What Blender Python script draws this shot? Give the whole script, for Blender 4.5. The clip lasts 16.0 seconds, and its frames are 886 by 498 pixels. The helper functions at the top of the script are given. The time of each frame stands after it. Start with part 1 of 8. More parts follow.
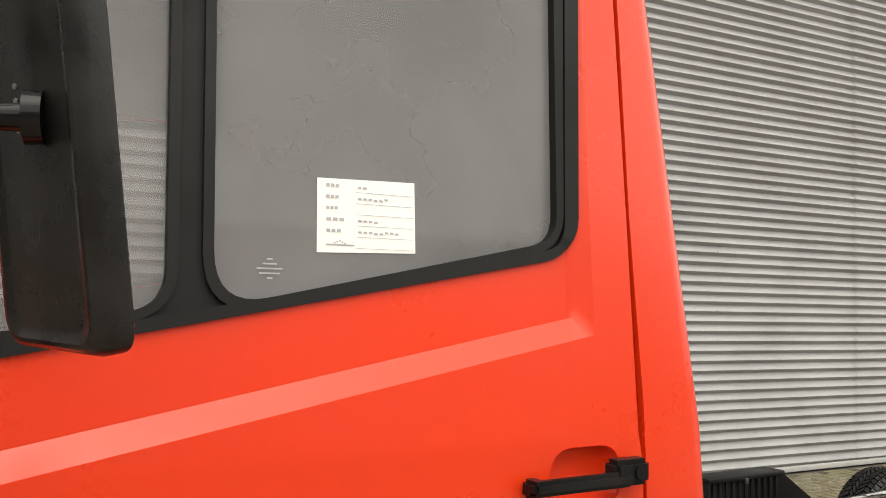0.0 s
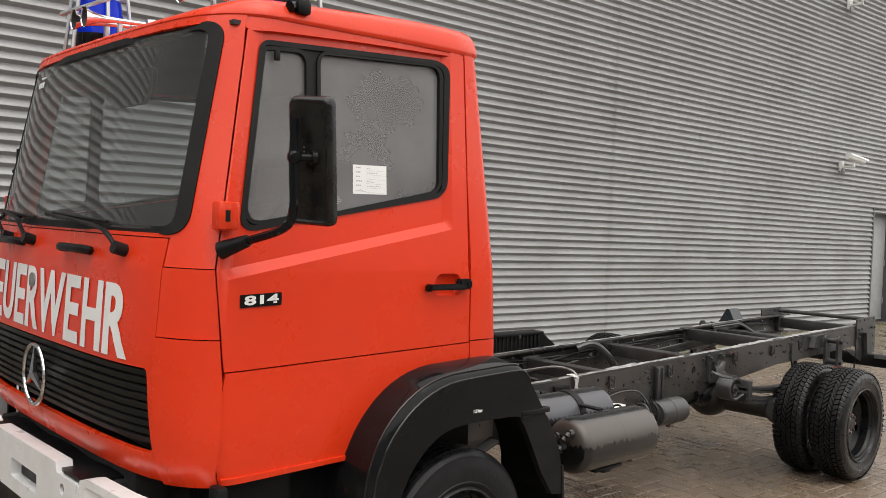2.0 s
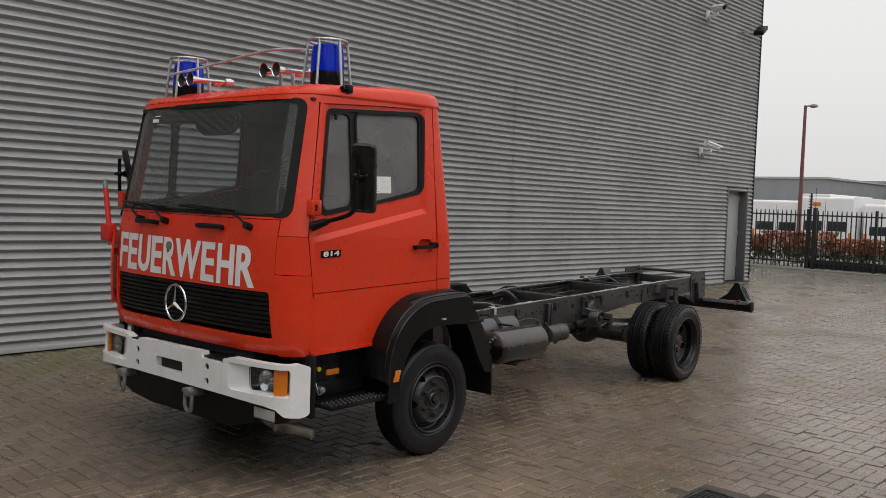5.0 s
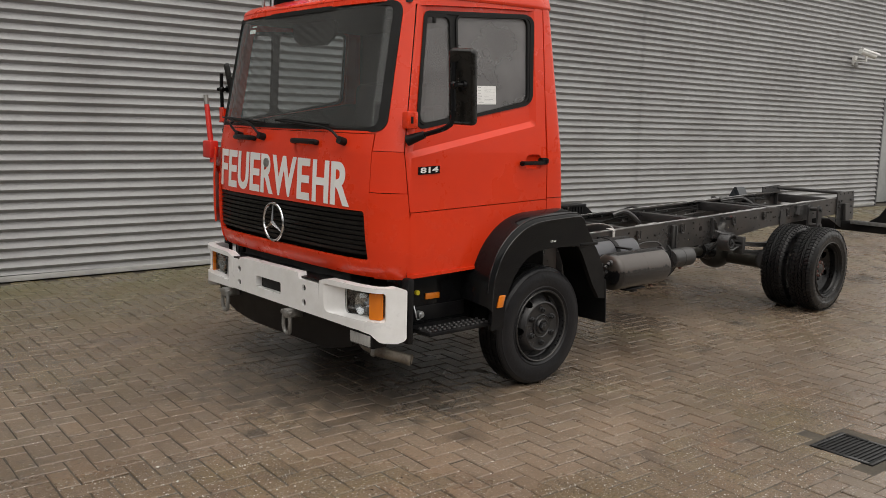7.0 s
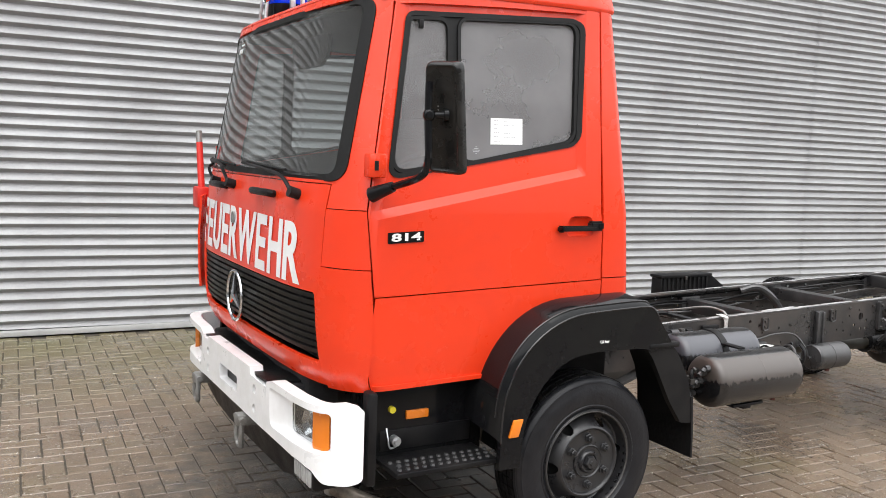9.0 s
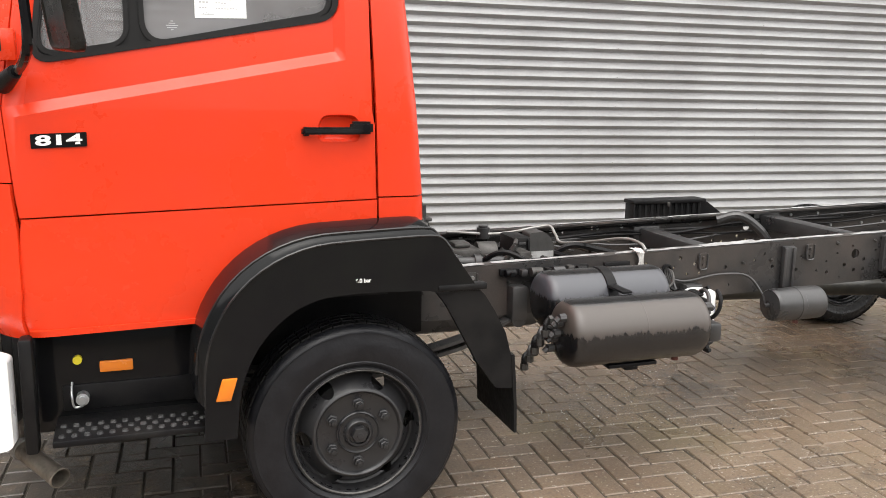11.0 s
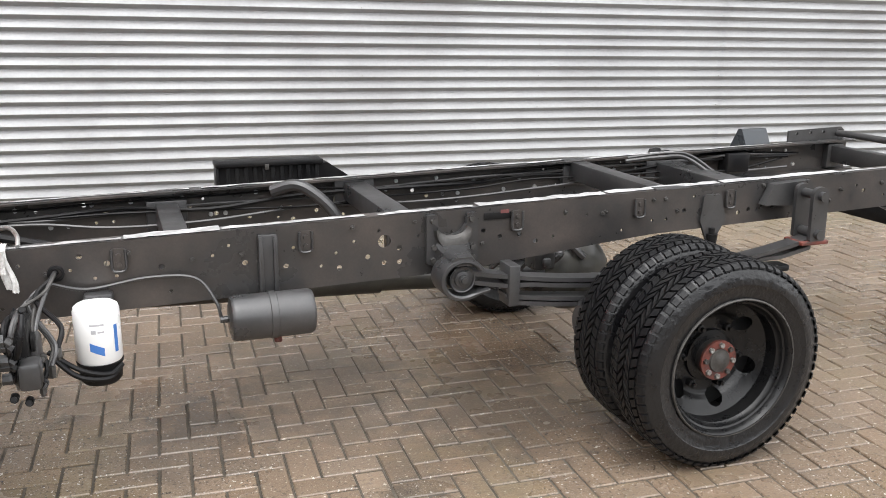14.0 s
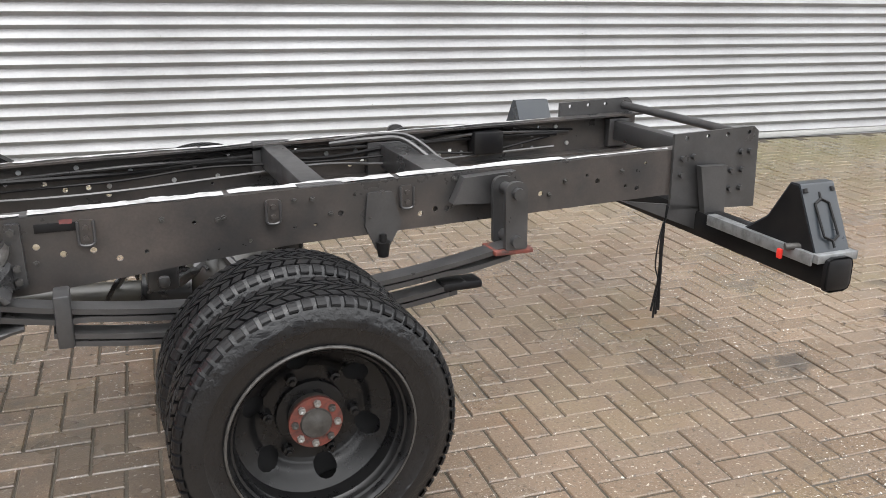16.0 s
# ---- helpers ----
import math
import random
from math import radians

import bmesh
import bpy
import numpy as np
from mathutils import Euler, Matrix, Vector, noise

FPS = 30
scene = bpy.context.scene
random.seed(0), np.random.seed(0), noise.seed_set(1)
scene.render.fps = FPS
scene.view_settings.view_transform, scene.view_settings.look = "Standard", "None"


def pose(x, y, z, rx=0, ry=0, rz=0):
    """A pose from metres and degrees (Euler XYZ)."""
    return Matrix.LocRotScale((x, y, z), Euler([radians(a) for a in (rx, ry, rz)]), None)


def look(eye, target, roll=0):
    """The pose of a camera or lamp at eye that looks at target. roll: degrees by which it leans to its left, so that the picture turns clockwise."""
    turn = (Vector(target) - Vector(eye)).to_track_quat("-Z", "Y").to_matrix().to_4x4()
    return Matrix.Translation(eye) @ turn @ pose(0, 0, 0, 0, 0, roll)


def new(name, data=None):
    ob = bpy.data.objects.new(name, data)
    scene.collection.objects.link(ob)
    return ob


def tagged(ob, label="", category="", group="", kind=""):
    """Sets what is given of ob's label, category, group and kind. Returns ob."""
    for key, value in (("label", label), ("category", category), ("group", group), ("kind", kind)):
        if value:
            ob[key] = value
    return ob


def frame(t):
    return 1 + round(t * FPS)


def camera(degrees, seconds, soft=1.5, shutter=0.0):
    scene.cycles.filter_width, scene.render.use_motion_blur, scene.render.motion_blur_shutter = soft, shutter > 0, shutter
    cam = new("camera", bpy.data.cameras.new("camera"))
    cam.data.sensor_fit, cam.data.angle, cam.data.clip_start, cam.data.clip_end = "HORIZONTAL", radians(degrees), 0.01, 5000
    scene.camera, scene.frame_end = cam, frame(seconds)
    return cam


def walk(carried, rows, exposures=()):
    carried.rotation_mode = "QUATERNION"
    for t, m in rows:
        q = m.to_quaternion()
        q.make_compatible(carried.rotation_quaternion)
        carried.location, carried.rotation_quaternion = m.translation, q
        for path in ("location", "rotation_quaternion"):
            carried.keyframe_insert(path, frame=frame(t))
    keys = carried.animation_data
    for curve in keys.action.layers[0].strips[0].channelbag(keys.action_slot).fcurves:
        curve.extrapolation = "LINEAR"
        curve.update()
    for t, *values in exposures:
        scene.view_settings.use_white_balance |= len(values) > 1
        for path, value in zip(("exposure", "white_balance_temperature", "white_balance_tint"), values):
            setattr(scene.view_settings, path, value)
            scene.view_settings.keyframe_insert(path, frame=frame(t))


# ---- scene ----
cam = camera(53.9, 16.0, 0.65)
PATH = [
    (0, (0.128, 0.009, 1.667), (1.024, 1.794, 1.777), 1.0),
    (0.5, (-0.147, -0.335, 1.686), (0.906, 1.366, 1.712), 1.5),
    (1, (-0.458, -0.743, 1.654), (0.668, 0.91, 1.661), 1.5),
    (1.5, (-0.841, -1.08, 1.637), (0.36, 0.519, 1.604), 2.1),
    (2, (-1.241, -1.462, 1.634), (0.036, 0.076, 1.574), 2.2),
    (2.5, (-1.64, -1.82, 1.652), (-0.309, -0.33, 1.57), 2.6),
    (3, (-2.042, -2.143, 1.669), (-0.662, -0.698, 1.584), 2.1),
    (3.5, (-2.401, -2.488, 1.672), (-0.992, -1.072, 1.586), 1.8),
    (4, (-2.738, -2.774, 1.675), (-1.315, -1.372, 1.58), 1.8),
    (6.3, (-3.264, -2.949, 1.723), (-1.801, -1.591, 1.598), 2.1),
    (6.5, (-3.119, -2.918, 1.697), (-1.721, -1.495, 1.551), 1.5),
    (7, (-2.767, -2.733, 1.649), (-1.548, -1.176, 1.35), 1.3),
    (7.5, (-2.39, -2.489, 1.642), (-1.252, -0.901, 1.213), 1.9),
    (8, (-1.97, -2.324, 1.634), (-0.929, -0.67, 1.211), 1.9),
    (8.5, (-1.6, -2.14, 1.647), (-0.638, -0.413, 1.344), 1.8),
    (8.7, (-1.453, -2.049, 1.682), (-0.525, -0.292, 1.452), 1.6),
    (10.8, (0.329, -1.716, 1.58), (0.926, 0.177, 1.336), 1.1),
    (11, (0.489, -1.685, 1.557), (1.037, 0.2, 1.173), 1.0),
    (11.5, (0.869, -1.577, 1.497), (1.317, 0.299, 0.971), 0.6),
    (12, (1.298, -1.476, 1.517), (1.68, 0.406, 0.961), 0.5),
    (12.5, (1.744, -1.413, 1.528), (2.083, 0.486, 1.001), 1.1),
    (13, (2.157, -1.307, 1.507), (2.532, 0.593, 1.005), 1.0),
    (13.5, (2.521, -1.186, 1.507), (3.02, 0.684, 1.003), 0.7),
    (14, (2.913, -1.141, 1.517), (3.501, 0.701, 1.006), 0.7),
    (14.5, (3.25, -1.067, 1.506), (3.981, 0.721, 0.988), 1.0),
    (15, (3.589, -0.958, 1.525), (4.441, 0.766, 0.975), 1.1),
    (15.5, (3.973, -0.884, 1.513), (4.847, 0.823, 0.946), 0.7),
    (16, (4.341, -0.766, 1.503), (4.966, 1.036, 0.901), 0.6),
]
EXPOSURES = [(0.0, 0.32, 7250, 8), (0.5, 0.32, 7150, 9), (1.0, 0.33, 7000, 10), (2.0, -0.07, 6850, 10), (3.0, -0.55, 6750, 10), (4.2, -0.80, 6650, 10), (6.5, -0.95, 6850, 10), (7.0, -0.48, 6950, 10), (7.5, 0.22, 6600, 10),
             (8.0, 0.52, 6350, 10), (8.7, 0.55, 6400, 10), (10.8, 0.59, 6750, 10), (12.0, 0.69, 6400, 10), (13.0, 0.73, 6450, 10), (14.0, 0.76, 6450, 10), (16.0, 0.80, 6450, 10)]
walk(cam, [(t, look(eye, target, roll)) for t, eye, target, roll in PATH], EXPOSURES)

# ---- light ----
world = bpy.data.worlds.new("overcast_sky")
scene.world = world
world.use_nodes = True
wn, wl = world.node_tree.nodes, world.node_tree.links
sky = wn.new("ShaderNodeTexSky")
sky.sky_type = "NISHITA"
sky.sun_disc = False
sky.sun_elevation = radians(66)
sky.sun_rotation = radians(200)
sky.air_density, sky.dust_density, sky.ozone_density = 1.0, 6.0, 1.0
grey = wn.new("ShaderNodeHueSaturation")
grey.inputs["Saturation"].default_value = 0.10
grey.inputs["Value"].default_value = 2.0
wl.new(sky.outputs[0], grey.inputs["Color"])
cloud = wn.new("ShaderNodeMix")
cloud.data_type = "RGBA"
cloud.inputs["Factor"].default_value = 0.8
# cloud cover brightens evenly from the horizon to the zenith
sky_dir, sky_axes, sky_lift, sky_cloud = wn.new("ShaderNodeTexCoord"), wn.new("ShaderNodeSeparateXYZ"), wn.new("ShaderNodeMapRange"), wn.new("ShaderNodeVectorMath")
wl.new(sky_dir.outputs["Generated"], sky_axes.inputs[0])
wl.new(sky_axes.outputs["Z"], sky_lift.inputs["Value"])
sky_lift.inputs["To Min"].default_value, sky_lift.inputs["To Max"].default_value = 0.84, 1.16
sky_cloud.operation = "SCALE"
sky_cloud.inputs[0].default_value = (12.4, 12.5, 12.7)
wl.new(sky_lift.outputs[0], sky_cloud.inputs["Scale"])
wl.new(sky_cloud.outputs[0], cloud.inputs["B"])
wl.new(grey.outputs[0], cloud.inputs["A"])
wl.new(cloud.outputs["Result"], wn["Background"].inputs["Color"])
wn["Background"].inputs["Strength"].default_value = 0.15
sun = new("sun", bpy.data.lights.new("sun", "SUN"))
sun.data.energy, sun.data.angle, sun.data.color = 0.5, radians(50), (1.0, 0.97, 0.93)
sun.matrix_world = look((-3, -6, 16), (0, 0, 0))


# ---- materials ----
def material(name, colour, rough=0.5, metal=0.0, dirt=None, dirt_scale=6.0, dirt_amount=0.35, grain=0.0, grain_scale=120.0, coat=0.0, rough_var=0.12, random_amount=0.0, island=False, bump_scale=None, bump=0.0, spec=0.5):
    """A surface with stains at one scale, grain at a finer one, uneven gloss and fine relief."""
    m = bpy.data.materials.new(name)
    m.use_nodes = True
    n, l = m.node_tree.nodes, m.node_tree.links
    b = n["Principled BSDF"]
    b.inputs["Metallic"].default_value = metal
    b.inputs["Coat Weight"].default_value = coat
    b.inputs["Coat Roughness"].default_value = 0.08
    b.inputs["Specular IOR Level"].default_value = spec
    co = n.new("ShaderNodeTexCoord")
    big = n.new("ShaderNodeTexNoise")
    big.inputs["Scale"].default_value, big.inputs["Detail"].default_value, big.inputs["Roughness"].default_value = dirt_scale, 6, 0.65
    l.new(co.outputs["Object"], big.inputs["Vector"])
    fine = n.new("ShaderNodeTexNoise")
    fine.inputs["Scale"].default_value, fine.inputs["Detail"].default_value = grain_scale, 3
    l.new(co.outputs["Object"], fine.inputs["Vector"])
    ramp = n.new("ShaderNodeMapRange")
    ramp.inputs["From Min"].default_value, ramp.inputs["From Max"].default_value = 0.42, 0.68
    ramp.inputs["To Max"].default_value = dirt_amount
    l.new(big.outputs["Fac"], ramp.inputs["Value"])
    mix = n.new("ShaderNodeMix")
    mix.data_type = "RGBA"
    mix.inputs["A"].default_value = (*colour, 1)
    mix.inputs["B"].default_value = (*(dirt or [c * 0.6 for c in colour]), 1)
    l.new(ramp.outputs[0], mix.inputs["Factor"])
    out = mix.outputs["Result"]
    if grain:
        hsv = n.new("ShaderNodeHueSaturation")
        val = n.new("ShaderNodeMapRange")
        val.inputs["From Min"].default_value, val.inputs["From Max"].default_value = 0.25, 0.75
        val.inputs["To Min"].default_value, val.inputs["To Max"].default_value = 1 - grain, 1 + grain
        l.new(fine.outputs["Fac"], val.inputs["Value"])
        l.new(val.outputs[0], hsv.inputs["Value"])
        l.new(out, hsv.inputs["Color"])
        out = hsv.outputs[0]
    if random_amount:
        info = n.new("ShaderNodeNewGeometry") if island else n.new("ShaderNodeObjectInfo")
        val = n.new("ShaderNodeMapRange")
        val.inputs["To Min"].default_value, val.inputs["To Max"].default_value = 1 - random_amount, 1 + random_amount
        l.new(info.outputs["Random Per Island" if island else "Random"], val.inputs["Value"])
        hsv = n.new("ShaderNodeHueSaturation")
        l.new(val.outputs[0], hsv.inputs["Value"])
        l.new(out, hsv.inputs["Color"])
        out = hsv.outputs[0]
    l.new(out, b.inputs["Base Color"])
    rr = n.new("ShaderNodeMapRange")
    rr.inputs["From Min"].default_value, rr.inputs["From Max"].default_value = 0.3, 0.7
    rr.inputs["To Min"].default_value, rr.inputs["To Max"].default_value = max(0.02, rough - rough_var), min(1, rough + rough_var)
    l.new(big.outputs["Fac"], rr.inputs["Value"])
    l.new(rr.outputs[0], b.inputs["Roughness"])
    if bump:
        bp = n.new("ShaderNodeBump")
        bp.inputs["Strength"].default_value = bump
        bp.inputs["Distance"].default_value = 0.004
        src = fine
        if bump_scale:
            src = n.new("ShaderNodeTexNoise")
            src.inputs["Scale"].default_value, src.inputs["Detail"].default_value = bump_scale, 4
            l.new(co.outputs["Object"], src.inputs["Vector"])
        l.new(src.outputs["Fac"], bp.inputs["Height"])
        l.new(bp.outputs[0], b.inputs["Normal"])
    return m


def sheen_band(name, lo, hi, colour):
    """Black gloss paint with reflected sky painted as a pale band between two heights, its edges ragged."""
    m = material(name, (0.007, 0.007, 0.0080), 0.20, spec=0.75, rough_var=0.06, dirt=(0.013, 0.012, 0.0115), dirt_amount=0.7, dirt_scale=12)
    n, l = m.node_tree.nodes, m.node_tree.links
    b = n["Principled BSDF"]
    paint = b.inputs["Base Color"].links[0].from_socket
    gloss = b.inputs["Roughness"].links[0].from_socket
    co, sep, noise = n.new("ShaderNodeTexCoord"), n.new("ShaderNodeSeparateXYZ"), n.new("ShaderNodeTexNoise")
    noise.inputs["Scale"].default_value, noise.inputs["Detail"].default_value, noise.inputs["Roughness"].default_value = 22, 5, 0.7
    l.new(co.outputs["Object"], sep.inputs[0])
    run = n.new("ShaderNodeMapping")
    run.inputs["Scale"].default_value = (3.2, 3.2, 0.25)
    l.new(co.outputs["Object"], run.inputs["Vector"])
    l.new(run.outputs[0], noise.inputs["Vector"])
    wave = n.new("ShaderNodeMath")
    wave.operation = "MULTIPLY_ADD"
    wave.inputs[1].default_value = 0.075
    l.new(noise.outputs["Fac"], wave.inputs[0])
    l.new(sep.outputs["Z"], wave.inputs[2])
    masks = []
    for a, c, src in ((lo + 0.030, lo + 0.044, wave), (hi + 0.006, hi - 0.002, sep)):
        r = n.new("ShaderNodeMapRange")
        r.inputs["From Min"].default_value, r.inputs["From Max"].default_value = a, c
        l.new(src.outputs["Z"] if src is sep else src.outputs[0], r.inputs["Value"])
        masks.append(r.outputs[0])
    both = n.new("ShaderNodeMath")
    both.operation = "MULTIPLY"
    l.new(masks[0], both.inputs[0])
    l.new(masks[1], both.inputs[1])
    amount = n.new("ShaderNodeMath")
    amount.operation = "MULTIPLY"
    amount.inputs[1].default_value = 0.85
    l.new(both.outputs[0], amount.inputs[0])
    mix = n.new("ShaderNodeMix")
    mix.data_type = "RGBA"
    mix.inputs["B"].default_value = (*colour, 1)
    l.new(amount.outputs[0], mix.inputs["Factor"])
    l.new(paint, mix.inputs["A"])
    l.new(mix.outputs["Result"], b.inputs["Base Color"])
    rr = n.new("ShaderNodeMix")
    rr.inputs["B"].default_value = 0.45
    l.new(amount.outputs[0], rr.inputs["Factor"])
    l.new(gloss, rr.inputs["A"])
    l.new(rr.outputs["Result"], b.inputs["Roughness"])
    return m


def glass(name, tint, rough=0.02, film=0.0, film_colour=(0.5, 0.5, 0.49)):
    """A pane; film is how much of it a pale veil covers: damp, dust and painted sky reflection."""
    m = bpy.data.materials.new(name)
    m.use_nodes = True
    n, l = m.node_tree.nodes, m.node_tree.links
    n.remove(n["Principled BSDF"])
    tr, gl, mx, fr = n.new("ShaderNodeBsdfTransparent"), n.new("ShaderNodeBsdfGlossy"), n.new("ShaderNodeMixShader"), n.new("ShaderNodeLayerWeight")
    tr.inputs["Color"].default_value = (*tint, 1)
    gl.inputs["Roughness"].default_value = rough
    fr.inputs["Blend"].default_value = 0.5
    steep, gloss = n.new("ShaderNodeMath"), n.new("ShaderNodeMath")
    steep.operation, gloss.operation = "POWER", "MULTIPLY_ADD"
    steep.inputs[1].default_value = 5.0
    gloss.inputs[1].default_value, gloss.inputs[2].default_value = 0.94, 0.033
    l.new(fr.outputs["Facing"], steep.inputs[0])
    l.new(steep.outputs[0], gloss.inputs[0])
    l.new(gloss.outputs[0], mx.inputs[0])
    l.new(tr.outputs[0], mx.inputs[1])
    l.new(gl.outputs[0], mx.inputs[2])
    veil, dust, cloud, co = n.new("ShaderNodeMixShader"), n.new("ShaderNodeBsdfDiffuse"), n.new("ShaderNodeTexNoise"), n.new("ShaderNodeTexCoord")
    dust.inputs["Color"].default_value = (*film_colour, 1)
    cloud.inputs["Scale"].default_value, cloud.inputs["Detail"].default_value = 2.2, 5
    l.new(co.outputs["Object"], cloud.inputs["Vector"])
    amount = n.new("ShaderNodeMapRange")
    amount.inputs["From Min"].default_value, amount.inputs["From Max"].default_value = 0.3, 0.7
    amount.inputs["To Min"].default_value, amount.inputs["To Max"].default_value = film * 0.75, film * 1.25
    l.new(cloud.outputs["Fac"], amount.inputs["Value"])
    l.new(amount.outputs[0], veil.inputs[0])
    l.new(mx.outputs[0], veil.inputs[1])
    l.new(dust.outputs[0], veil.inputs[2])
    l.new(veil.outputs[0], n["Material Output"].inputs["Surface"])
    return m


RED = material("red_paint", (0.74, 0.042, 0.0095), 0.30, coat=0.12, spec=0.4, dirt=(0.64, 0.030, 0.008), dirt_amount=0.35, dirt_scale=2.5, bump=0.02, bump_scale=60)
BLACK = material("black_plastic", (0.006, 0.006, 0.0068), 0.42, spec=0.18, dirt=(0.018, 0.017, 0.016), dirt_amount=0.6, bump=0.12, grain_scale=400)
GLOSSBLACK = material("black_gloss_paint", (0.006, 0.006, 0.007), 0.11, spec=0.18, rough_var=0.05, dirt=(0.010, 0.011, 0.010), dirt_amount=0.6, coat=0.05)
MIRRORSHELL = material("weathered_black_plastic", (0.008, 0.0077, 0.0074), 0.28, spec=0.36, rough_var=0.12, dirt=(0.018, 0.017, 0.0155), dirt_amount=0.7, dirt_scale=14, bump=0.06, bump_scale=300)
POLISHED = material("polished_black_edge", (0.010, 0.010, 0.011), 0.25, spec=0.5, rough_var=0.04)
SEAL = material("rubber_seal", (0.006, 0.006, 0.006), 0.55, spec=0.3)
SIDEWALL = material("dressed_tyre_rubber", (0.0045, 0.0045, 0.0052), 0.30, spec=0.46, rough_var=0.12, dirt=(0.009, 0.0088, 0.0086), dirt_amount=0.5, dirt_scale=9, bump=1.0, bump_scale=48)
RUBBER = material("tyre_rubber", (0.0052, 0.0052, 0.006), 0.42, spec=0.26, dirt=(0.011, 0.0105, 0.010), dirt_amount=0.6, dirt_scale=11, bump=0.5, bump_scale=45)
STEEL = material("chassis_black", (0.0265, 0.0263, 0.0270), 0.36, spec=0.66, rough_var=0.14, dirt=(0.066, 0.063, 0.062), dirt_amount=0.5, dirt_scale=5, bump=0.10, bump_scale=40, grain=0.10)
FRONTRUBBER = material("front_tyre_rubber", (0.0072, 0.0075, 0.0095), 0.42, spec=0.34, dirt=(0.014, 0.0142, 0.0165), dirt_amount=0.7, dirt_scale=14, bump=0.4, bump_scale=45)
FRONTRIM = material("satin_black_wheel", (0.017, 0.017, 0.0185), 0.34, spec=0.50, dirt=(0.028, 0.0275, 0.027), dirt_amount=0.5, dirt_scale=12)
RIM = material("rim_black", (0.0058, 0.0058, 0.0063), 0.30, spec=0.32, dirt=(0.015, 0.0145, 0.014), dirt_amount=0.5, dirt_scale=12)
WHITE = material("white_paint", (0.82, 0.82, 0.82), 0.35, dirt=(0.60, 0.59, 0.56), dirt_amount=0.35, coat=0.2)
LETTER = material("white_film", (0.80, 0.80, 0.79), 0.45, dirt_amount=0.1)
CHROME = material("chrome", (0.75, 0.76, 0.78), 0.12, metal=1.0, rough_var=0.05, dirt_amount=0.2)
GALV = material("galvanised_steel", (0.55, 0.57, 0.58), 0.42, metal=0.9, dirt=(0.35, 0.35, 0.34), dirt_amount=0.5)
GREYMETAL = material("bare_grey_metal", (0.30, 0.30, 0.29), 0.5, metal=0.6, dirt=(0.12, 0.10, 0.08), dirt_amount=0.7, dirt_scale=14)
DULLMETAL = material("dull_dark_metal", (0.085, 0.082, 0.078), 0.5, metal=0.5, dirt=(0.03, 0.027, 0.024), dirt_amount=0.8, dirt_scale=16, bump=0.2)
TAPE = material("pale_masking_strip", (0.40, 0.40, 0.40), 0.55, dirt=(0.13, 0.125, 0.12), dirt_amount=0.8, dirt_scale=12)
DUCT = material("grimy_grey_plastic", (0.050, 0.049, 0.047), 0.55, dirt=(0.022, 0.021, 0.020), dirt_amount=0.8, dirt_scale=9, bump=0.15, bump_scale=30)
ORANGE = material("amber_plastic", (0.75, 0.20, 0.012), 0.25, coat=0.5, dirt_amount=0.2)
YELLOW = material("yellow_plastic", (0.70, 0.58, 0.03), 0.4, dirt_amount=0.2)
BLUEPL = material("blue_lens", (0.0, 0.026, 0.62), 0.08, spec=0.2, coat=0.0, dirt=(0.0, 0.008, 0.22), dirt_amount=0.5, dirt_scale=9)
RUST = material("rusty_hub", (0.15, 0.036, 0.024), 0.7, dirt=(0.030, 0.022, 0.020), dirt_amount=0.9, dirt_scale=32, bump=0.3)
EXHAUST = material("aged_exhaust", (0.28, 0.25, 0.21), 0.45, metal=0.7, dirt=(0.06, 0.045, 0.035), dirt_amount=0.8, dirt_scale=10)
INTERIOR = material("dark_interior", (0.025, 0.025, 0.026), 0.75, dirt_amount=0.3)
PAPER = material("white_paper", (0.82, 0.82, 0.81), 0.7, dirt_amount=0.05)
INK = material("dark_ink", (0.42, 0.42, 0.43), 0.7)
ETCH = material("etched_glass", (0.40, 0.40, 0.40), 0.6)
BLUEINK = material("blue_print", (0.05, 0.16, 0.45), 0.5)
FILTER = material("white_filter_can", (0.82, 0.82, 0.81), 0.3, dirt_amount=0.15, coat=0.3)
CORR = material("corrugated_cladding", (0.326, 0.328, 0.331), 0.46, metal=0.18, spec=0.30, dirt=(0.25, 0.247, 0.250), dirt_scale=1.2, dirt_amount=0.55, grain=0.05, grain_scale=40)
FLASH = material("grey_flashing", (0.42, 0.42, 0.41), 0.5, dirt_amount=0.4)
DOORGREY = material("grey_door_paint", (0.40, 0.41, 0.41), 0.45, dirt_amount=0.25)
CAMWHITE = material("camera_white", (0.72, 0.72, 0.70), 0.4, dirt_amount=0.2)
SIGNRED = material("red_plastic", (0.65, 0.03, 0.02), 0.4)
FENCE = material("black_fence_paint", (0.02, 0.02, 0.022), 0.45)
HEDGE = material("brown_beech_leaves", (0.42, 0.14, 0.06), 0.7, random_amount=0.5, island=True, dirt=(0.16, 0.085, 0.035), dirt_scale=3, dirt_amount=0.8)
BARK = material("bark", (0.09, 0.07, 0.05), 0.85)
FARGREY = material("far_grey_cladding", (0.26, 0.27, 0.28), 0.6, dirt_amount=0.3, dirt_scale=0.6)
FARWHITE = material("white_van_paint", (0.86, 0.86, 0.86), 0.35, dirt_amount=0.1)
FARGLASS = material("dark_van_glass", (0.03, 0.035, 0.04), 0.1)
POLE = material("weathered_pole", (0.17, 0.085, 0.075), 0.55, dirt=(0.22, 0.045, 0.035), dirt_scale=1.0, dirt_amount=0.9)
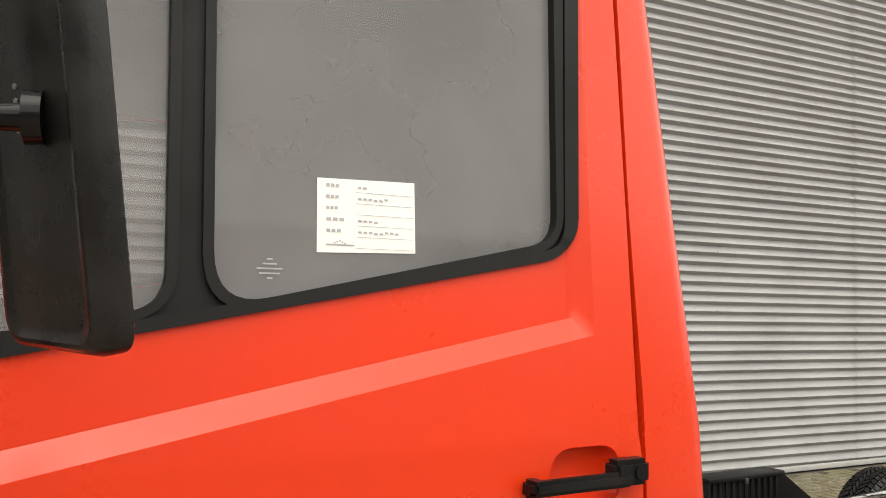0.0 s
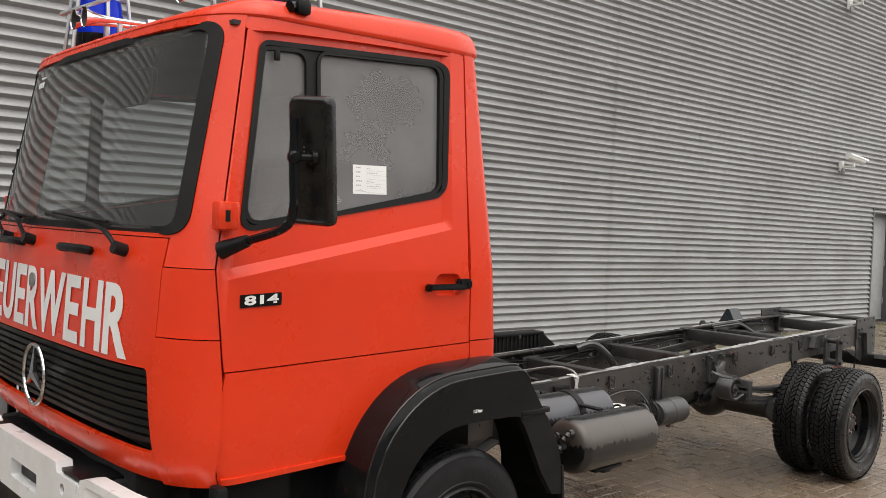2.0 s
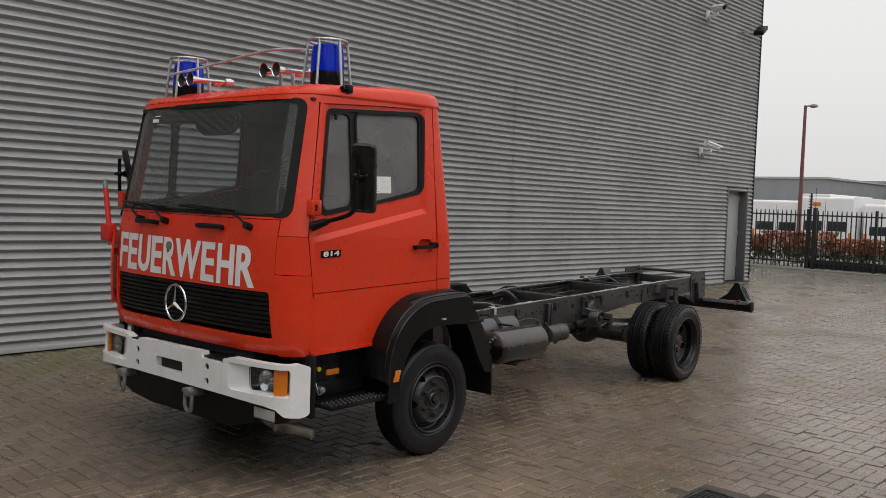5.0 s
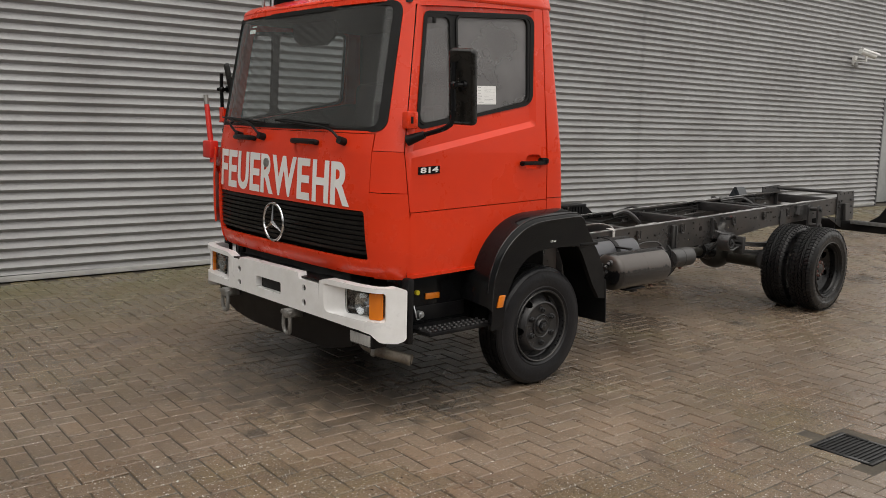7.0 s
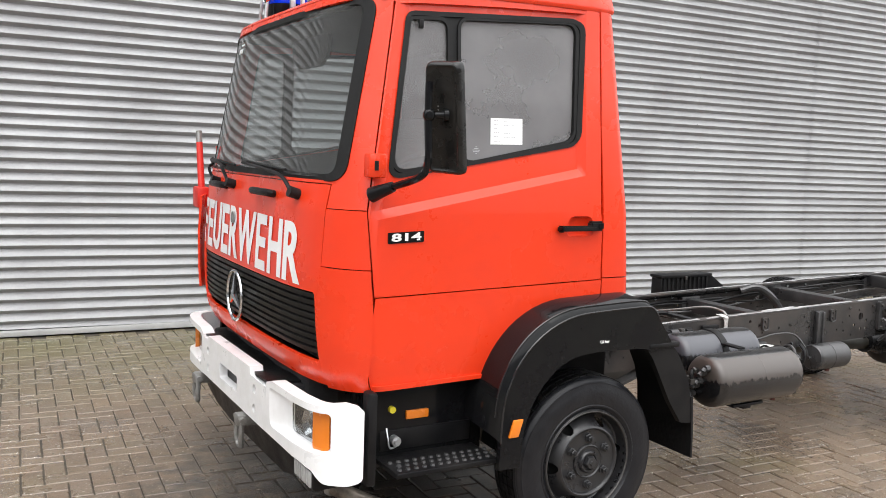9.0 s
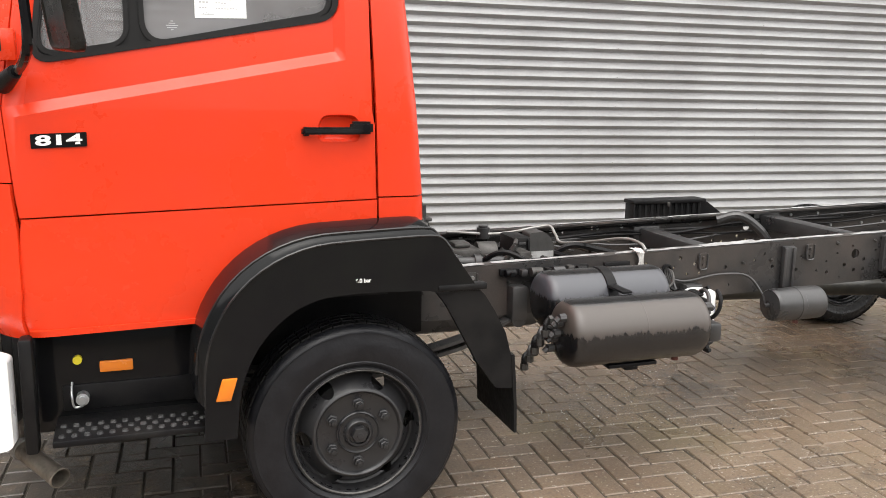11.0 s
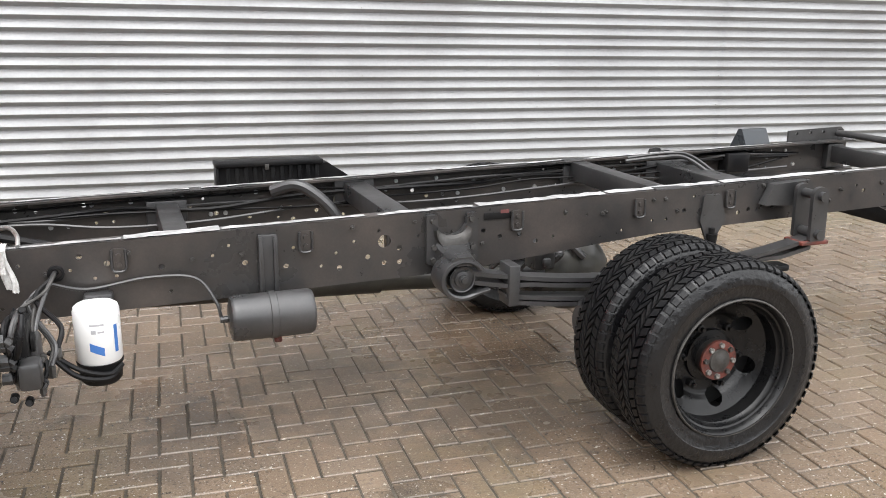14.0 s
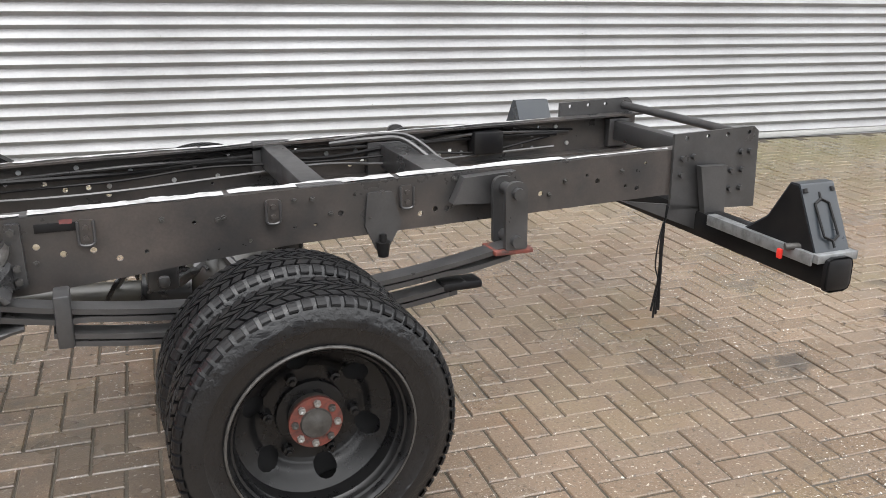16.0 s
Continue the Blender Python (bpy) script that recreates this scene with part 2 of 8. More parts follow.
RAILSTEEL = material("weathered_chassis_black", (0.0260, 0.0252, 0.0252), 0.34, spec=0.66, rough_var=0.16, dirt=(0.078, 0.060, 0.050), dirt_amount=0.65, dirt_scale=2.6, bump=0.14, bump_scale=40, grain=0.14)
OILY = material("oily_dark_metal", (0.017, 0.016, 0.013), 0.40, spec=0.5, dirt=(0.045, 0.041, 0.031), dirt_amount=0.8, dirt_scale=10, bump=0.2, bump_scale=30)
CHOCK = material("grey_blue_plastic", (0.020, 0.025, 0.031), 0.35, dirt=(0.034, 0.036, 0.038), dirt_amount=0.5)
WINDOW = glass("window_glass", (0.80, 0.82, 0.82), 0.02, 0.055)
# veil of the door panes: damp, with the reflected sky painted in
DARKWINDOW = glass("veiled_door_glass", (0.50, 0.51, 0.52), 0.04, 0.275, (0.52, 0.505, 0.51))
QUARTER = glass("veiled_quarter_glass", (0.70, 0.70, 0.70), 0.03, 0.22, (0.52, 0.505, 0.51))
LENS = glass("clear_lens", (0.85, 0.86, 0.86), 0.06)

JOINT = material("joint_sand", (0.050, 0.042, 0.032), 0.9, dirt=(0.105, 0.088, 0.066), dirt_scale=5, dirt_amount=0.7, grain=0.3)


# dark oil and water marks, the cab's shade painted in: x, y, radius, strength
STAINS_AND_SHADE = [(6.75, 1.86, 0.12, 0.8), (7.58, 2.15, 0.06, 0.7), (0.22, 1.0, 0.10, 0.75), (-0.85, 1.28, 0.07, 0.7), (7.9, 2.5, 0.08, 0.6), (2.9, 1.9, 0.30, 0.35), (4.1, 1.9, 0.35, 0.4), (2.96, 2.07, 0.22, 0.45), (3.5, 2.55, 0.3, 0.45), (3.5, 1.86, 0.18, 0.4), (4.2, 1.75, 0.5, 0.35), (3.5, 2.3, 0.35, 0.3), (0.0, 1.6, 0.6, 0.5), (-0.4, 2.0, 0.5, 0.5), (3.6, 1.3, 0.12, 0.4), (0.6, 2.0, 0.7, 0.45), (-0.1, 2.4, 0.5, 0.4), (0.1, 1.55, 0.55, 0.42), (0.75, 1.5, 0.4, 0.35), (0.5, 1.2, 0.4, 0.2), (1.2, 1.15, 0.35, 0.25), (0.05, 0.62, 0.09, 0.55), (0.32, 2.35, 0.75, 0.62), (0.45, 1.75, 0.42, 0.5)]


def paving(name, island):
    """Brown concrete blocks: brick to brick variation, wet darker patches, painted cab shade, pale specks of grit,
    green algae near the wall.
    """
    m = bpy.data.materials.new(name)
    m.use_nodes = True
    n, l = m.node_tree.nodes, m.node_tree.links
    b = n["Principled BSDF"]
    geo = n.new("ShaderNodeNewGeometry")
    info = geo if island else n.new("ShaderNodeObjectInfo")
    rnd = info.outputs["Random Per Island" if island else "Random"]
    ramp = n.new("ShaderNodeValToRGB")
    stops = [(0.0, (0.166, 0.119, 0.080)), (0.35, (0.192, 0.140, 0.097)), (0.6, (0.185, 0.139, 0.100)), (0.8, (0.204, 0.145, 0.098)), (1.0, (0.218, 0.163, 0.116))]
    for i, (p, c) in enumerate(stops):
        e = ramp.color_ramp.elements[i] if i < 2 else ramp.color_ramp.elements.new(p)
        e.position, e.color = p, (*c, 1)
    l.new(rnd, ramp.inputs[0])

    def noise_at(scale, detail=4, rough=0.6):
        t = n.new("ShaderNodeTexNoise")
        t.inputs["Scale"].default_value, t.inputs["Detail"].default_value, t.inputs["Roughness"].default_value = scale, detail, rough
        l.new(geo.outputs["Position"], t.inputs["Vector"])
        return t.outputs["Fac"]

    def span(v, a, c, lo=0.0, hi=1.0):
        t = n.new("ShaderNodeMapRange")
        t.inputs["From Min"].default_value, t.inputs["From Max"].default_value = a, c
        t.inputs["To Min"].default_value, t.inputs["To Max"].default_value = lo, hi
        l.new(v, t.inputs["Value"])
        return t.outputs[0]

    def blend(fac, a, colour, kind="MIX"):
        t = n.new("ShaderNodeMix")
        t.data_type, t.blend_type = "RGBA", kind
        l.new(fac, t.inputs["Factor"])
        l.new(a, t.inputs["A"])
        t.inputs["B"].default_value = (*colour, 1)
        return t.outputs["Result"]

    col = ramp.outputs[0]
    col = blend(span(noise_at(0.55, 5), 0.38, 0.64, 0, 0.75), col, (0.56, 0.50, 0.45), "MULTIPLY")
    col = blend(span(noise_at(0.9, 5, 0.7), 0.50, 0.66, 0, 0.5), col, (0.145, 0.118, 0.058))
    col = blend(span(noise_at(1.3, 6, 0.7), 0.60, 0.72, 0, 0.4), col, (0.20, 0.105, 0.050))
    col = blend(span(noise_at(3.2, 5), 0.52, 0.70, 0, 0.5), col, (0.105, 0.085, 0.068))
    col = blend(span(noise_at(2.3, 6, 0.72), 0.585, 0.66, 0, 0.55), col, (0.066, 0.052, 0.040))
    sep = n.new("ShaderNodeSeparateXYZ")
    l.new(geo.outputs["Position"], sep.inputs[0])
    near_wall = span(sep.outputs["Y"], 3.6, 6.0, 0, 1)
    mul = n.new("ShaderNodeMath")
    mul.operation = "MULTIPLY"
    l.new(near_wall, mul.inputs[0])
    l.new(span(noise_at(1.4, 4), 0.3, 0.62, 0.4, 0.95), mul.inputs[1])
    col = blend(mul.outputs[0], col, (0.120, 0.108, 0.040))
    col = blend(span(noise_at(190, 2), 0.56, 0.68, 0, 0.6), col, (0.30, 0.26, 0.22))
    col = blend(span(noise_at(62, 2), 0.65, 0.68, 0, 0.75), col, (0.55, 0.52, 0.46))
    col = blend(span(noise_at(75, 3), 0.34, 0.44, 0.7, 0), col, (0.050, 0.040, 0.033))
    col = blend(span(noise_at(27, 3), 0.665, 0.70, 0, 0.85), col, (0.040, 0.030, 0.022))
    # paler stretch in front of the lorry, strewn with grit
    pale_from = n.new("ShaderNodeVectorMath")
    pale_from.operation = "DISTANCE"
    pale_from.inputs[1].default_value = (-1.0, -0.5, 0)
    l.new(geo.outputs["Position"], pale_from.inputs[0])
    away = n.new("ShaderNodeMath")
    l.new(pale_from.outputs["Value"], away.inputs[0])
    l.new(span(noise_at(1.1, 4), 0.3, 0.7, -0.8, 0.8), away.inputs[1])
    col = blend(span(away.outputs[0], 1.2, 3.0, 0.9, 0), col, (1.20, 1.19, 1.20), "MULTIPLY")
    grit = n.new("ShaderNodeMath")
    grit.operation = "MULTIPLY"
    l.new(span(away.outputs[0], 1.6, 3.2, 1, 0.12), grit.inputs[0])
    l.new(span(noise_at(48, 3, 0.7), 0.655, 0.68, 0, 0.9), grit.inputs[1])
    col = blend(grit.outputs[0], col, (0.60, 0.56, 0.50))
    # small spots are stains; the wide soft ones under the cab paint its shade
    for cx, cy, r, depth in STAINS_AND_SHADE:
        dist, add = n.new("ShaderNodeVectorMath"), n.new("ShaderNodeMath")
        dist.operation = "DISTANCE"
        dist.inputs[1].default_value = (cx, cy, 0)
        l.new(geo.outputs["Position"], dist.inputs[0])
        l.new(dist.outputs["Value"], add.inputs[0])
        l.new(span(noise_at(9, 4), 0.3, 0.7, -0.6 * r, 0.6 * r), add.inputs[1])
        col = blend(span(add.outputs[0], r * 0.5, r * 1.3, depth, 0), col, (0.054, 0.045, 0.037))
    b.inputs["Specular IOR Level"].default_value = 0.66
    l.new(col, b.inputs["Base Color"])
    l.new(span(noise_at(0.8, 5), 0.36, 0.62, 0.46, 0.15), b.inputs["Roughness"])
    bp = n.new("ShaderNodeBump")
    bp.inputs["Strength"].default_value, bp.inputs["Distance"].default_value = 0.36, 0.004
    l.new(noise_at(130, 4), bp.inputs["Height"])
    l.new(bp.outputs[0], b.inputs["Normal"])
    return m


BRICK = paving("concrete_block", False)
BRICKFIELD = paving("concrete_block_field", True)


# ---- mesh helpers ----
def link(name, bm, mat, parent=None, label="", smooth=35):
    me = bpy.data.meshes.new(name)
    bm.normal_update()
    bm.to_mesh(me)
    bm.free()
    for mt in (mat if isinstance(mat, (list, tuple)) else [mat]):
        me.materials.append(mt)
    if smooth:
        me.shade_smooth()
        me.set_sharp_from_angle(angle=radians(smooth))
    ob = new(name, me)
    if parent:
        ob.parent = parent
    return tagged(ob, label) if label else ob


def part(name, bm, mat, parent, label="", smooth=35):
    return link(name, bm, mat, parent, label, smooth)


def loose(ob, label, category, group=""):
    """Makes a part a thing of its own that stays where it rests on the lorry."""
    ob.parent = None
    ob.matrix_world = truck.matrix_world @ ob.matrix_basis
    return tagged(ob, label, category, group)


def box(bm, x0, x1, y0, y1, z0, z1, m=None, bev=0.0):
    r = bmesh.ops.create_cube(bm, size=1)
    vs = r["verts"]
    for v in vs:
        v.co = Vector((x0 + (v.co.x + .5) * (x1 - x0), y0 + (v.co.y + .5) * (y1 - y0), z0 + (v.co.z + .5) * (z1 - z0)))
    if bev:
        es = list({e for v in vs for e in v.link_edges})
        r = bmesh.ops.bevel(bm, geom=es, offset=bev, segments=2, affect="EDGES", profile=0.5)
        vs = list({v for f in r["faces"] for v in f.verts})
    if m is not None:
        bmesh.ops.transform(bm, matrix=m, verts=vs)
    return vs


def boxes(*rows, bev=0.0, m=None):
    bm = bmesh.new()
    for r in rows:
        box(bm, *r, bev=bev, m=m)
    return bm


def frame_to(a, b):
    """The turn and place that bring z from a towards b."""
    d = Vector(b) - Vector(a)
    return Matrix.Translation(a) @ d.to_track_quat("Z", "Y").to_matrix().to_4x4(), d.length


def rod(bm, a, b, r, r2=None, seg=14, caps=True):
    m, ln = frame_to(a, b)
    ret = bmesh.ops.create_cone(bm, cap_ends=caps, segments=seg, radius1=r, radius2=r if r2 is None else r2, depth=ln)
    bmesh.ops.transform(bm, matrix=m @ Matrix.Translation((0, 0, ln / 2)), verts=ret["verts"])
    return ret["verts"]


def rods(*rows, seg=14):
    bm = bmesh.new()
    for r in rows:
        rod(bm, *r, seg=seg)
    return bm


def lathe(profile, m=None, seg=40, bm=None):
    """Turns (radius, height) pairs round z."""
    bm = bm or bmesh.new()
    rings = []
    for r, h in profile:
        rings.append([bm.verts.new((max(r, 1e-5) * math.cos(2 * math.pi * k / seg), max(r, 1e-5) * math.sin(2 * math.pi * k / seg), h)) for k in range(seg)])
    new_verts = [v for ring in rings for v in ring]
    for a, b in zip(rings, rings[1:]):
        for k in range(seg):
            bm.faces.new((a[k], a[(k + 1) % seg], b[(k + 1) % seg], b[k]))
    if m is not None:
        bmesh.ops.transform(bm, matrix=m, verts=new_verts)
    return bm


def smooth_path(pts, steps=6):
    """A Catmull-Rom line through the points."""
    pts = [Vector(p) for p in pts]
    if len(pts) < 3:
        return pts
    out = []
    ext = [2 * pts[0] - pts[1]] + pts + [2 * pts[-1] - pts[-2]]
    for i in range(1, len(ext) - 2):
        p0, p1, p2, p3 = ext[i - 1:i + 3]
        for k in range(steps):
            t = k / steps
            out.append(0.5 * (2 * p1 + (p2 - p0) * t + (2 * p0 - 5 * p1 + 4 * p2 - p3) * t * t + (3 * p1 - p0 - 3 * p2 + p3) * t ** 3))
    return out + [pts[-1]]


def tube(pts, r, seg=8, steps=6, bm=None):
    """A hose, pipe or cable along the points."""
    bm = bm or bmesh.new()
    line = smooth_path(pts, steps)
    rings, up = [], Vector((0.3, 0.2, 1)).normalized()
    for i, p in enumerate(line):
        d = (line[min(i + 1, len(line) - 1)] - line[max(i - 1, 0)]).normalized()
        s = d.cross(up).normalized()
        u = s.cross(d)
        rings.append([bm.verts.new(p + r * (math.cos(2 * math.pi * k / seg) * s + math.sin(2 * math.pi * k / seg) * u)) for k in range(seg)])
    for a, b in zip(rings, rings[1:]):
        for k in range(seg):
            bm.faces.new((a[k], a[(k + 1) % seg], b[(k + 1) % seg], b[k]))
    bm.faces.new(rings[0])
    bm.faces.new(rings[-1][::-1])
    bmesh.ops.recalc_face_normals(bm, faces=bm.faces[:])
    return bm


def rounded(pts, r, seg=6):
    """A polygon with rounded corners; r is one radius or one for each corner."""
    out, n = [], len(pts)
    for i in range(n):
        rr = r[i] if isinstance(r, (list, tuple)) else r
        p, a, b = Vector(pts[i]), Vector(pts[i - 1]), Vector(pts[(i + 1) % n])
        if rr <= 0:
            out.append(p)
            continue
        u, w = (a - p).normalized(), (b - p).normalized()
        ang = u.angle(w)
        d = min(rr / math.tan(ang / 2), 0.49 * (a - p).length, 0.49 * (b - p).length)
        s, e = p + u * d, p + w * d
        for k in range(seg + 1):
            t = k / seg
            out.append((1 - t) ** 2 * s + 2 * t * (1 - t) * p + t * t * e)
    return out


def inset(poly, d):
    """Moves a closed outline inwards by d (outwards if negative)."""
    n = len(poly)
    area = sum(poly[i].x * poly[(i + 1) % n].y - poly[(i + 1) % n].x * poly[i].y for i in range(n))
    sgn = 1 if area > 0 else -1
    out = []
    for i in range(n):
        a, p, b = poly[i - 1], poly[i], poly[(i + 1) % n]
        t = (b - a).normalized()
        out.append(p + sgn * d * Vector((-t.y, t.x)))
    return out


def plate(outer, holes, to, thick, cuts_u=(), cuts_v=(), bm=None, lines=()):
    """A sheet with openings: outlines in (u, v), cut along lines so that it can bend, given depth, and laid into place by to(u, v, d)."""
    from mathutils.geometry import tessellate_polygon
    loops = [[Vector((p[0], p[1], 0)) for p in outer]] + [[Vector((p[0], p[1], 0)) for p in h] for h in holes]
    flat = [p for lp in loops for p in lp]
    t = bmesh.new()
    vs = [t.verts.new(p) for p in flat]
    for tri in tessellate_polygon(loops):
        a, b, c = [vs[i] for i in tri]
        if (b.co - a.co).cross(c.co - a.co).length > 1e-9:
            try:
                f = t.faces.new((a, b, c))
            except ValueError:
                continue
            f.normal_update()
            if f.normal.z < 0:
                f.normal_flip()
    for val, ax in [(c, 0) for c in cuts_u] + [(c, 1) for c in cuts_v]:
        co, no = Vector((0, 0, 0)), Vector((0, 0, 0))
        co[ax], no[ax] = val, 1
        bmesh.ops.bisect_plane(t, geom=t.verts[:] + t.edges[:] + t.faces[:], plane_co=co, plane_no=no, dist=1e-5)
    for p, q in lines:
        bmesh.ops.bisect_plane(t, geom=t.verts[:] + t.edges[:] + t.faces[:], plane_co=(p[0], p[1], 0), plane_no=Vector((q[1] - p[1], p[0] - q[0], 0)).normalized(), dist=1e-5)
    bm = bm or bmesh.new()
    t.verts.index_update()
    top = [bm.verts.new(to(v.co.x, v.co.y, 0.0)) for v in t.verts]
    low = [bm.verts.new(to(v.co.x, v.co.y, thick)) for v in t.verts] if thick else None
    for f in t.faces:
        ix = [v.index for v in f.verts]
        bm.faces.new([top[i] for i in ix])
        if thick:
            bm.faces.new([low[i] for i in reversed(ix)])
    if thick:
        for e in t.edges:
            if len(e.link_faces) == 1:
                a, b = [v.index for v in e.link_loops[0].edge.verts]
                lp = e.link_loops[0]
                a, b = lp.vert.index, lp.link_loop_next.vert.index
                bm.faces.new((top[b], top[a], low[a], low[b]))
    t.free()
    return bm


def strip(outer, inner, to, thick):
    """A ring between two outlines of equally many points, as a seal or trim."""
    bm = bmesh.new()
    n = len(outer)
    r = [[bm.verts.new(to(p[0], p[1], d)) for p in lp] for lp, d in ((outer, 0.004), (outer, -thick), (inner, -thick), (inner, 0.012))]
    for a, b in zip(r, r[1:]):
        for k in range(n):
            bm.faces.new((a[k], a[(k + 1) % n], b[(k + 1) % n], b[k]))
    bmesh.ops.recalc_face_normals(bm, faces=bm.faces[:])
    return bm


def writing(name, text, size, m, mat, parent, label="", depth=0.002, squeeze=1.0, bold=0.0):
    cu = bpy.data.curves.new(name, "FONT")
    cu.body, cu.size, cu.extrude, cu.align_x, cu.align_y = text, size, depth, "CENTER", "CENTER"
    cu.offset = bold
    tmp = bpy.data.objects.new(name, cu)
    scene.collection.objects.link(tmp)
    bpy.context.view_layer.update()
    me = bpy.data.meshes.new_from_object(tmp.evaluated_get(bpy.context.evaluated_depsgraph_get()))
    bpy.data.objects.remove(tmp)
    me.transform(m @ Matrix.Diagonal((squeeze, 1, 1, 1)))
    me.materials.clear()
    me.materials.append(mat)
    ob = new(name, me)
    if parent:
        ob.parent = parent
    return tagged(ob, label) if label else ob


def piece(x):
    """Eases from 0 to 1."""
    x = min(1, max(0, x))
    return x * x * (3 - 2 * x)


def table(x, rows):
    """A value read off a line through (x, y) rows."""
    if x <= rows[0][0]:
        return rows[0][1]
    for (a, p), (b, q) in zip(rows, rows[1:]):
        if x <= b:
            return p + (q - p) * (x - a) / (b - a)
    return rows[-1][1]

# ---- the hall's corrugated wall ----
WALL_Y, PITCH, PHASE, CORNER = 6.22, 0.0922, 0.4838, 17.20
WALL_TOP = 9.4
DOOR_X0, DOOR_X1, DOOR_Z = 15.87, 16.92, 2.22


def corrugated(x0, x1, z0, z1, dz=0.0, dy=0.0):
    """One sheet with horizontal waves: under-faces short and steep, upper faces long."""
    bm = bmesh.new()
    prof = [(0.0, 0.002), (0.295, -0.032), (0.345, -0.034), (0.55, -0.0225), (0.80, -0.0075), (0.955, 0.002)]
    k0 = math.floor((z0 - PHASE) / PITCH) - 1
    rows = []
    k = k0
    while PHASE + k * PITCH < z1 + PITCH:
        for f, y in prof:
            z = PHASE + (k + f - 0.13) * PITCH
            if z0 <= z <= z1:
                rows.append((z, y))
        k += 1
    xs = [x0, x1]
    grid = [[bm.verts.new((x, WALL_Y + y + dy, z + dz - 0.0062 * (x - 1.0))) for x in xs] for z, y in rows]
    for a, b in zip(grid, grid[1:]):
        bm.faces.new((a[0], a[1], b[1], b[0]))
    back = [bm.verts.new((x, WALL_Y + 0.03, z)) for z in (z0, z1) for x in xs]
    bm.faces.new((back[1], back[0], back[2], back[3]))
    return bm


wall = link("wall_south", boxes((-16, DOOR_X0 - 0.03, WALL_Y + 0.04, WALL_Y + 0.30, 0.0, WALL_TOP), (DOOR_X1 + 0.03, CORNER - 0.02, WALL_Y + 0.04, WALL_Y + 0.30, 0, WALL_TOP),
            (DOOR_X0 - 0.03, DOOR_X1 + 0.03, WALL_Y + 0.04, WALL_Y + 0.30, DOOR_Z + 0.03, WALL_TOP)), FARGREY, smooth=0)
tagged(wall, "tall hall wall clad in grey horizontal corrugated steel sheets", "wall", kind="structure")
seams = [-16, -12.27, -7.19, -2.11, 2.97, 8.05, 13.13]
for i, (a, b) in enumerate(zip(seams, seams[1:] + [CORNER])):
    j = 0.006 if i % 2 else 0.0
    for lo, hi in ((0.06, WALL_TOP),):
        if b > DOOR_X0 and lo < DOOR_Z:
            part("cladding_sheet", corrugated(a, DOOR_X0, lo, hi, 0, j), CORR, wall, smooth=14)
            part("cladding_sheet", corrugated(DOOR_X1, b, lo, hi, 0, j), CORR, wall, smooth=14)
            part("cladding_sheet", corrugated(DOOR_X0, DOOR_X1, DOOR_Z, hi, 0, j), CORR, wall, smooth=14)
        else:
            part("cladding_sheet", corrugated(a, b + 0.06 * (b < CORNER), lo, hi, 0, -j), CORR, wall, smooth=14)
# fixing screws along the sheet ends
screw = bmesh.new()
for sx in (2.93, 8.01, -2.15, 4.52, 6.13, -0.5):
    for k in range(0, 34, 3):
        z = PHASE + PITCH * (k + 0.30) - 0.0062 * (sx - 1.0)
        rod(screw, (sx, WALL_Y - 0.022, z), (sx, WALL_Y - 0.034, z), 0.0045, seg=6)
part("fixing_screws", screw, GREYMETAL, wall)["kind"] = "stuff"
flash = link("trim", boxes((-16, DOOR_X0 - 0.05, WALL_Y - 0.035, WALL_Y + 0.05, 0.012, 0.065), (DOOR_X1 + 0.05, CORNER, WALL_Y - 0.035, WALL_Y + 0.05, 0.012, 0.065), bev=0.004), FLASH)
tagged(flash, "light grey metal base flashing under the cladding", "trim", kind="structure")
corner = link("trim_corner", boxes((CORNER - 0.022, CORNER + 0.006, WALL_Y - 0.040, WALL_Y + 0.11, 0.012, WALL_TOP), bev=0.004), FENCE)
tagged(corner, "dark folded corner trim of the hall", "trim", kind="structure")
end = link("wall_east", boxes((CORNER - 0.28, CORNER, WALL_Y + 0.10, WALL_Y + 14, 0, WALL_TOP)), FARGREY, smooth=0)
tagged(end, "end wall of the grey hall", "wall", kind="structure")
lid = link("roof", boxes((-16, CORNER, WALL_Y + 0.06, WALL_Y + 14, WALL_TOP, WALL_TOP + 0.15)), FARGREY, smooth=0)
tagged(lid, "flat roof of the grey hall", "roof", kind="structure")

door = link("door_1", boxes((DOOR_X0 + 0.05, DOOR_X1 - 0.05, WALL_Y + 0.17, WALL_Y + 0.22, 0.03, DOOR_Z - 0.01), bev=0.004), DOORGREY)
tagged(door, "closed plain grey steel door in the corrugated wall", "door", kind="structure")
part("door_frame", boxes((DOOR_X0 - 0.01, DOOR_X0 + 0.045, WALL_Y - 0.03, WALL_Y + 0.28, 0.0, DOOR_Z), (DOOR_X1 - 0.045, DOOR_X1 + 0.01, WALL_Y - 0.03, WALL_Y + 0.28, 0, DOOR_Z),
     (DOOR_X0 - 0.01, DOOR_X1 + 0.01, WALL_Y - 0.032, WALL_Y + 0.28, DOOR_Z, DOOR_Z + 0.04), bev=0.003), material("dark_frame_paint", (0.10, 0.10, 0.105), 0.5), door, "dark grey door frame")
for hz in (0.35, 1.1, 1.9):
    part("hinge", rods(((DOOR_X1 - 0.062, WALL_Y + 0.163, hz), (DOOR_X1 - 0.062, WALL_Y + 0.163, hz + 0.13), 0.014)), GALV, door)
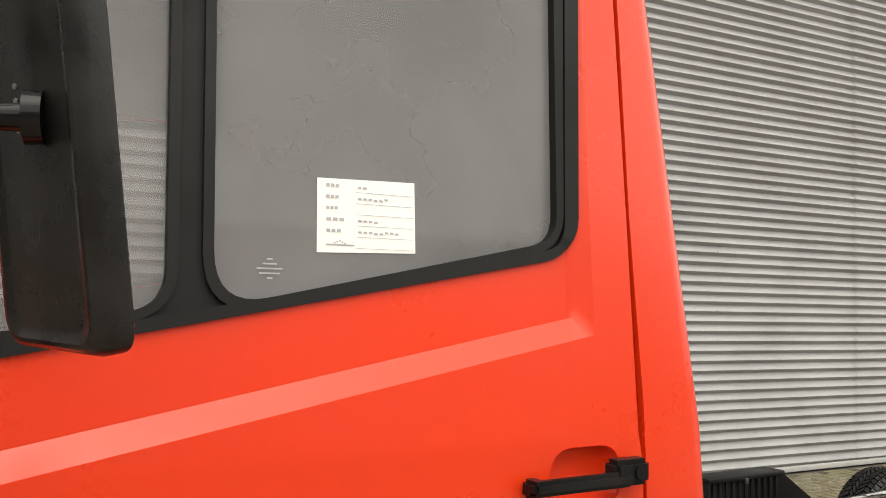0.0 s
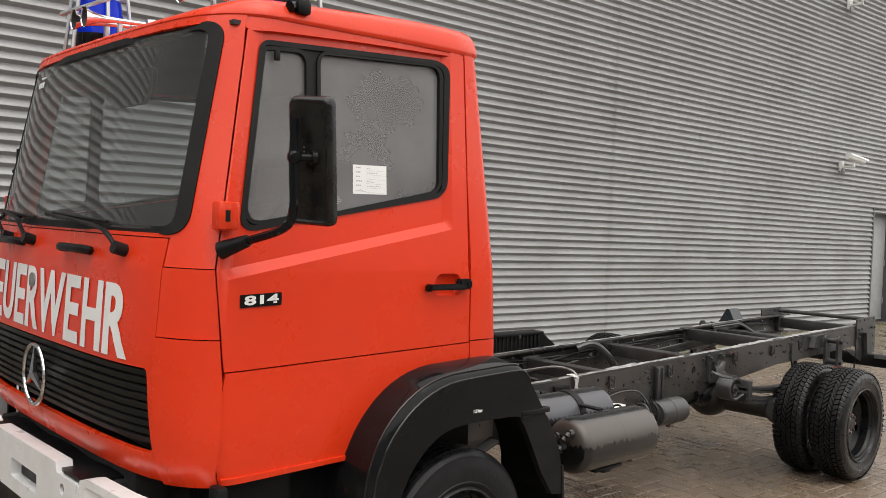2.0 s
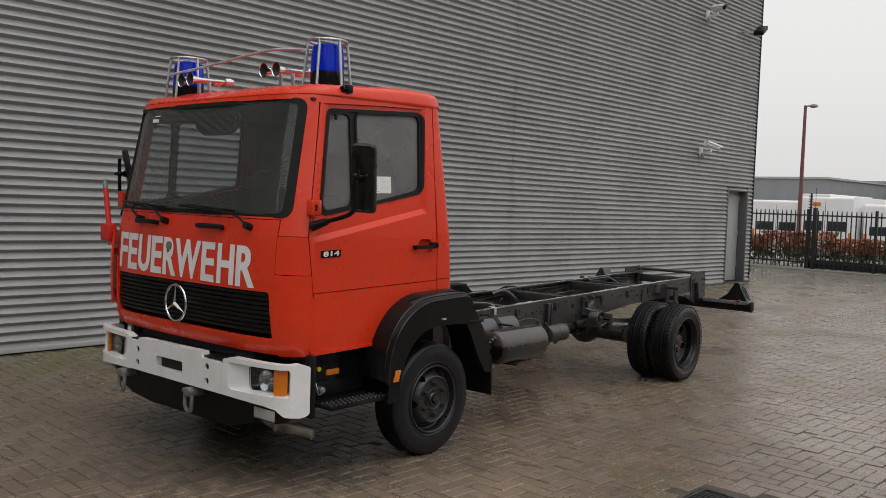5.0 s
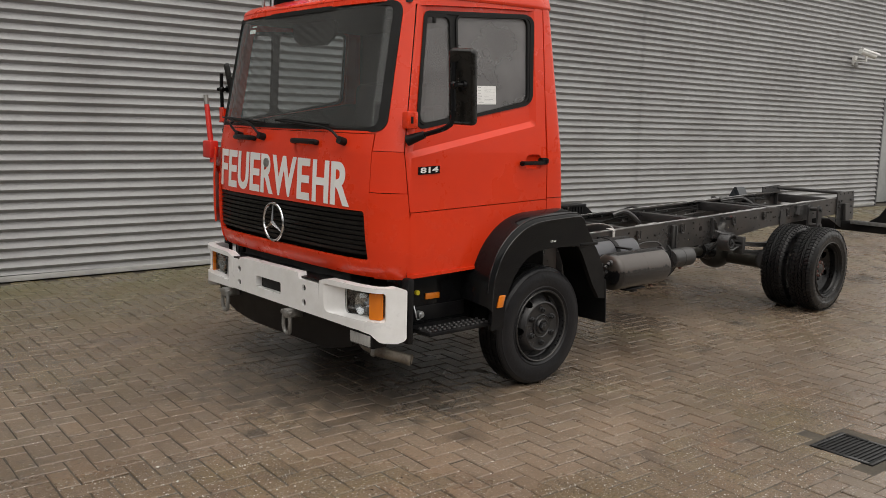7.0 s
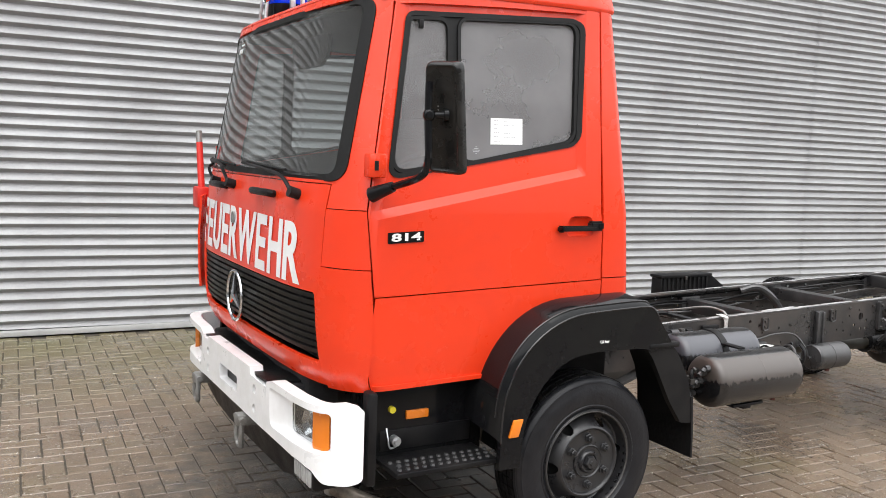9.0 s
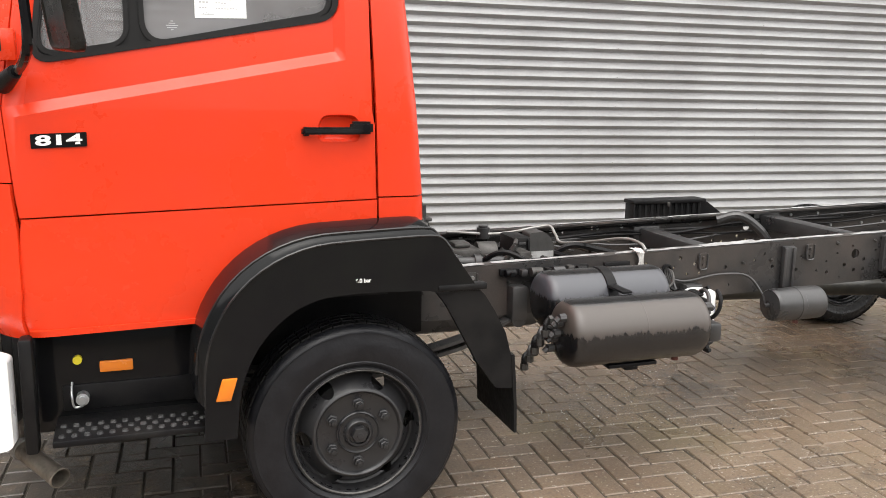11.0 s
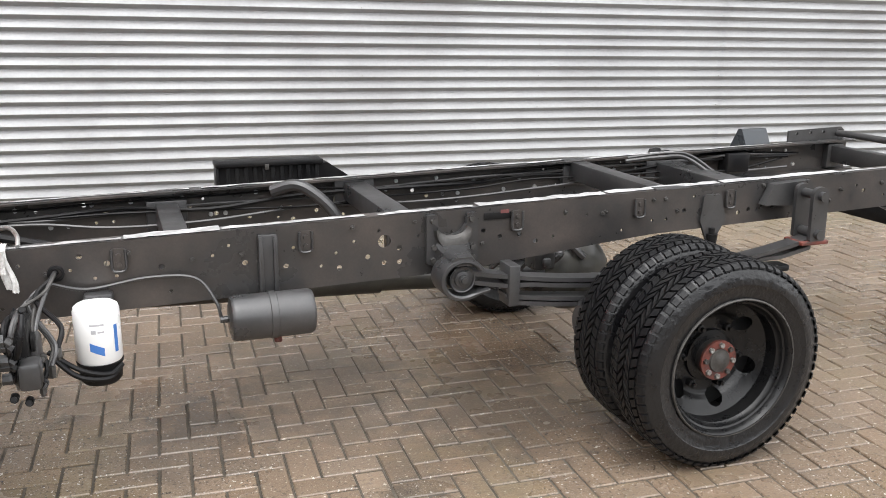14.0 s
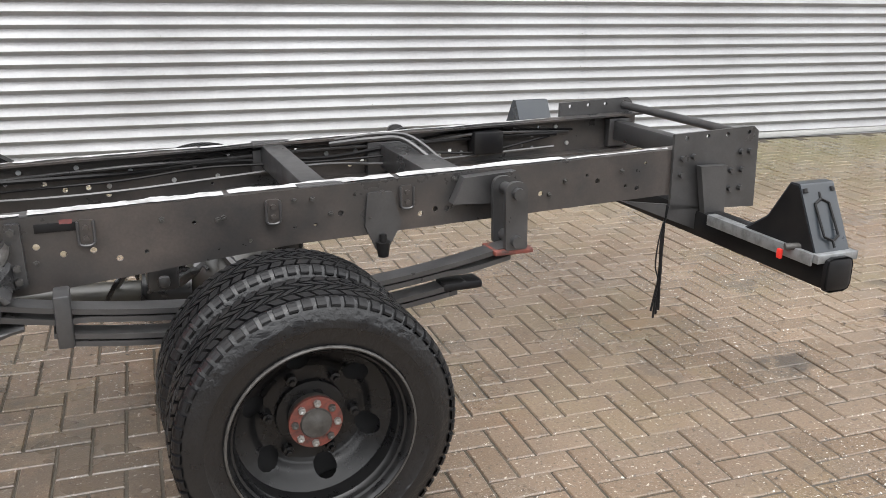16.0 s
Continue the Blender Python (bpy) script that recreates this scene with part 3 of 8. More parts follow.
part("handle", boxes((DOOR_X0 + 0.09, DOOR_X0 + 0.21, WALL_Y + 0.12, WALL_Y + 0.140, 1.04, 1.06), (DOOR_X0 + 0.09, DOOR_X0 + 0.11, WALL_Y + 0.13, WALL_Y + 0.18, 1.03, 1.07), bev=0.004), GALV, door)


def wall_camera(x, z, yaw, dip):
    """A cctv camera under its sunshield on a wall bracket with a junction box."""
    e = new("security_camera")
    e.matrix_world = pose(x, WALL_Y - 0.03, z)
    tagged(e, "white security camera on a bracket on the hall wall", "camera", "cameras on the wall")
    part("bracket", boxes((-0.05, 0.05, -0.05, 0.01, -0.10, 0.08), (-0.018, 0.018, -0.27, -0.04, -0.04, -0.005), bev=0.006), CAMWHITE, e)
    part("swivel", rods(((0, -0.25, -0.03), (0, -0.25, 0.075), 0.022)), CAMWHITE, e)
    at = pose(0, -0.25, 0.12, 0, 0, yaw) @ pose(0, 0, 0, 0, dip, 0)
    body = part("housing", rods((at @ Vector((-0.16, 0, 0)), at @ Vector((0.22, 0, 0)), 0.060), seg=20), CAMWHITE, e)
    part("lens", rods((at @ Vector((0.2205, 0, 0)), at @ Vector((0.226, 0, 0)), 0.048), seg=20), BLACK, body)
    shield = bmesh.new()
    arc = [(0.074 * math.sin(a), 0.074 * math.cos(a)) for a in np.linspace(-1.25, 1.25, 9)]
    rows = [[shield.verts.new(at @ Vector((u, y * f, w * f))) for y, w in arc] for u, f in ((-0.15, 1), (0.29, 1), (0.29, 0.96), (-0.15, 0.96))]
    for p, q in zip(rows, rows[1:] + rows[:1]):
        for k in range(8):
            shield.faces.new((p[k], p[k + 1], q[k + 1], q[k]))
    part("sunshield", shield, CAMWHITE, e)
    part("cable_box", boxes((-0.055, 0.045, -0.075, -0.05, -0.15, -0.05), bev=0.006), GREYMETAL, e)
    return e


wall_camera(14.42, 2.95, -18, 12)
wall_camera(14.42, 5.86, -118, 8)
lamp = new("floodlight")
lamp.matrix_world = pose(16.42, WALL_Y - 0.03, 5.78)
tagged(lamp, "small dark floodlight on an arm at the hall corner", "lamp")
part("arm", rods(((-0.25, 0, 0), (0.05, -0.22, 0.0), 0.018)), GREYMETAL, lamp)
part("head", boxes((-0.06, 0.34, -0.38, -0.16, -0.04, 0.06), bev=0.015, m=pose(0, 0, 0, 0, -28, 8)), BLACK, lamp)
part("reflector", boxes((-0.03, 0.30, -0.36, -0.18, -0.052, -0.042), m=pose(0, 0, 0, 0, -28, 8)), GREYMETAL, lamp)

# unseen walls added behind the camera so gloss and glass reflect darker
far_side = link("wall_north", boxes((-18, 40, -21.4, -21, 0, 7.0)), FARGREY, smooth=0)
tagged(far_side, "unseen plain grey wall added across the yard to darken reflections", "wall", kind="structure")
far_end = link("wall_west", boxes((-18.4, -18, -21.4, 6, 0, 8.0)), FARGREY, smooth=0)
tagged(far_end, "unseen plain grey wall added to close the yard and darken reflections", "wall", kind="structure")

# ---- ground ----
g = bmesh.new()
for x0, x1, y0, y1 in ((-900, 900, -900, 900),):
    box(g, x0, x1, y0, y1, -0.4, -0.006)
ground = link("ground", g, JOINT, smooth=0)
tagged(ground, "wet brown block paving in herringbone with sandy joints", "pavement", kind="structure")

# ---- beyond the corner: fence, hedge, lamp, vehicles, hall ----
fence = new("fence")
fence.matrix_world = pose(22.6, 4.4, 0, 0, 0, 88)
tagged(fence, "black steel bar fence with spiked tops along the yard", "fence")
for k in range(0, 13):
    x = -3.15 + k * 1.9
    part("post", boxes((x - 0.035, x + 0.035, -0.035, 0.035, 0, 1.80), bev=0.004), FENCE, fence)
pale = boxes((-0.015, 0.015, -0.012, 0.012, 0.08, 1.70), (-0.010, 0.010, -0.012, 0.012, 1.70, 1.76)).copy()
pme = bpy.data.meshes.new("pale")
pale.to_mesh(pme)
pale.free()
pme.materials.append(FENCE)
for k in range(168):
    ob = new("pale", pme)
    ob.parent = fence
    ob.location = (-3.9 + k * 0.134, 0, 0)
part("rail", boxes((-4, 18.8, -0.02, 0.02, 0.22, 0.26)), FENCE, fence)
part("rail", boxes((-4, 18.8, -0.02, 0.02, 1.60, 1.64)), FENCE, fence)
part("gate_beam", boxes((-4, 2.56, -0.14, -0.03, 0.08, 0.33), bev=0.01), FENCE, fence)
part("gate_post", boxes((2.30, 2.40, -0.06, 0.06, 0, 1.84), bev=0.006), FENCE, fence)
wire_post = part("wire_post", boxes((2.47, 2.51, -0.03, 0.03, 0, 2.27), bev=0.004), FENCE, fence, "thin post with insulators for the fence wires")
for k in range(9):
    part("insulator", boxes((2.45, 2.56, -0.022, 0.022, 1.52 + 0.08 * k, 1.545 + 0.08 * k), bev=0.003), BLACK, wire_post)
part("aerial", rods(((2.36, 0, 1.84), (2.36, 0, 2.42), 0.006), seg=6), FENCE, fence)

rng = random.Random(4)


def leaves(name, boxes_of, count, size, mat, parent=None):
    """A cloud of small leaves inside rough boxes (x0, x1, y0, y1, z0, z1)."""
    bm = bmesh.new()
    for _ in range(count):
        x0, x1, y0, y1, z0, z1 = rng.choice(boxes_of)
        c = Vector((rng.uniform(x0, x1), rng.uniform(y0, y1), z0 + (z1 - z0) * rng.random() ** 0.8))
        u = Vector((rng.gauss(0, 1), rng.gauss(0, 1), rng.gauss(0, 1))).normalized()
        w = u.orthogonal().normalized()
        s = size * rng.uniform(0.6, 1.4)
        vs = [bm.verts.new(c + s * (a * u + b * w)) for a, b in ((-1, 0), (0, -0.6), (1, 0), (0, 0.6))]
        bm.faces.new(vs)
    return part(name, bm, mat, parent, smooth=0) if parent else link(name, bm, mat, smooth=0)


hedge = new("hedge")
hedge.matrix_world = pose(23.4, 4.4, 0, 0, 0, 88)
tagged(hedge, "low brown-leaved beech hedge behind the fence", "hedge")
leaves("foliage", [(x, x + 1.2, -0.3 + 0.1 * rng.random(), 0.35, 0.55, 0.92 + 0.22 * rng.random()) for x in np.arange(-5, 18, 1.0)], 13000, 0.055, HEDGE, hedge)["kind"] = "stuff"
leaves("low_foliage", [(x, x + 1.2, -0.25 + 0.1 * rng.random(), 0.3, 0.12, 0.62) for x in np.arange(-5, 18, 1.0)], 5200, 0.055, material("dull_green_leaves", (0.12, 0.11, 0.045), 0.7, random_amount=0.5, island=True), hedge)["kind"] = "stuff"
part("twigs", rods(*[((x + rng.uniform(-.2, .2), rng.uniform(-.15, .15), 0), (x + rng.uniform(-.3, .3), rng.uniform(-.2, .2), rng.uniform(.6, .95)), 0.012) for x in np.arange(-4.5, 17.5, 0.22)], seg=5), BARK, hedge)["kind"] = "stuff"

# paler slab: the wet paving's sky sheen is put into its colour
apron = link("pavement", boxes((17.25, 22.3, -30, 30, -0.05, 0.001)), material("sheen_pale_yard", (0.25, 0.235, 0.205), 0.22, dirt=(0.16, 0.145, 0.115), dirt_scale=0.7, dirt_amount=0.8, grain=0.15, spec=0.6, rough_var=0.1), smooth=0)
tagged(apron, "wet paving between hall corner and fence, sky sheen painted pale", "pavement", kind="structure")
verge = link("verge", boxes((22.3, 24.4, -20, 30, -0.05, 0.06)), material("pale_concrete_edge", (0.27, 0.26, 0.22), 0.7, dirt=(0.14, 0.14, 0.08), dirt_scale=1.5, grain=0.2), smooth=0)
tagged(verge, "narrow pale concrete edge with moss at the fence", "verge", kind="structure")

road = link("road", boxes((24.4, 62, -60, 60, -0.05, 0.012)), material("pale_wet_asphalt", (0.28, 0.275, 0.265), 0.25, dirt=(0.20, 0.195, 0.185), dirt_scale=0.4), smooth=0)
tagged(road, "pale wet asphalt yard beyond the fence", "road", kind="structure")
post = new("street_lamp")
post.matrix_world = pose(27.5, 9.10, 0)
tagged(post, "tall weathered street lamp post with a small head", "street lamp")
bm = bmesh.new()
rod(bm, (0, 0, 0), (0, 0, 5.4), 0.085, 0.05, 12)
part("post", bm, POLE, post)
part("arm", rods(((0, 0, 5.36), (0.02, -0.16, 5.39), 0.025)), GREYMETAL, post)
bm = bmesh.new()
bmesh.ops.create_uvsphere(bm, u_segments=16, v_segments=8, radius=1, matrix=pose(0.03, -0.27, 5.37) @ Matrix.Diagonal((0.12, 0.15, 0.07, 1)))
part("head", bm, GREYMETAL, post)


def van(x, y, yaw, length, height, nose, label):
    """A parked white van or box lorry: cab with a raked screen, grille, lamps, mirrors and wheels."""
    e = new("van")
    e.matrix_world = pose(x, y, 0, 0, 0, yaw)
    tagged(e, label, "van", "vehicles beyond the fence")
    f = -length / 2
    prof = [(f, 0.35), (length / 2, 0.35), (length / 2, height), (f + nose + 0.55, height), (f + nose, height * 0.58), (f, height * 0.47)]
    body = part("body", plate(rounded([Vector(p) for p in prof], 0.12), [], lambda u, v, d: Vector((u, -1 + d, v)), 2.0), FARWHITE, e)
    r = length / 2
    for sy in (-0.45, 0.45):
        part("rear_window", boxes((r - 0.01, r + 0.012, sy - 0.34, sy + 0.34, height * 0.44, height * 0.60), bev=0.01), FARGLASS, e)
        part("rear_lamp", boxes((r - 0.01, r + 0.02, sy * 2.05 - 0.06, sy * 2.05 + 0.06, 0.62, 0.98), bev=0.01), ORANGE, e)
    part("door_gap", boxes((r - 0.004, r + 0.003, -0.008, 0.008, 0.42, height * 0.93)), FARGLASS, e)
    part("rear_bumper", boxes((r - 0.05, r + 0.08, -0.96, 0.96, 0.36, 0.52), bev=0.02), FLASH, e)
    a, c = Vector((f + nose + 0.06, 0, height * 0.62)), Vector((f + nose + 0.50, 0, height * 0.95))
    lie = Matrix.Translation(a) @ pose(0, 0, 0, 0, -math.degrees(math.atan2(c.z - a.z, c.x - a.x)), 0)
    part("windscreen", boxes((0, (c - a).length, -0.88, 0.88, -0.01, 0.016), m=lie, bev=0.006), FARGLASS, e)
    part("grille", boxes((f - 0.012, f + 0.02, -0.55, 0.55, 0.62, 0.88), bev=0.006), FARGLASS, e)
    part("front_bumper", boxes((f - 0.06, f + 0.10, -0.98, 0.98, 0.34, 0.55), bev=0.02), FLASH, e)
    for sy in (-1.005, 1.005):
        part("side_window", boxes((f + nose + 0.45, f + nose + 1.25, sy - 0.006, sy + 0.006, height * 0.60, height * 0.84), bev=0.003), FARGLASS, e)
        part("headlamp", boxes((f - 0.014, f + 0.03, sy * 0.78 - 0.14, sy * 0.78 + 0.14, 0.66, 0.86), bev=0.01), GREYMETAL, e)
        part("door_mirror", boxes((f + nose + 0.40, f + nose + 0.48, sy * 1.14 - 0.10, sy * 1.14 + 0.10, height * 0.60, height * 0.72), bev=0.02), BLACK, e)
        for wx in (f + 0.95, length / 2 - 0.95):
            wheel_far = part("wheel", rods(((wx, sy - 0.09, 0.34), (wx, sy + 0.09, 0.34), 0.34), seg=20), RUBBER, e)
            part("rim", rods(((wx, sy * 1.095 - 0.004, 0.34), (wx, sy * 1.095 + 0.004, 0.34), 0.20), seg=16), GALV, wheel_far)
    return e


camper = van(33.6, 9.52, 182, 5.6, 2.32, 0.25, "tall white box van with a raised roof beyond the fence")
part("raised_roof", boxes((-2.7, 2.72, -1.0, 0.12, 2.30, 2.42), bev=0.03), FARWHITE, camper)
part("warning_board", boxes((2.80, 2.83, -0.48, -0.18, 1.96, 2.10), bev=0.004), ORANGE, camper, "small orange board")
van(33.9, 11.6, 182, 5.2, 2.15, 0.55, "white parked panel van seen from behind beyond the fence")
van(34.0, 7.3, 182, 5.2, 2.08, 0.5, "low white parked van seen from behind beyond the fence")

hall = new("warehouse")
hall.matrix_world = pose(64, 21.6, 0)
tagged(hall, "large plain grey warehouse in the distance", "building")
part("wall", boxes((0, 40, 0, 40, 0, 4.25)), FARGREY, hall, smooth=0)
part("roof", boxes((-0.12, 40, -0.12, 40, 4.25, 4.40)), FLASH, hall, smooth=0)
annex = new("warehouse")
annex.matrix_world = pose(80, -22, 0)
tagged(annex, "darker grey warehouse in the distance", "building")
part("wall", boxes((0, 40, -30, 47, 0, 4.55)), material("dark_grey_cladding", (0.16, 0.165, 0.175), 0.6, dirt_amount=0.3, dirt_scale=0.6), annex, smooth=0)
part("roof", boxes((-0.12, 40, -30, 47, 4.55, 4.70)), FARGREY, annex, smooth=0)

# ---- the fire engine: cab ----
truck = new("fire_truck")
truck.matrix_world = pose(1.0, 2.06, 0, 0, 0, 3.2)
tagged(truck, "red fire service lorry with bare black chassis on block paving", "truck")
MID = 0.13
WS = [0, .2, .4, .55, .65, .72, .78, .83, .87, .9, .925, .945, .96, .972, .982, .99, .996, 1]
NOSE = 0.235


def bow(w):
    return NOSE * (1 - math.sqrt(max(0, 1 - w ** 6))) + 0.02 * w * w


def front_x(z):
    return table(z, [(0.74, -1.212), (0.80, -1.242), (0.83, -1.250), (0.95, -1.265), (1.2, -1.268), (1.45, -1.252), (1.56, -1.232), (2.28, -1.10), (2.36, -1.07)])


def half(z):
    return table(z, [(0.7, 1.035), (0.9, 1.046), (1.45, 1.044), (1.75, 1.022), (2.3, 0.982), (2.4, 0.975)])


def back_x(z):
    return table(z, [(1.0, 0.203), (1.15, 0.200), (1.44, 0.178), (1.8, 0.140), (2.2, 0.098), (2.36, 0.078)])


def plan(z):
    h, f = half(z), front_x(z)
    pts, ln = [(f, 0.0)], [0.0]
    for w in WS[1:]:
        p = (f + bow(w), w * h)
        ln.append(ln[-1] + math.hypot(p[0] - pts[-1][0], p[1] - pts[-1][1]))
        pts.append(p)
    return pts, ln


def cab_at(s, z):
    """The cab's skin: s runs from the middle of the nose round the corner and along the side to the back; below 0 on the far side."""
    pts, ln = plan(z)
    a = abs(s)
    if a >= ln[-1]:
        x, y = pts[-1][0] + a - ln[-1], pts[-1][1]
        edge, r = back_x(z) - 0.045, 0.045
        if x > edge:
            t = (x - edge) / r
            if t < math.pi / 2:
                x, y = edge + r * math.sin(t), y - r + r * math.cos(t)
            else:
                x, y = edge + r, y - r - (t - math.pi / 2) * r
    else:
        i = max(k for k in range(len(ln) - 1) if ln[k] <= a)
        t = (a - ln[i]) / (ln[i + 1] - ln[i])
        x, y = pts[i][0] + t * (pts[i + 1][0] - pts[i][0]), pts[i][1] + t * (pts[i + 1][1] - pts[i][1])
    return Vector((x, MID - math.copysign(y, s), z))


def sx(x, z):
    """The run s at which the skin reaches x on the side."""
    pts, ln = plan(z)
    if x >= pts[-1][0]:
        return ln[-1] + x - pts[-1][0]
    for k in range(len(pts) - 1):
        if pts[k + 1][0] >= x:
            return ln[k] + (ln[k + 1] - ln[k]) * (x - pts[k][0]) / max(1e-9, pts[k + 1][0] - pts[k][0])
    return ln[-1]


def skin(sign=1, shoulder=False, proud=0.0):
    """Lays (s, z, depth) on the cab; the doors step in along a rising shoulder line."""
    def to(s, z, d):
        e = 0.004
        p = cab_at(s * sign, z)
        n = (cab_at((s + e) * sign, z) - cab_at((s - e) * sign, z)).cross(cab_at(s * sign, z + e) - cab_at(s * sign, z - e))
        n = n.normalized() * sign
        step = proud
        if shoulder:
            up = min(1, max(0, (z - crease(s) + 0.018) / 0.036))
            rear = min(1, max(0, (rear_line(z) - s) / 0.035))
            fore = min(1, max(0, (s - fore_line(z)) / 0.05))
            step -= 0.024 * min(up, rear) * fore
        return p + n * (step - d)
    return to


_, LN = plan(1.2)
CUTS = [l for l in LN[3:]] + [(a + b) / 2 for a, b in zip(LN[4:], LN[5:])]
CUTS += [-c for c in CUTS]
# the doors' shoulder: a rising crease, and where it fades out behind and in front
CA, CB = Vector((sx(-1.07, 1.446), 1.440)), Vector((sx(-0.097, 1.628), 1.622))
RA, RB = Vector((sx(-0.062, 1.4), 1.4)), Vector((sx(-0.075, 2.28), 2.28))
FA, FB = Vector((sx(-1.075, 1.46), 1.46)), Vector((sx(-0.953, 2.25), 2.25))


def crease(s):
    return CA.y + (CB.y - CA.y) * (s - CA.x) / (CB.x - CA.x)


def rear_line(z):
    return RA.x + (RB.x - RA.x) * (z - RA.y) / (RB.y - RA.y)


def fore_line(z):
    return FA.x + (FB.x - FA.x) * (z - FA.y) / (FB.y - FA.y)


DV, DU = Vector((0, 0.018)), Vector((1, 0))
SHOULDER = [(CA - DV, CB - DV), (CA + DV, CB + DV), (RA, RB), (RA - 0.035 * DU, RB - 0.035 * DU), (FA, FB), (FA + 0.05 * DU, FB + 0.05 * DU)]
SIDE_CUTS_V = [0.95, 1.2, 1.45, 1.6, 1.75, 1.9, 2.05, 2.2]


def xz(pts, shift=0.0):
    """Outline points in x and z, turned into s and z."""
    return [Vector((sx(x + shift, z), z)) for x, z in pts]


def dense(pts, n=8):
    out = []
    for a, b in zip(pts, pts[1:] + pts[:1]):
        a, b = Vector(a), Vector(b)
        out += [a + (b - a) * k / n for k in range(n)]
    return out


SEAM = [(1.135, -1.056), (1.233, -1.066), (1.46, -1.082), (2.25, -0.958), (2.3, -0.95)]


def seam_x(z):
    return table(z, SEAM)


VENT = [(-0.985, 1.606), (-0.737, 1.650), (-0.737, 2.205), (-0.905, 2.192)]
MAIN = [(-0.684, 1.645), (-0.122, 1.760), (-0.110, 2.250), (-0.684, 2.211)]

# nose: upper flap with the grille opening, corner panels, screen frame
flap_out = dense([(-0.873, 0.757), (0.873, 0.757), (0.873, 1.549), (-0.873, 1.549)], 6)
GR = [(-0.858, 0.852), (0.858, 0.852), (0.838, 1.128), (-0.838, 1.128)]
grille_hole = rounded([Vector(p) for p in GR], 0.02)
nose = part("bonnet_flap", plate(flap_out, [grille_hole], skin(), 0.02, [k * 0.1 for k in range(-8, 9)] + CUTS, [0.80, 0.835, 0.9, 1.0, 1.2, 1.35, 1.45]), RED, truck, "glossy red front flap with white lettering")
for sg in (1, -1):
    low = [Vector((0.876, 0.757)), Vector((sx(-1.064, 0.78), 0.760))] + [Vector((sx(seam_x(z), z) - 0.006, z)) for z in (0.9, 1.0, 1.1, 1.232)] + [Vector((0.876, 1.232)), Vector((0.876, 1.0))]
    part("corner_panel", plate(low, [], skin(sg, proud=0.010), 0.02, CUTS, [0.80, 0.84, 0.9, 1.0, 1.1]), RED, truck)
    up = [Vector((0.876, 1.236))] + [Vector((sx(seam_x(z), z) - 0.006, z)) for z in (1.236, 1.3, 1.38, 1.4565)] + [Vector((0.876, 1.4565))]
    part("corner_panel", plate(up, [], skin(sg), 0.02, CUTS, [1.3, 1.38]), RED, truck)
SCREEN = [(-0.928, 1.565), (0.928, 1.565), (0.893, 2.268), (-0.893, 2.268)]
SEAMZ = [1.46 + 0.06 * k for k in range(13)]


def on_front(pts):
    """Outline points across the nose, in metres from its middle."""
    out = []
    for v, z in pts:
        ps, ln = plan(z)
        a = abs(v)
        for k in range(len(ps) - 1):
            if ps[k + 1][1] >= a:
                s = ln[k] + (ln[k + 1] - ln[k]) * (a - ps[k][1]) / (ps[k + 1][1] - ps[k][1])
                break
        out.append(Vector((math.copysign(s, v), z)))
    return out


screen_line = on_front(rounded([Vector(p) for p in SCREEN], 0.07, 10))


def subdivided(poly, n=5):
    return dense([tuple(p) for p in poly], n)


screen_line = [Vector(p) for p in subdivided(screen_line, 3)]
frame_out = [Vector((-0.88, 1.460)), Vector((-0.88, 1.553)), Vector((0.88, 1.553)), Vector((0.88, 1.460))]
frame_out += [Vector((sx(seam_x(z), z) - 0.006, z)) for z in SEAMZ + [2.30]]
frame_out += [Vector((0.006 - sx(seam_x(z), z), z)) for z in [2.30] + SEAMZ[::-1]]
part("screen_frame", plate(frame_out, [screen_line], skin(), 0.035, [k * 0.1 for k in range(-8, 9)] + CUTS, [1.5, 1.6, 1.68, 1.75, 1.83, 1.9, 1.98, 2.05, 2.13, 2.2, 2.25]), RED, truck)
part("screen_seal", strip(inset(screen_line, -0.004), [Vector((p.x * 0.966, p.y)) for p in inset(screen_line, 0.022)], skin(), 0.006), SEAL, truck, "black rubber windscreen seal")
shade = part("windscreen", plate(inset(screen_line, 0.012), [], skin(proud=-0.004), 0.006, [k * 0.1 for k in range(-8, 9)] + CUTS, [1.7, 1.85, 2.0, 2.15]), WINDOW, truck, "clear windscreen reflecting the sky")

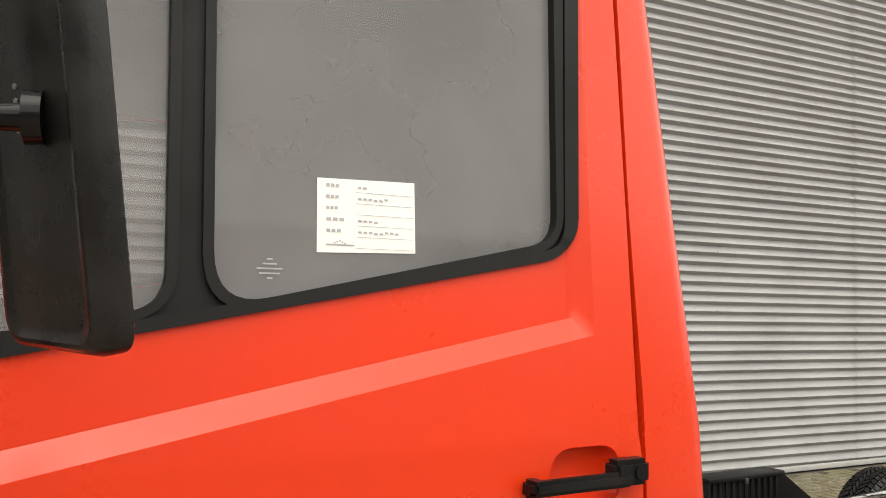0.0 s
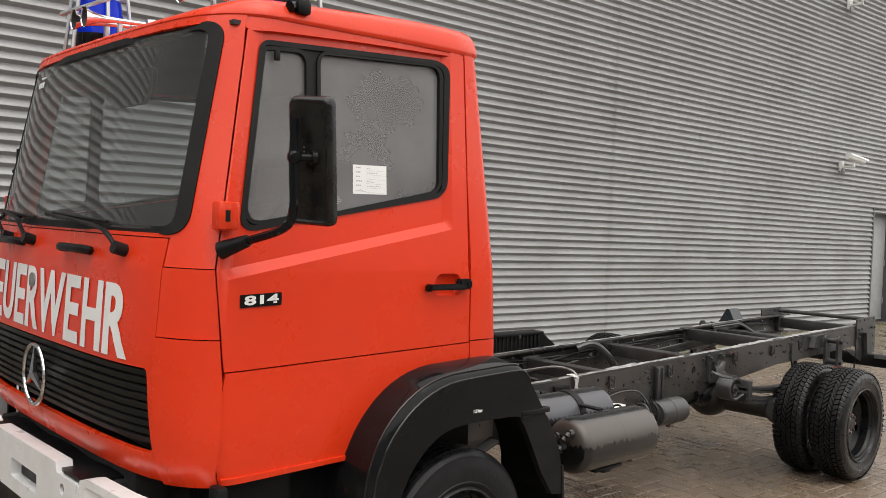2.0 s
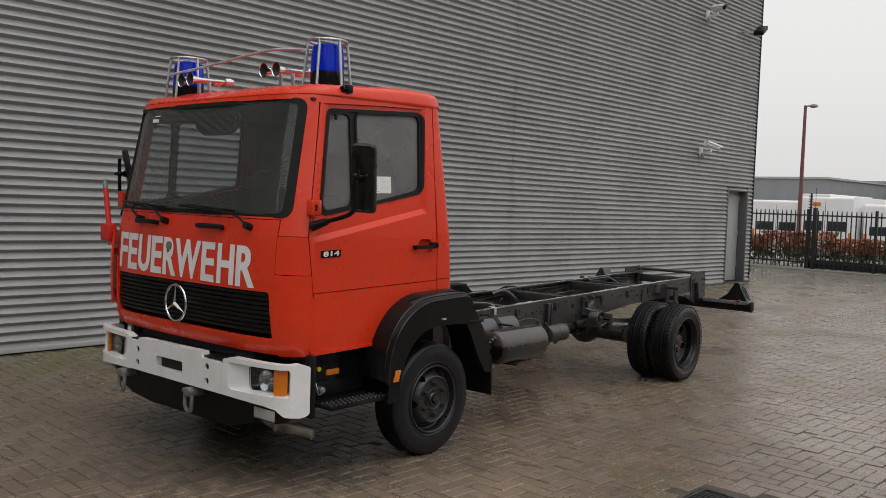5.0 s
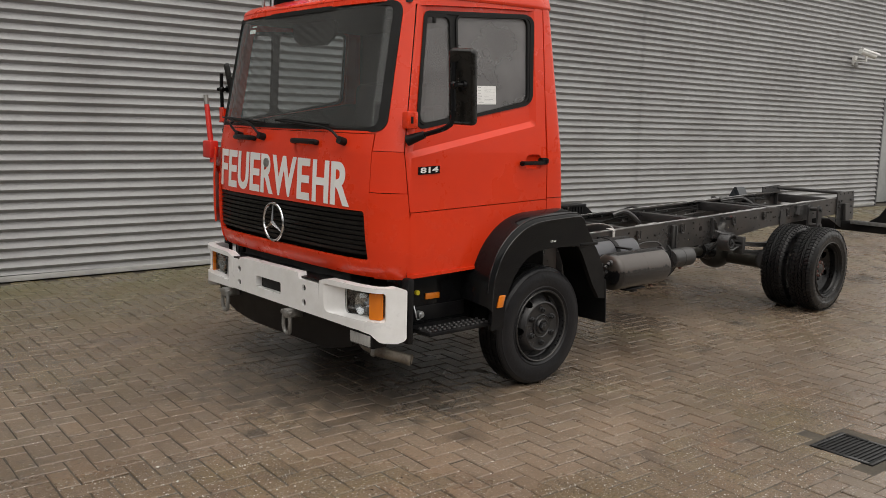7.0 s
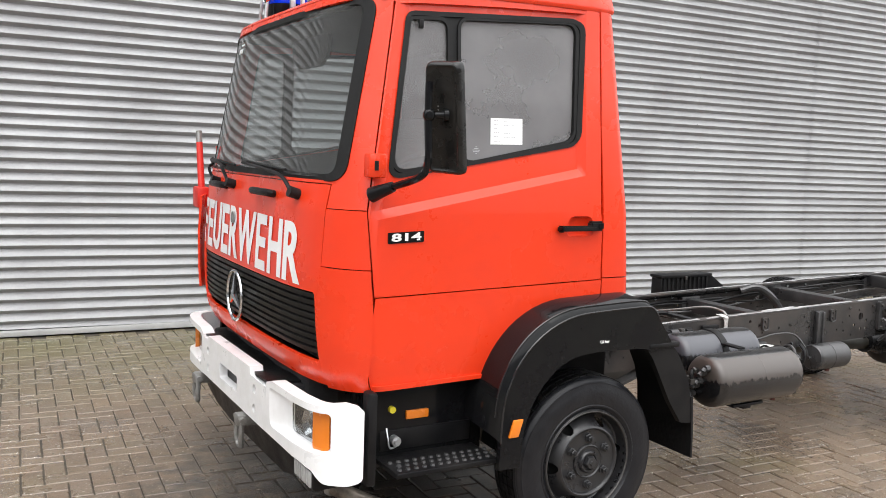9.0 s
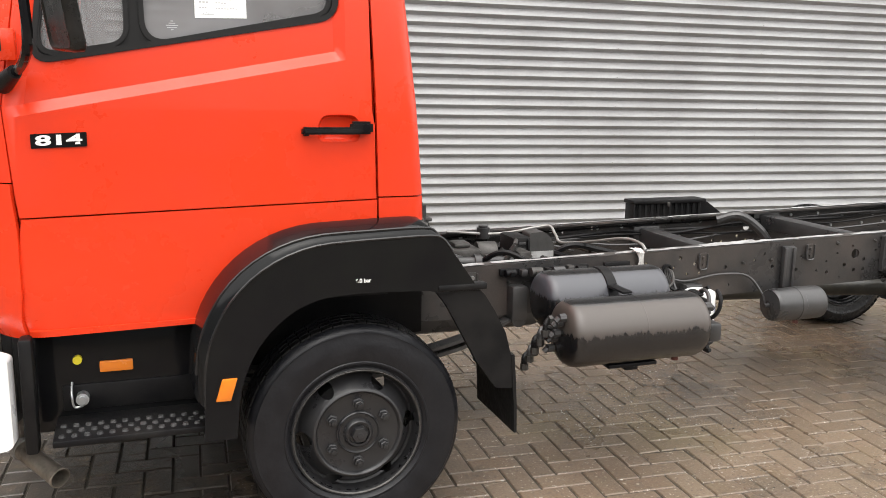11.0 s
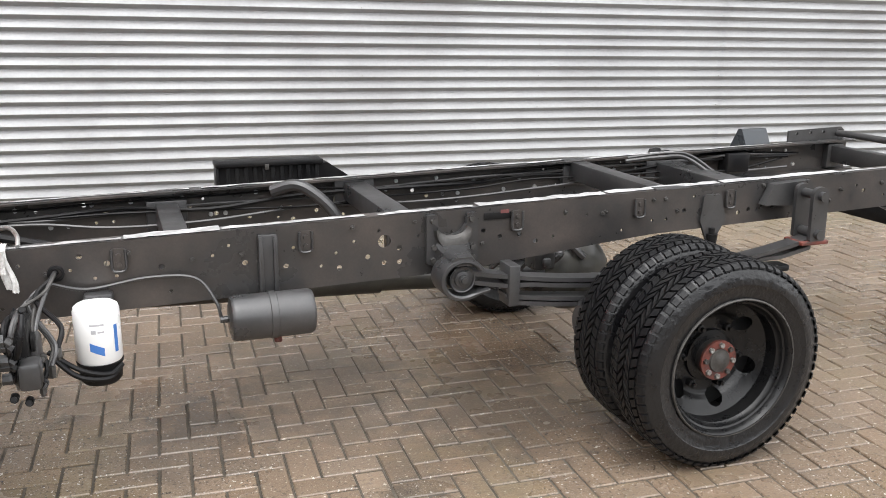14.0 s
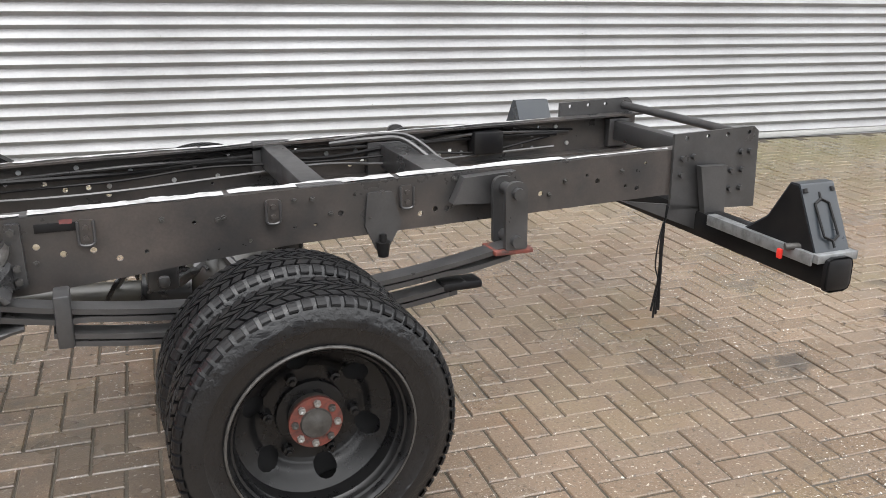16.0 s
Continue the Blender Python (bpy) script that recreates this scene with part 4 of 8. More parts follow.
for sg, nm in ((1, "near"), (-1, "far")):
    # lower side with the wheel arch
    low = [(-1.052, 0.768), (-0.80, 0.772), (-0.53, 0.78), (-0.49, 0.835), (-0.42, 0.93), (-0.342, 1.008), (-0.25, 1.048), (-0.15, 1.066), (0.029, 1.079), (0.030, 1.156), (-0.5, 1.142), (-1.052, 1.127)]
    part("lower_side", plate(xz(low), [], skin(sg), 0.02, CUTS, [0.85, 0.95, 1.05]), RED, truck)
    sill = [(-1.05, 0.764), (-0.53, 0.776), (-0.53, 0.792), (-1.05, 0.785)]
    part("sill_lip", plate(xz(sill), [], skin(sg, proud=0.008), 0.02, CUTS), RED, truck)
    # rear pillar that turns round the back corner
    def pillar(u, z, d, sg=sg):
        return skin(sg)(sx(back_x(z) - 0.045, z) + u, z, d)
    run = lambda x, z: sx(x, z) - sx(back_x(z) - 0.045, z)
    pil = [Vector((run(x, z), z)) for x, z in ((0.035, 1.167), (0.029, 1.4), (0.013, 1.8), (0.009, 2.05), (0.004, 2.29), (0.0, 2.325))] + [Vector((0.16, z)) for z in (2.325, 2.05, 1.8, 1.5, 1.167)]
    foot = [Vector((run(0.037, 1.080), 1.080)), Vector((run(0.035, 1.162), 1.162)), Vector((0.16, 1.162)), Vector((0.16, 1.080))]
    part("pillar_foot", plate(foot, [], pillar, 0.02, [k * 0.0118 for k in range(0, 7)]), RED, truck)
    part("rear_pillar", plate(pil, [], pillar, 0.02, [k * 0.0118 for k in range(0, 7)], [1.2, 1.35, 1.5, 1.65, 1.8, 1.95, 2.1]), RED, truck)
    # door
    edge = [(seam_x(z), z) for z in [1.132, 1.233] + SEAMZ] + [(-0.959, 2.244), (-0.948, 2.264), (-0.92, 2.275), (-0.6, 2.296), (-0.3, 2.308), (-0.03, 2.318), (-0.003, 2.29), (0.006, 1.8), (0.022, 1.4), (0.028, 1.161), (-0.5, 1.147)]
    fr = rounded([Vector(p) for p in [(-1.003, 1.580), (-0.096, 1.741), (-0.082, 2.270), (-0.920, 2.218)]], [0.05, 0.07, 0.06, 0.04])
    hole = xz(subdivided(fr, 2))
    cup = rounded([Vector((sx(x, z), z)) for x, z in ((-0.165, 1.350), (-0.030, 1.350), (-0.030, 1.436), (-0.165, 1.436))], [0.02, 0.02, 0.045, 0.045])
    doorp = part("door", plate(xz(edge), [hole, cup], skin(sg, True), 0.03, CUTS + [LN[-1] + 0.12 * k for k in range(1, 10)], SIDE_CUTS_V, lines=SHOULDER), RED, truck, "closed red cab door", smooth=22)
    ring = strip(inset(hole, -0.004), inset(hole, 0.014), skin(sg, True), 0.006)
    part("window_seal", ring, SEAL, doorp, "black rubber window seal")
    # each pane sits in its own rounded rubber frame inside the opening; the two frames make the broad black post
    pane_v = rounded([Vector(p) for p in VENT], [0.055, 0.06, 0.045, 0.02], 8)
    pane_m = rounded([Vector(p) for p in MAIN], [0.065, 0.06, 0.05, 0.045], 8)
    land = inset(xz(subdivided(fr, 2)), 0.012)
    part("window_frame", plate(land, [xz(pane_v), xz(pane_m)], skin(sg, True, -0.004), 0.012, CUTS, [1.8, 2.0]), SEAL, doorp, "broad black rubber frame round both panes")
    for outline, wide in ((pane_v, 0.011), (pane_m, 0.011)):
        rim = xz(outline)
        part("glass_channel", strip(inset(rim, -wide), inset(rim, 0.003), skin(sg, True, -0.002), 0.006), SEAL, doorp)
    part("quarter_glass", plate(inset(xz(pane_v), -0.004), [], skin(sg, True, -0.010), 0.005, CUTS, [1.8, 2.0]), QUARTER if sg > 0 else WINDOW, doorp)
    part("door_glass", plate(inset(xz(pane_m), -0.004), [], skin(sg, True, -0.013), 0.005, (), [1.8, 2.0, 2.15]), DARKWINDOW if sg > 0 else WINDOW, doorp)
    part("vent_catch", boxes((-0.872, -0.852, *sorted((MID - sg * 0.972, MID - sg * 0.985)), 2.155, 2.19), bev=0.004), BLACK, doorp)
    # jamb behind the gaps
    part("door_jamb", plate(xz([(-1.10, 1.10), (0.06, 1.10), (0.03, 1.62), (-1.10, 1.50)]), [], skin(sg, proud=-0.045), 0.01, CUTS, [1.3]), RED, truck)

for sg in (1, -1):
    part("door_trim", plate(xz([(-1.10, 1.06), (0.02, 1.06), (0.0, 1.74), (-0.10, 1.735), (-1.03, 1.58)]), [], skin(sg, proud=-0.062), 0.01, CUTS, [1.3]), INTERIOR, truck)
defl = [Vector((sx(x, z), z)) for x, z in ((-1.20, 0.90), (-1.14, 0.89), (-1.06, 0.89), (-1.07, 1.1), (-1.075, 1.40), (-1.15, 1.41), (-1.20, 1.40), (-1.21, 1.1))]
part("wind_deflector", plate(defl, [], skin(-1, proud=0.045), 0.012, CUTS, [0.9, 1.0, 1.2, 1.3]), RED, truck, "red wind deflector at the cab corner")
for z in (0.95, 1.25):
    part("deflector_stay", boxes((-1.13, -1.10, MID + 1.03, MID + 1.075, z - 0.02, z + 0.02)), RED, truck)

for sg in (1, -1):
    part("roof_rail", plate(xz([(-0.99, 2.275), (-0.95, 2.245), (-0.5, 2.275), (0.02, 2.298), (0.03, 2.33), (-0.5, 2.315), (-0.95, 2.305), (-1.02, 2.302)]), [], skin(sg, proud=-0.004), 0.02, CUTS), RED, truck)

# back wall
bw = bmesh.new()
plate([(-0.84, 1.0), (1.10, 1.0), (1.05, 2.32), (-0.79, 2.32)], [], lambda u, v, d: Vector((back_x(v) - d, u, v)), 0.02, (), [1.25, 1.5, 1.75, 2.0], bw)
REDGLOSS = material("glossy_red_paint", (0.74, 0.042, 0.0095), 0.14, coat=0.7, spec=0.6, dirt=(0.64, 0.030, 0.008), dirt_amount=0.3, dirt_scale=2.5)
part("back_wall", bw, REDGLOSS, truck)
# raised red bars stand in for bands of cladding mirrored in the panel
for z in (1.22, 1.34, 1.46, 1.58, 1.70, 1.82, 1.94):
    part("pressed_rib", boxes((back_x(z) - 0.004, back_x(z) + 0.010, -0.66, 0.92, z - 0.02, z + 0.02), bev=0.008), RED, truck)

# roof: rings that follow the cab's edge and close towards the crown
base = [cab_at(s, 2.30) for s in [-sx(back_x(2.3) - 0.03, 2.3) + 0.0] + [-l for l in reversed(LN[1:])] + LN + [sx(back_x(2.3) - 0.03, 2.3)]]
side_run = [cab_at(s, 2.30) for s in np.linspace(LN[-1] + 0.05, sx(back_x(2.3) - 0.03, 2.3), 8)]
base = [Vector((p.x, 2 * MID - p.y, p.z)) for p in reversed(side_run)] + [cab_at(s, 2.30) for s in [-l for l in reversed(LN[1:])] + LN] + side_run
back = [Vector((back_x(2.3) + 0.0, MID + (0.5 - k / 9) * 1.92, 2.30)) for k in range(9, -1, -1)]
loop = base + back
bm = bmesh.new()
centre = Vector((-0.47, MID, 2.30))
rings = []
for grow, dz in ((1.000, -0.012), (1.006, 0.0), (1.006, 0.010), (0.999, 0.018), (0.993, 0.045), (0.978, 0.070), (0.950, 0.088), (0.90, 0.100), (0.75, 0.113), (0.45, 0.122), (0.1, 0.125)):
    rings.append([bm.verts.new(Vector((centre.x + (p.x - centre.x) * grow, centre.y + (p.y - centre.y) * grow, 2.299 + 0.019 * piece((centre.x + (p.x - centre.x) * grow + 0.95) / 0.9) + (dz + 0.022 * (dz > 0.012)) * (0.30 + 0.70 * piece((centre.x + (p.x - centre.x) * grow + 1.11) / 0.20)) * (0.56 + 0.30 * piece((centre.x + (p.x - centre.x) * grow + 1.05) / 0.95))))) for p in loop])
for a, b in zip(rings, rings[1:]):
    for k in range(len(loop)):
        bm.faces.new((a[k], a[(k + 1) % len(loop)], b[(k + 1) % len(loop)], b[k]))
bm.faces.new(rings[-1])
bm.faces.new(rings[0][::-1])
bmesh.ops.recalc_face_normals(bm, faces=bm.faces[:])
part("roof", bm, RED, truck, "red cab roof with a rain gutter", smooth=40)

# interior
part("cab_floor", boxes((-1.16, 0.10, -0.84, 1.10, 1.02, 1.06)), INTERIOR, truck, smooth=0)
part("cab_underside", boxes((-1.10, 0.10, -0.80, 1.06, 0.80, 1.02)), INTERIOR, truck, smooth=0)
part("roof_lining", boxes((-1.0, 0.03, -0.80, 1.06, 2.26, 2.275)), INTERIOR, truck, smooth=0)
part("back_lining", boxes((0.015, 0.03, -0.80, 1.06, 1.06, 2.26)), INTERIOR, truck, smooth=0)
bm = bmesh.new()
box(bm, -1.13, -0.80, -0.82, 1.08, 1.30, 1.55, bev=0.05)
box(bm, -1.05, -0.78, -0.72, -0.15, 1.44, 1.58, bev=0.06)
part("dashboard", bm, INTERIOR, truck, "dark grey dashboard")
part("sun_visor", plate(rounded([Vector(p) for p in [(0.10, 2.24), (0.62, 2.24), (0.60, 2.14), (0.50, 2.09), (0.22, 2.09), (0.12, 2.14)]], 0.05), [], lambda u, v, d: Vector((-0.86 + d, u, v)), 0.02), INTERIOR, truck, "dark folded-down sun visor")
mark = bmesh.new()
for s0, s1, z0, z1 in ((-0.625, -0.60, 2.165, 2.19), (-0.595, -0.57, 2.165, 2.19), (-0.565, -0.54, 2.165, 2.19), (-0.60, -0.53, 2.205, 2.213)):
    plate([Vector((s0, z0)), Vector((s1, z0)), Vector((s1, z1)), Vector((s0, z1))], [], skin(proud=-0.002), 0.0, (), (), mark)
part("screen_mark", mark, LETTER, shade, "small white print on the windscreen", smooth=0)
bm = bmesh.new()
sm = pose(-0.68, -0.42, 1.60, 0, -28, 0)
for k in range(40):
    a, b = 2 * math.pi * k / 40, 2 * math.pi * (k + 1) / 40
    rod(bm, sm @ Vector((0.235 * math.cos(a), 0.235 * math.sin(a), 0)), sm @ Vector((0.235 * math.cos(b), 0.235 * math.sin(b), 0)), 0.014, seg=8, caps=False)
for a in (0.4, 2.74, 4.71):
    rod(bm, sm @ Vector((0, 0, -0.02)), sm @ Vector((0.23 * math.cos(a), 0.23 * math.sin(a), 0)), 0.012, seg=8)
rod(bm, sm @ Vector((0, 0, 0.01)), sm @ Vector((0, 0, -0.34)), 0.05, 0.03)
part("steering_wheel", bm, INTERIOR, truck, "black steering wheel")
for y in (-0.44, 0.36, 0.80):
    part("seat_cushion", boxes((-0.50, -0.02, y - 0.22, y + 0.22, 1.20, 1.34), bev=0.04), INTERIOR, truck)
    part("seat_back", boxes((-0.10, 0.00, y - 0.21, y + 0.21, 1.34, 1.88), bev=0.035, m=pose(0, 0, 0, 0, 4, 0) @ pose(-0.1, 0, 0)), INTERIOR, truck)

# grille
gr = part("grille", plate(grille_hole, [], skin(proud=-0.06), 0.01, [k * 0.1 for k in range(-8, 9)] + CUTS, ()), BLACK, truck, "matt black slatted radiator grille")
for k in range(9):
    z = 0.882 + k * 0.0275
    bm = bmesh.new()
    to = skin()
    row = [(-0.85 + 1.70 * i / 24) for i in range(25)]
    prof = [(0.008, 0.0), (0.004, 0.019), (0.018, 0.022), (0.034, 0.004)]
    rr = [[bm.verts.new(to(s, z + dz, d)) for d, dz in prof] for s in row]
    for a, b in zip(rr, rr[1:]):
        for i in range(4):
            bm.faces.new((a[i], b[i], b[(i + 1) % 4], a[(i + 1) % 4]))
    bmesh.ops.recalc_face_normals(bm, faces=bm.faces[:])
    part("slat", bm, BLACK, gr)
star = Matrix.Translation((-1.292, 0.140, 0.987)) @ pose(0, 0, 0, 90, 0, -90)
bm = bmesh.new()
for k in range(48):
    a, b = 2 * math.pi * k / 48, 2 * math.pi * (k + 1) / 48
    rod(bm, (0.115 * math.cos(a), 0.115 * math.sin(a), 0), (0.115 * math.cos(b), 0.115 * math.sin(b), 0), 0.0085, seg=8, caps=False)
for k in range(3):
    a = math.pi / 2 + 2 * math.pi * k / 3
    rod(bm, (0, 0, 0.003), (0.113 * math.cos(a), 0.113 * math.sin(a), 0), 0.017, 0.003, 6)
bmesh.ops.transform(bm, matrix=star, verts=bm.verts[:])
part("emblem", bm, CHROME, gr, "round chrome emblem with three rays")

# lettering across the flap: narrow bold capitals, bent to the nose
def bent_writing(name, text, widths, gaps, v0, v1, z0, height, lean, to, mat, parent, label, bold, thick):
    scale = (v1 - v0) / (sum(widths) + sum(gaps))
    bm, u0 = bmesh.new(), v0
    for ch, wd, gap in zip(text, widths, list(gaps) + [0]):
        tmp = writing("letter", ch, 1.0, Matrix.Identity(4), mat, None, "", 0.0, 1.0, bold)
        co = [v.co.copy() for v in tmp.data.vertices]
        lo, hi = (min(c.x for c in co), min(c.y for c in co)), (max(c.x for c in co), max(c.y for c in co))
        one = bmesh.new()
        one.from_mesh(tmp.data)
        bmesh.ops.triangulate(one, faces=one.faces[:])
        for layer, du in enumerate((0, -thick, thick)):
            made = {}
            for v in one.verts:
                x = u0 + thick + (v.co.x - lo[0]) / (hi[0] - lo[0]) * (wd * scale - 2 * thick) + du
                made[v] = bm.verts.new((x, (v.co.y - lo[1]) / (hi[1] - lo[1]), layer))
            for f in one.faces:
                bm.faces.new([made[v] for v in f.verts])
        one.free()
        old = tmp.data
        bpy.data.objects.remove(tmp)
        bpy.data.meshes.remove(old)
        u0 += (wd + gap) * scale
    for c in [k * 0.05 for k in range(-17, 18)]:
        bmesh.ops.bisect_plane(bm, geom=bm.verts[:] + bm.edges[:] + bm.faces[:], plane_co=(c, 0, 0), plane_no=(1, 0, 0), dist=1e-6)
    for v in bm.verts:
        v.co = to(v.co.x, z0 + height * v.co.y - lean * v.co.x, -0.0032 - 0.0002 * v.co.z)
    return part(name, bm, mat, parent, label, smooth=0)


bent_writing("lettering", "FEUERWEHR", (0.140, 0.135, 0.155, 0.135, 0.158, 0.282, 0.140, 0.165, 0.172), (0.010, 0.012, 0.012, 0.010, -0.016, 0.010, 0.024, 0.018), -0.815, 0.735, 1.152, 0.244, 0.011, skin(), LETTER, nose, "large white fire service lettering", 0.022, 0.0045)

# ---- the fire engine: front fittings ----
def bumper_at(s, z):
    a = abs(s)
    line = [(0, -1.312), (0.45, -1.312), (0.85, -1.304), (0.97, -1.290), (1.03, -1.270), (1.064, -1.236), (1.082, -1.190), (1.091, -1.15), (1.096, -1.112)]
    d = 0.0
    for (v0, x0), (v1, x1) in zip(line, line[1:]):
        ln = math.hypot(v1 - v0, x1 - x0)
        if a <= d + ln or (v1, x1) == line[-1]:
            t = min(1, (a - d) / ln)
            v = v0 + t * (v1 - v0)
            return Vector((x0 + t * (x1 - x0), MID - v if s > 0 else MID + min(v, 0.5) + 0.87 * max(0, v - 0.5), z))
        d += ln


def bumper_skin(tuck=0.0):
    def to(s, z, d):
        e = 0.01
        p = bumper_at(s, z)
        t = bumper_at(s + e, z) - bumper_at(s - e, z)
        n = Vector((t.y, -t.x, 0)).normalized()
        if n.x > 0 and abs(s) < 0.9:
            n = -n
        under = tuck * max(0, (0.53 - z) / 0.09) ** 2
        return p + n * (-d - under)
    return to


BCUT = [k * 0.08 for k in range(-17, 18)]
round_hole = lambda u, v, r, n=14: [Vector((u + r * math.cos(2 * math.pi * k / n), v + r * math.sin(2 * math.pi * k / n))) for k in range(n)]
mid_holes = [rounded([Vector(p) for p in [(-0.195, 0.550), (0.105, 0.550), (0.105, 0.624), (-0.195, 0.624)]], 0.012)]
mid_holes += [round_hole(u, v, 0.021) for u in (0.37, -0.42) for v in (0.546, 0.634)]
mid_line = [(-0.52, 0.494), (0.52, 0.490), (0.52, 0.682), (0.315, 0.684), (0.302, 0.718), (-0.41, 0.712), (-0.42, 0.692), (-0.52, 0.692)]
bumper = part("bumper", plate(dense(mid_line, 3), mid_holes, bumper_skin(), 0.06, BCUT), WHITE, truck, "white painted steel front bumper")
# black plates paint the shade inside the bumper's openings
part("towing_slot", plate(inset(mid_holes[0], -0.003), [], lambda u, v, d: bumper_skin()(u, v, d + 0.040), 0.006), BLACK, bumper)
for h in mid_holes[1:]:
    part("bolt_hole", plate(inset(h, -0.003), [], lambda u, v, d: bumper_skin()(u, v, d + 0.012), 0.006), BLACK, bumper)
LAMPBACK = material("smoked_lamp_bowl", (0.12, 0.12, 0.125), 0.22, metal=0.8, dirt_amount=0.3)
for sg in (1, -1):
    out = rounded([Vector(p) for p in [(0.515, 0.490), (0.90, 0.484), (0.995, 0.474), (1.055, 0.434), (1.15, 0.424), (1.215, 0.436), (1.215, 0.716), (1.15, 0.734), (0.60, 0.724), (0.53, 0.706)]], [0.01, 0.03, 0.05, 0.04, 0.03, 0.04, 0.03, 0.03, 0.03, 0.01])
    hole = rounded([Vector(p) for p in [(0.580, 0.532), (1.085, 0.546), (1.085, 0.706), (0.565, 0.694)]], [0.045, 0.022, 0.022, 0.03], 6)
    turn = (lambda q: q) if sg > 0 else (lambda q: [Vector((-p.x, p.y)) for p in q][::-1])
    end = part("bumper_end", plate(turn(out), [turn(hole)], bumper_skin(), 0.06, BCUT + [k * 0.04 for k in range(-31, 32)], [0.44, 0.455, 0.47, 0.485, 0.5, 0.515, 0.53]), WHITE, bumper, "white bumper end that wraps round the corner")
    # white funnel that leads from the rim of the opening back to the lamp
    bm = bmesh.new()
    to = bumper_skin()
    rows = []
    for t, d in ((0.0, 0.0), (0.06, 0.003), (0.94, 0.050), (1.0, 0.056)):
        row = []
        for p in hole:
            g = (p.x - 0.565) / 0.52
            q = Vector((0.720 + g * 0.352, 0.5475 + (p.y - 0.532) / 0.174 * 0.148))
            m = Vector(p) * (1 - t) + q * t
            row.append(bm.verts.new(to(m.x * sg, m.y, d)))
        rows.append(row)
    for a, b in zip(rows, rows[1:]):
        for k in range(len(a)):
            bm.faces.new((a[k], a[(k + 1) % len(a)], b[(k + 1) % len(a)], b[k]))
    bmesh.ops.recalc_face_normals(bm, faces=bm.faces[:])
    part("lamp_funnel", bm, WHITE, bumper, "white sloping surround of the lamp")
    bowl = rounded([Vector(p) for p in [(0.722, 0.548), (0.950, 0.550), (0.950, 0.694), (0.716, 0.692)]], [0.03, 0.008, 0.008, 0.02])
    bowl = turn(bowl)
    bm = bmesh.new()
    cu, cv = sum(p.x for p in bowl) / len(bowl), sum(p.y for p in bowl) / len(bowl)
    rows = [[bm.verts.new(to(cu + (p.x - cu) * f, cv + (p.y - cv) * f, d)) for p in bowl] for f, d in ((1.0, 0.050), (0.96, 0.070), (0.80, 0.100), (0.45, 0.125))]
    for a, b in zip(rows, rows[1:]):
        for k in range(len(a)):
            bm.faces.new((a[k], a[(k + 1) % len(a)], b[(k + 1) % len(a)], b[k]))
    bm.faces.new(rows[-1])
    bmesh.ops.recalc_face_normals(bm, faces=bm.faces[:])
    part("lamp_bowl", bm, LAMPBACK, bumper)
    head = part("headlamp", plate(inset(bowl, 0.004), [], lambda u, v, d: bumper_skin()(u, v, d + 0.046), 0.005, BCUT), LENS, bumper, "rectangular headlamp with clear glass")
    c = to(0.865 * sg, 0.610, 0.098)
    dish = frame_to(c, c + Vector((-1, -0.12 * sg, 0.02)))[0]
    part("reflector", lathe([(0.0, 0.0), (0.030, 0.003), (0.050, 0.012), (0.064, 0.030), (0.067, 0.031)], dish, 28), CHROME, head, "bright round reflector")
    part("bulb_cap", rods((c, c + Vector((-0.030, 0, 0)), 0.016, 0.013), seg=14), CHROME, head)
    lens = turn(rounded([Vector(p) for p in [(0.956, 0.548), (1.066, 0.552), (1.066, 0.698), (0.956, 0.694)]], 0.012))
    part("indicator", plate(lens, [], lambda u, v, d: bumper_skin()(u, v, d + 0.030), 0.03, BCUT), ORANGE, bumper, "amber indicator lens")
# black rubber cover that closes the gap above the bumper, its rim cut unevenly
cover = rounded([Vector(p) for p in [(-0.60, -1.296), (-0.30, -1.292), (0.30, -1.290), (0.37, -1.304), (0.53, -1.300), (0.545, -1.13), (-0.64, -1.13), (-0.63, -1.296)]], 0.02)
part("bumper_cover", plate(cover, [], lambda u, v, d: Vector((v, MID - u, 0.704 - d - 0.012 * math.sin(7 * u) ** 2)), 0.012, [k * 0.1 for k in range(-6, 6)]), BLACK, bumper, "black rubber cover above the bumper")
# dark cross plate and tow beam behind and under the bumper
part("front_beam", boxes((-1.20, -1.10, -0.45, 0.85, 0.50, 0.69), bev=0.01), INTERIOR, truck)
part("front_apron", plate(rounded([Vector(p) for p in [(-0.62, 0.47), (-0.60, 0.34), (-0.30, 0.262), (0.56, 0.255), (0.80, 0.285), (0.93, 0.345), (0.99, 0.47)]], 0.05), [], lambda u, v, d: Vector((-1.245 + d + (0.47 - v) * 0.25, u, v)), 0.02), BLACK, truck, "black apron under the bumper")
# unseen blocks and axle beam added to keep light out under the cab
part("radiator", boxes((-1.16, -1.02, -0.50, 0.76, 0.37, 0.78), bev=0.02), INTERIOR, truck, "dark block added for the unseen radiator behind the bumper")
part("engine_block", boxes((-1.02, 0.30, -0.36, 0.60, 0.40, 0.80), (-0.70, 0.10, -0.30, 0.52, 0.33, 0.42), bev=0.05), BLACK, truck, "grimy black block added for the unseen engine under the cab")
part("axle_beam", boxes((-0.13, 0.02, -0.80, 1.0, 0.30, 0.40), bev=0.03), BLACK, truck)
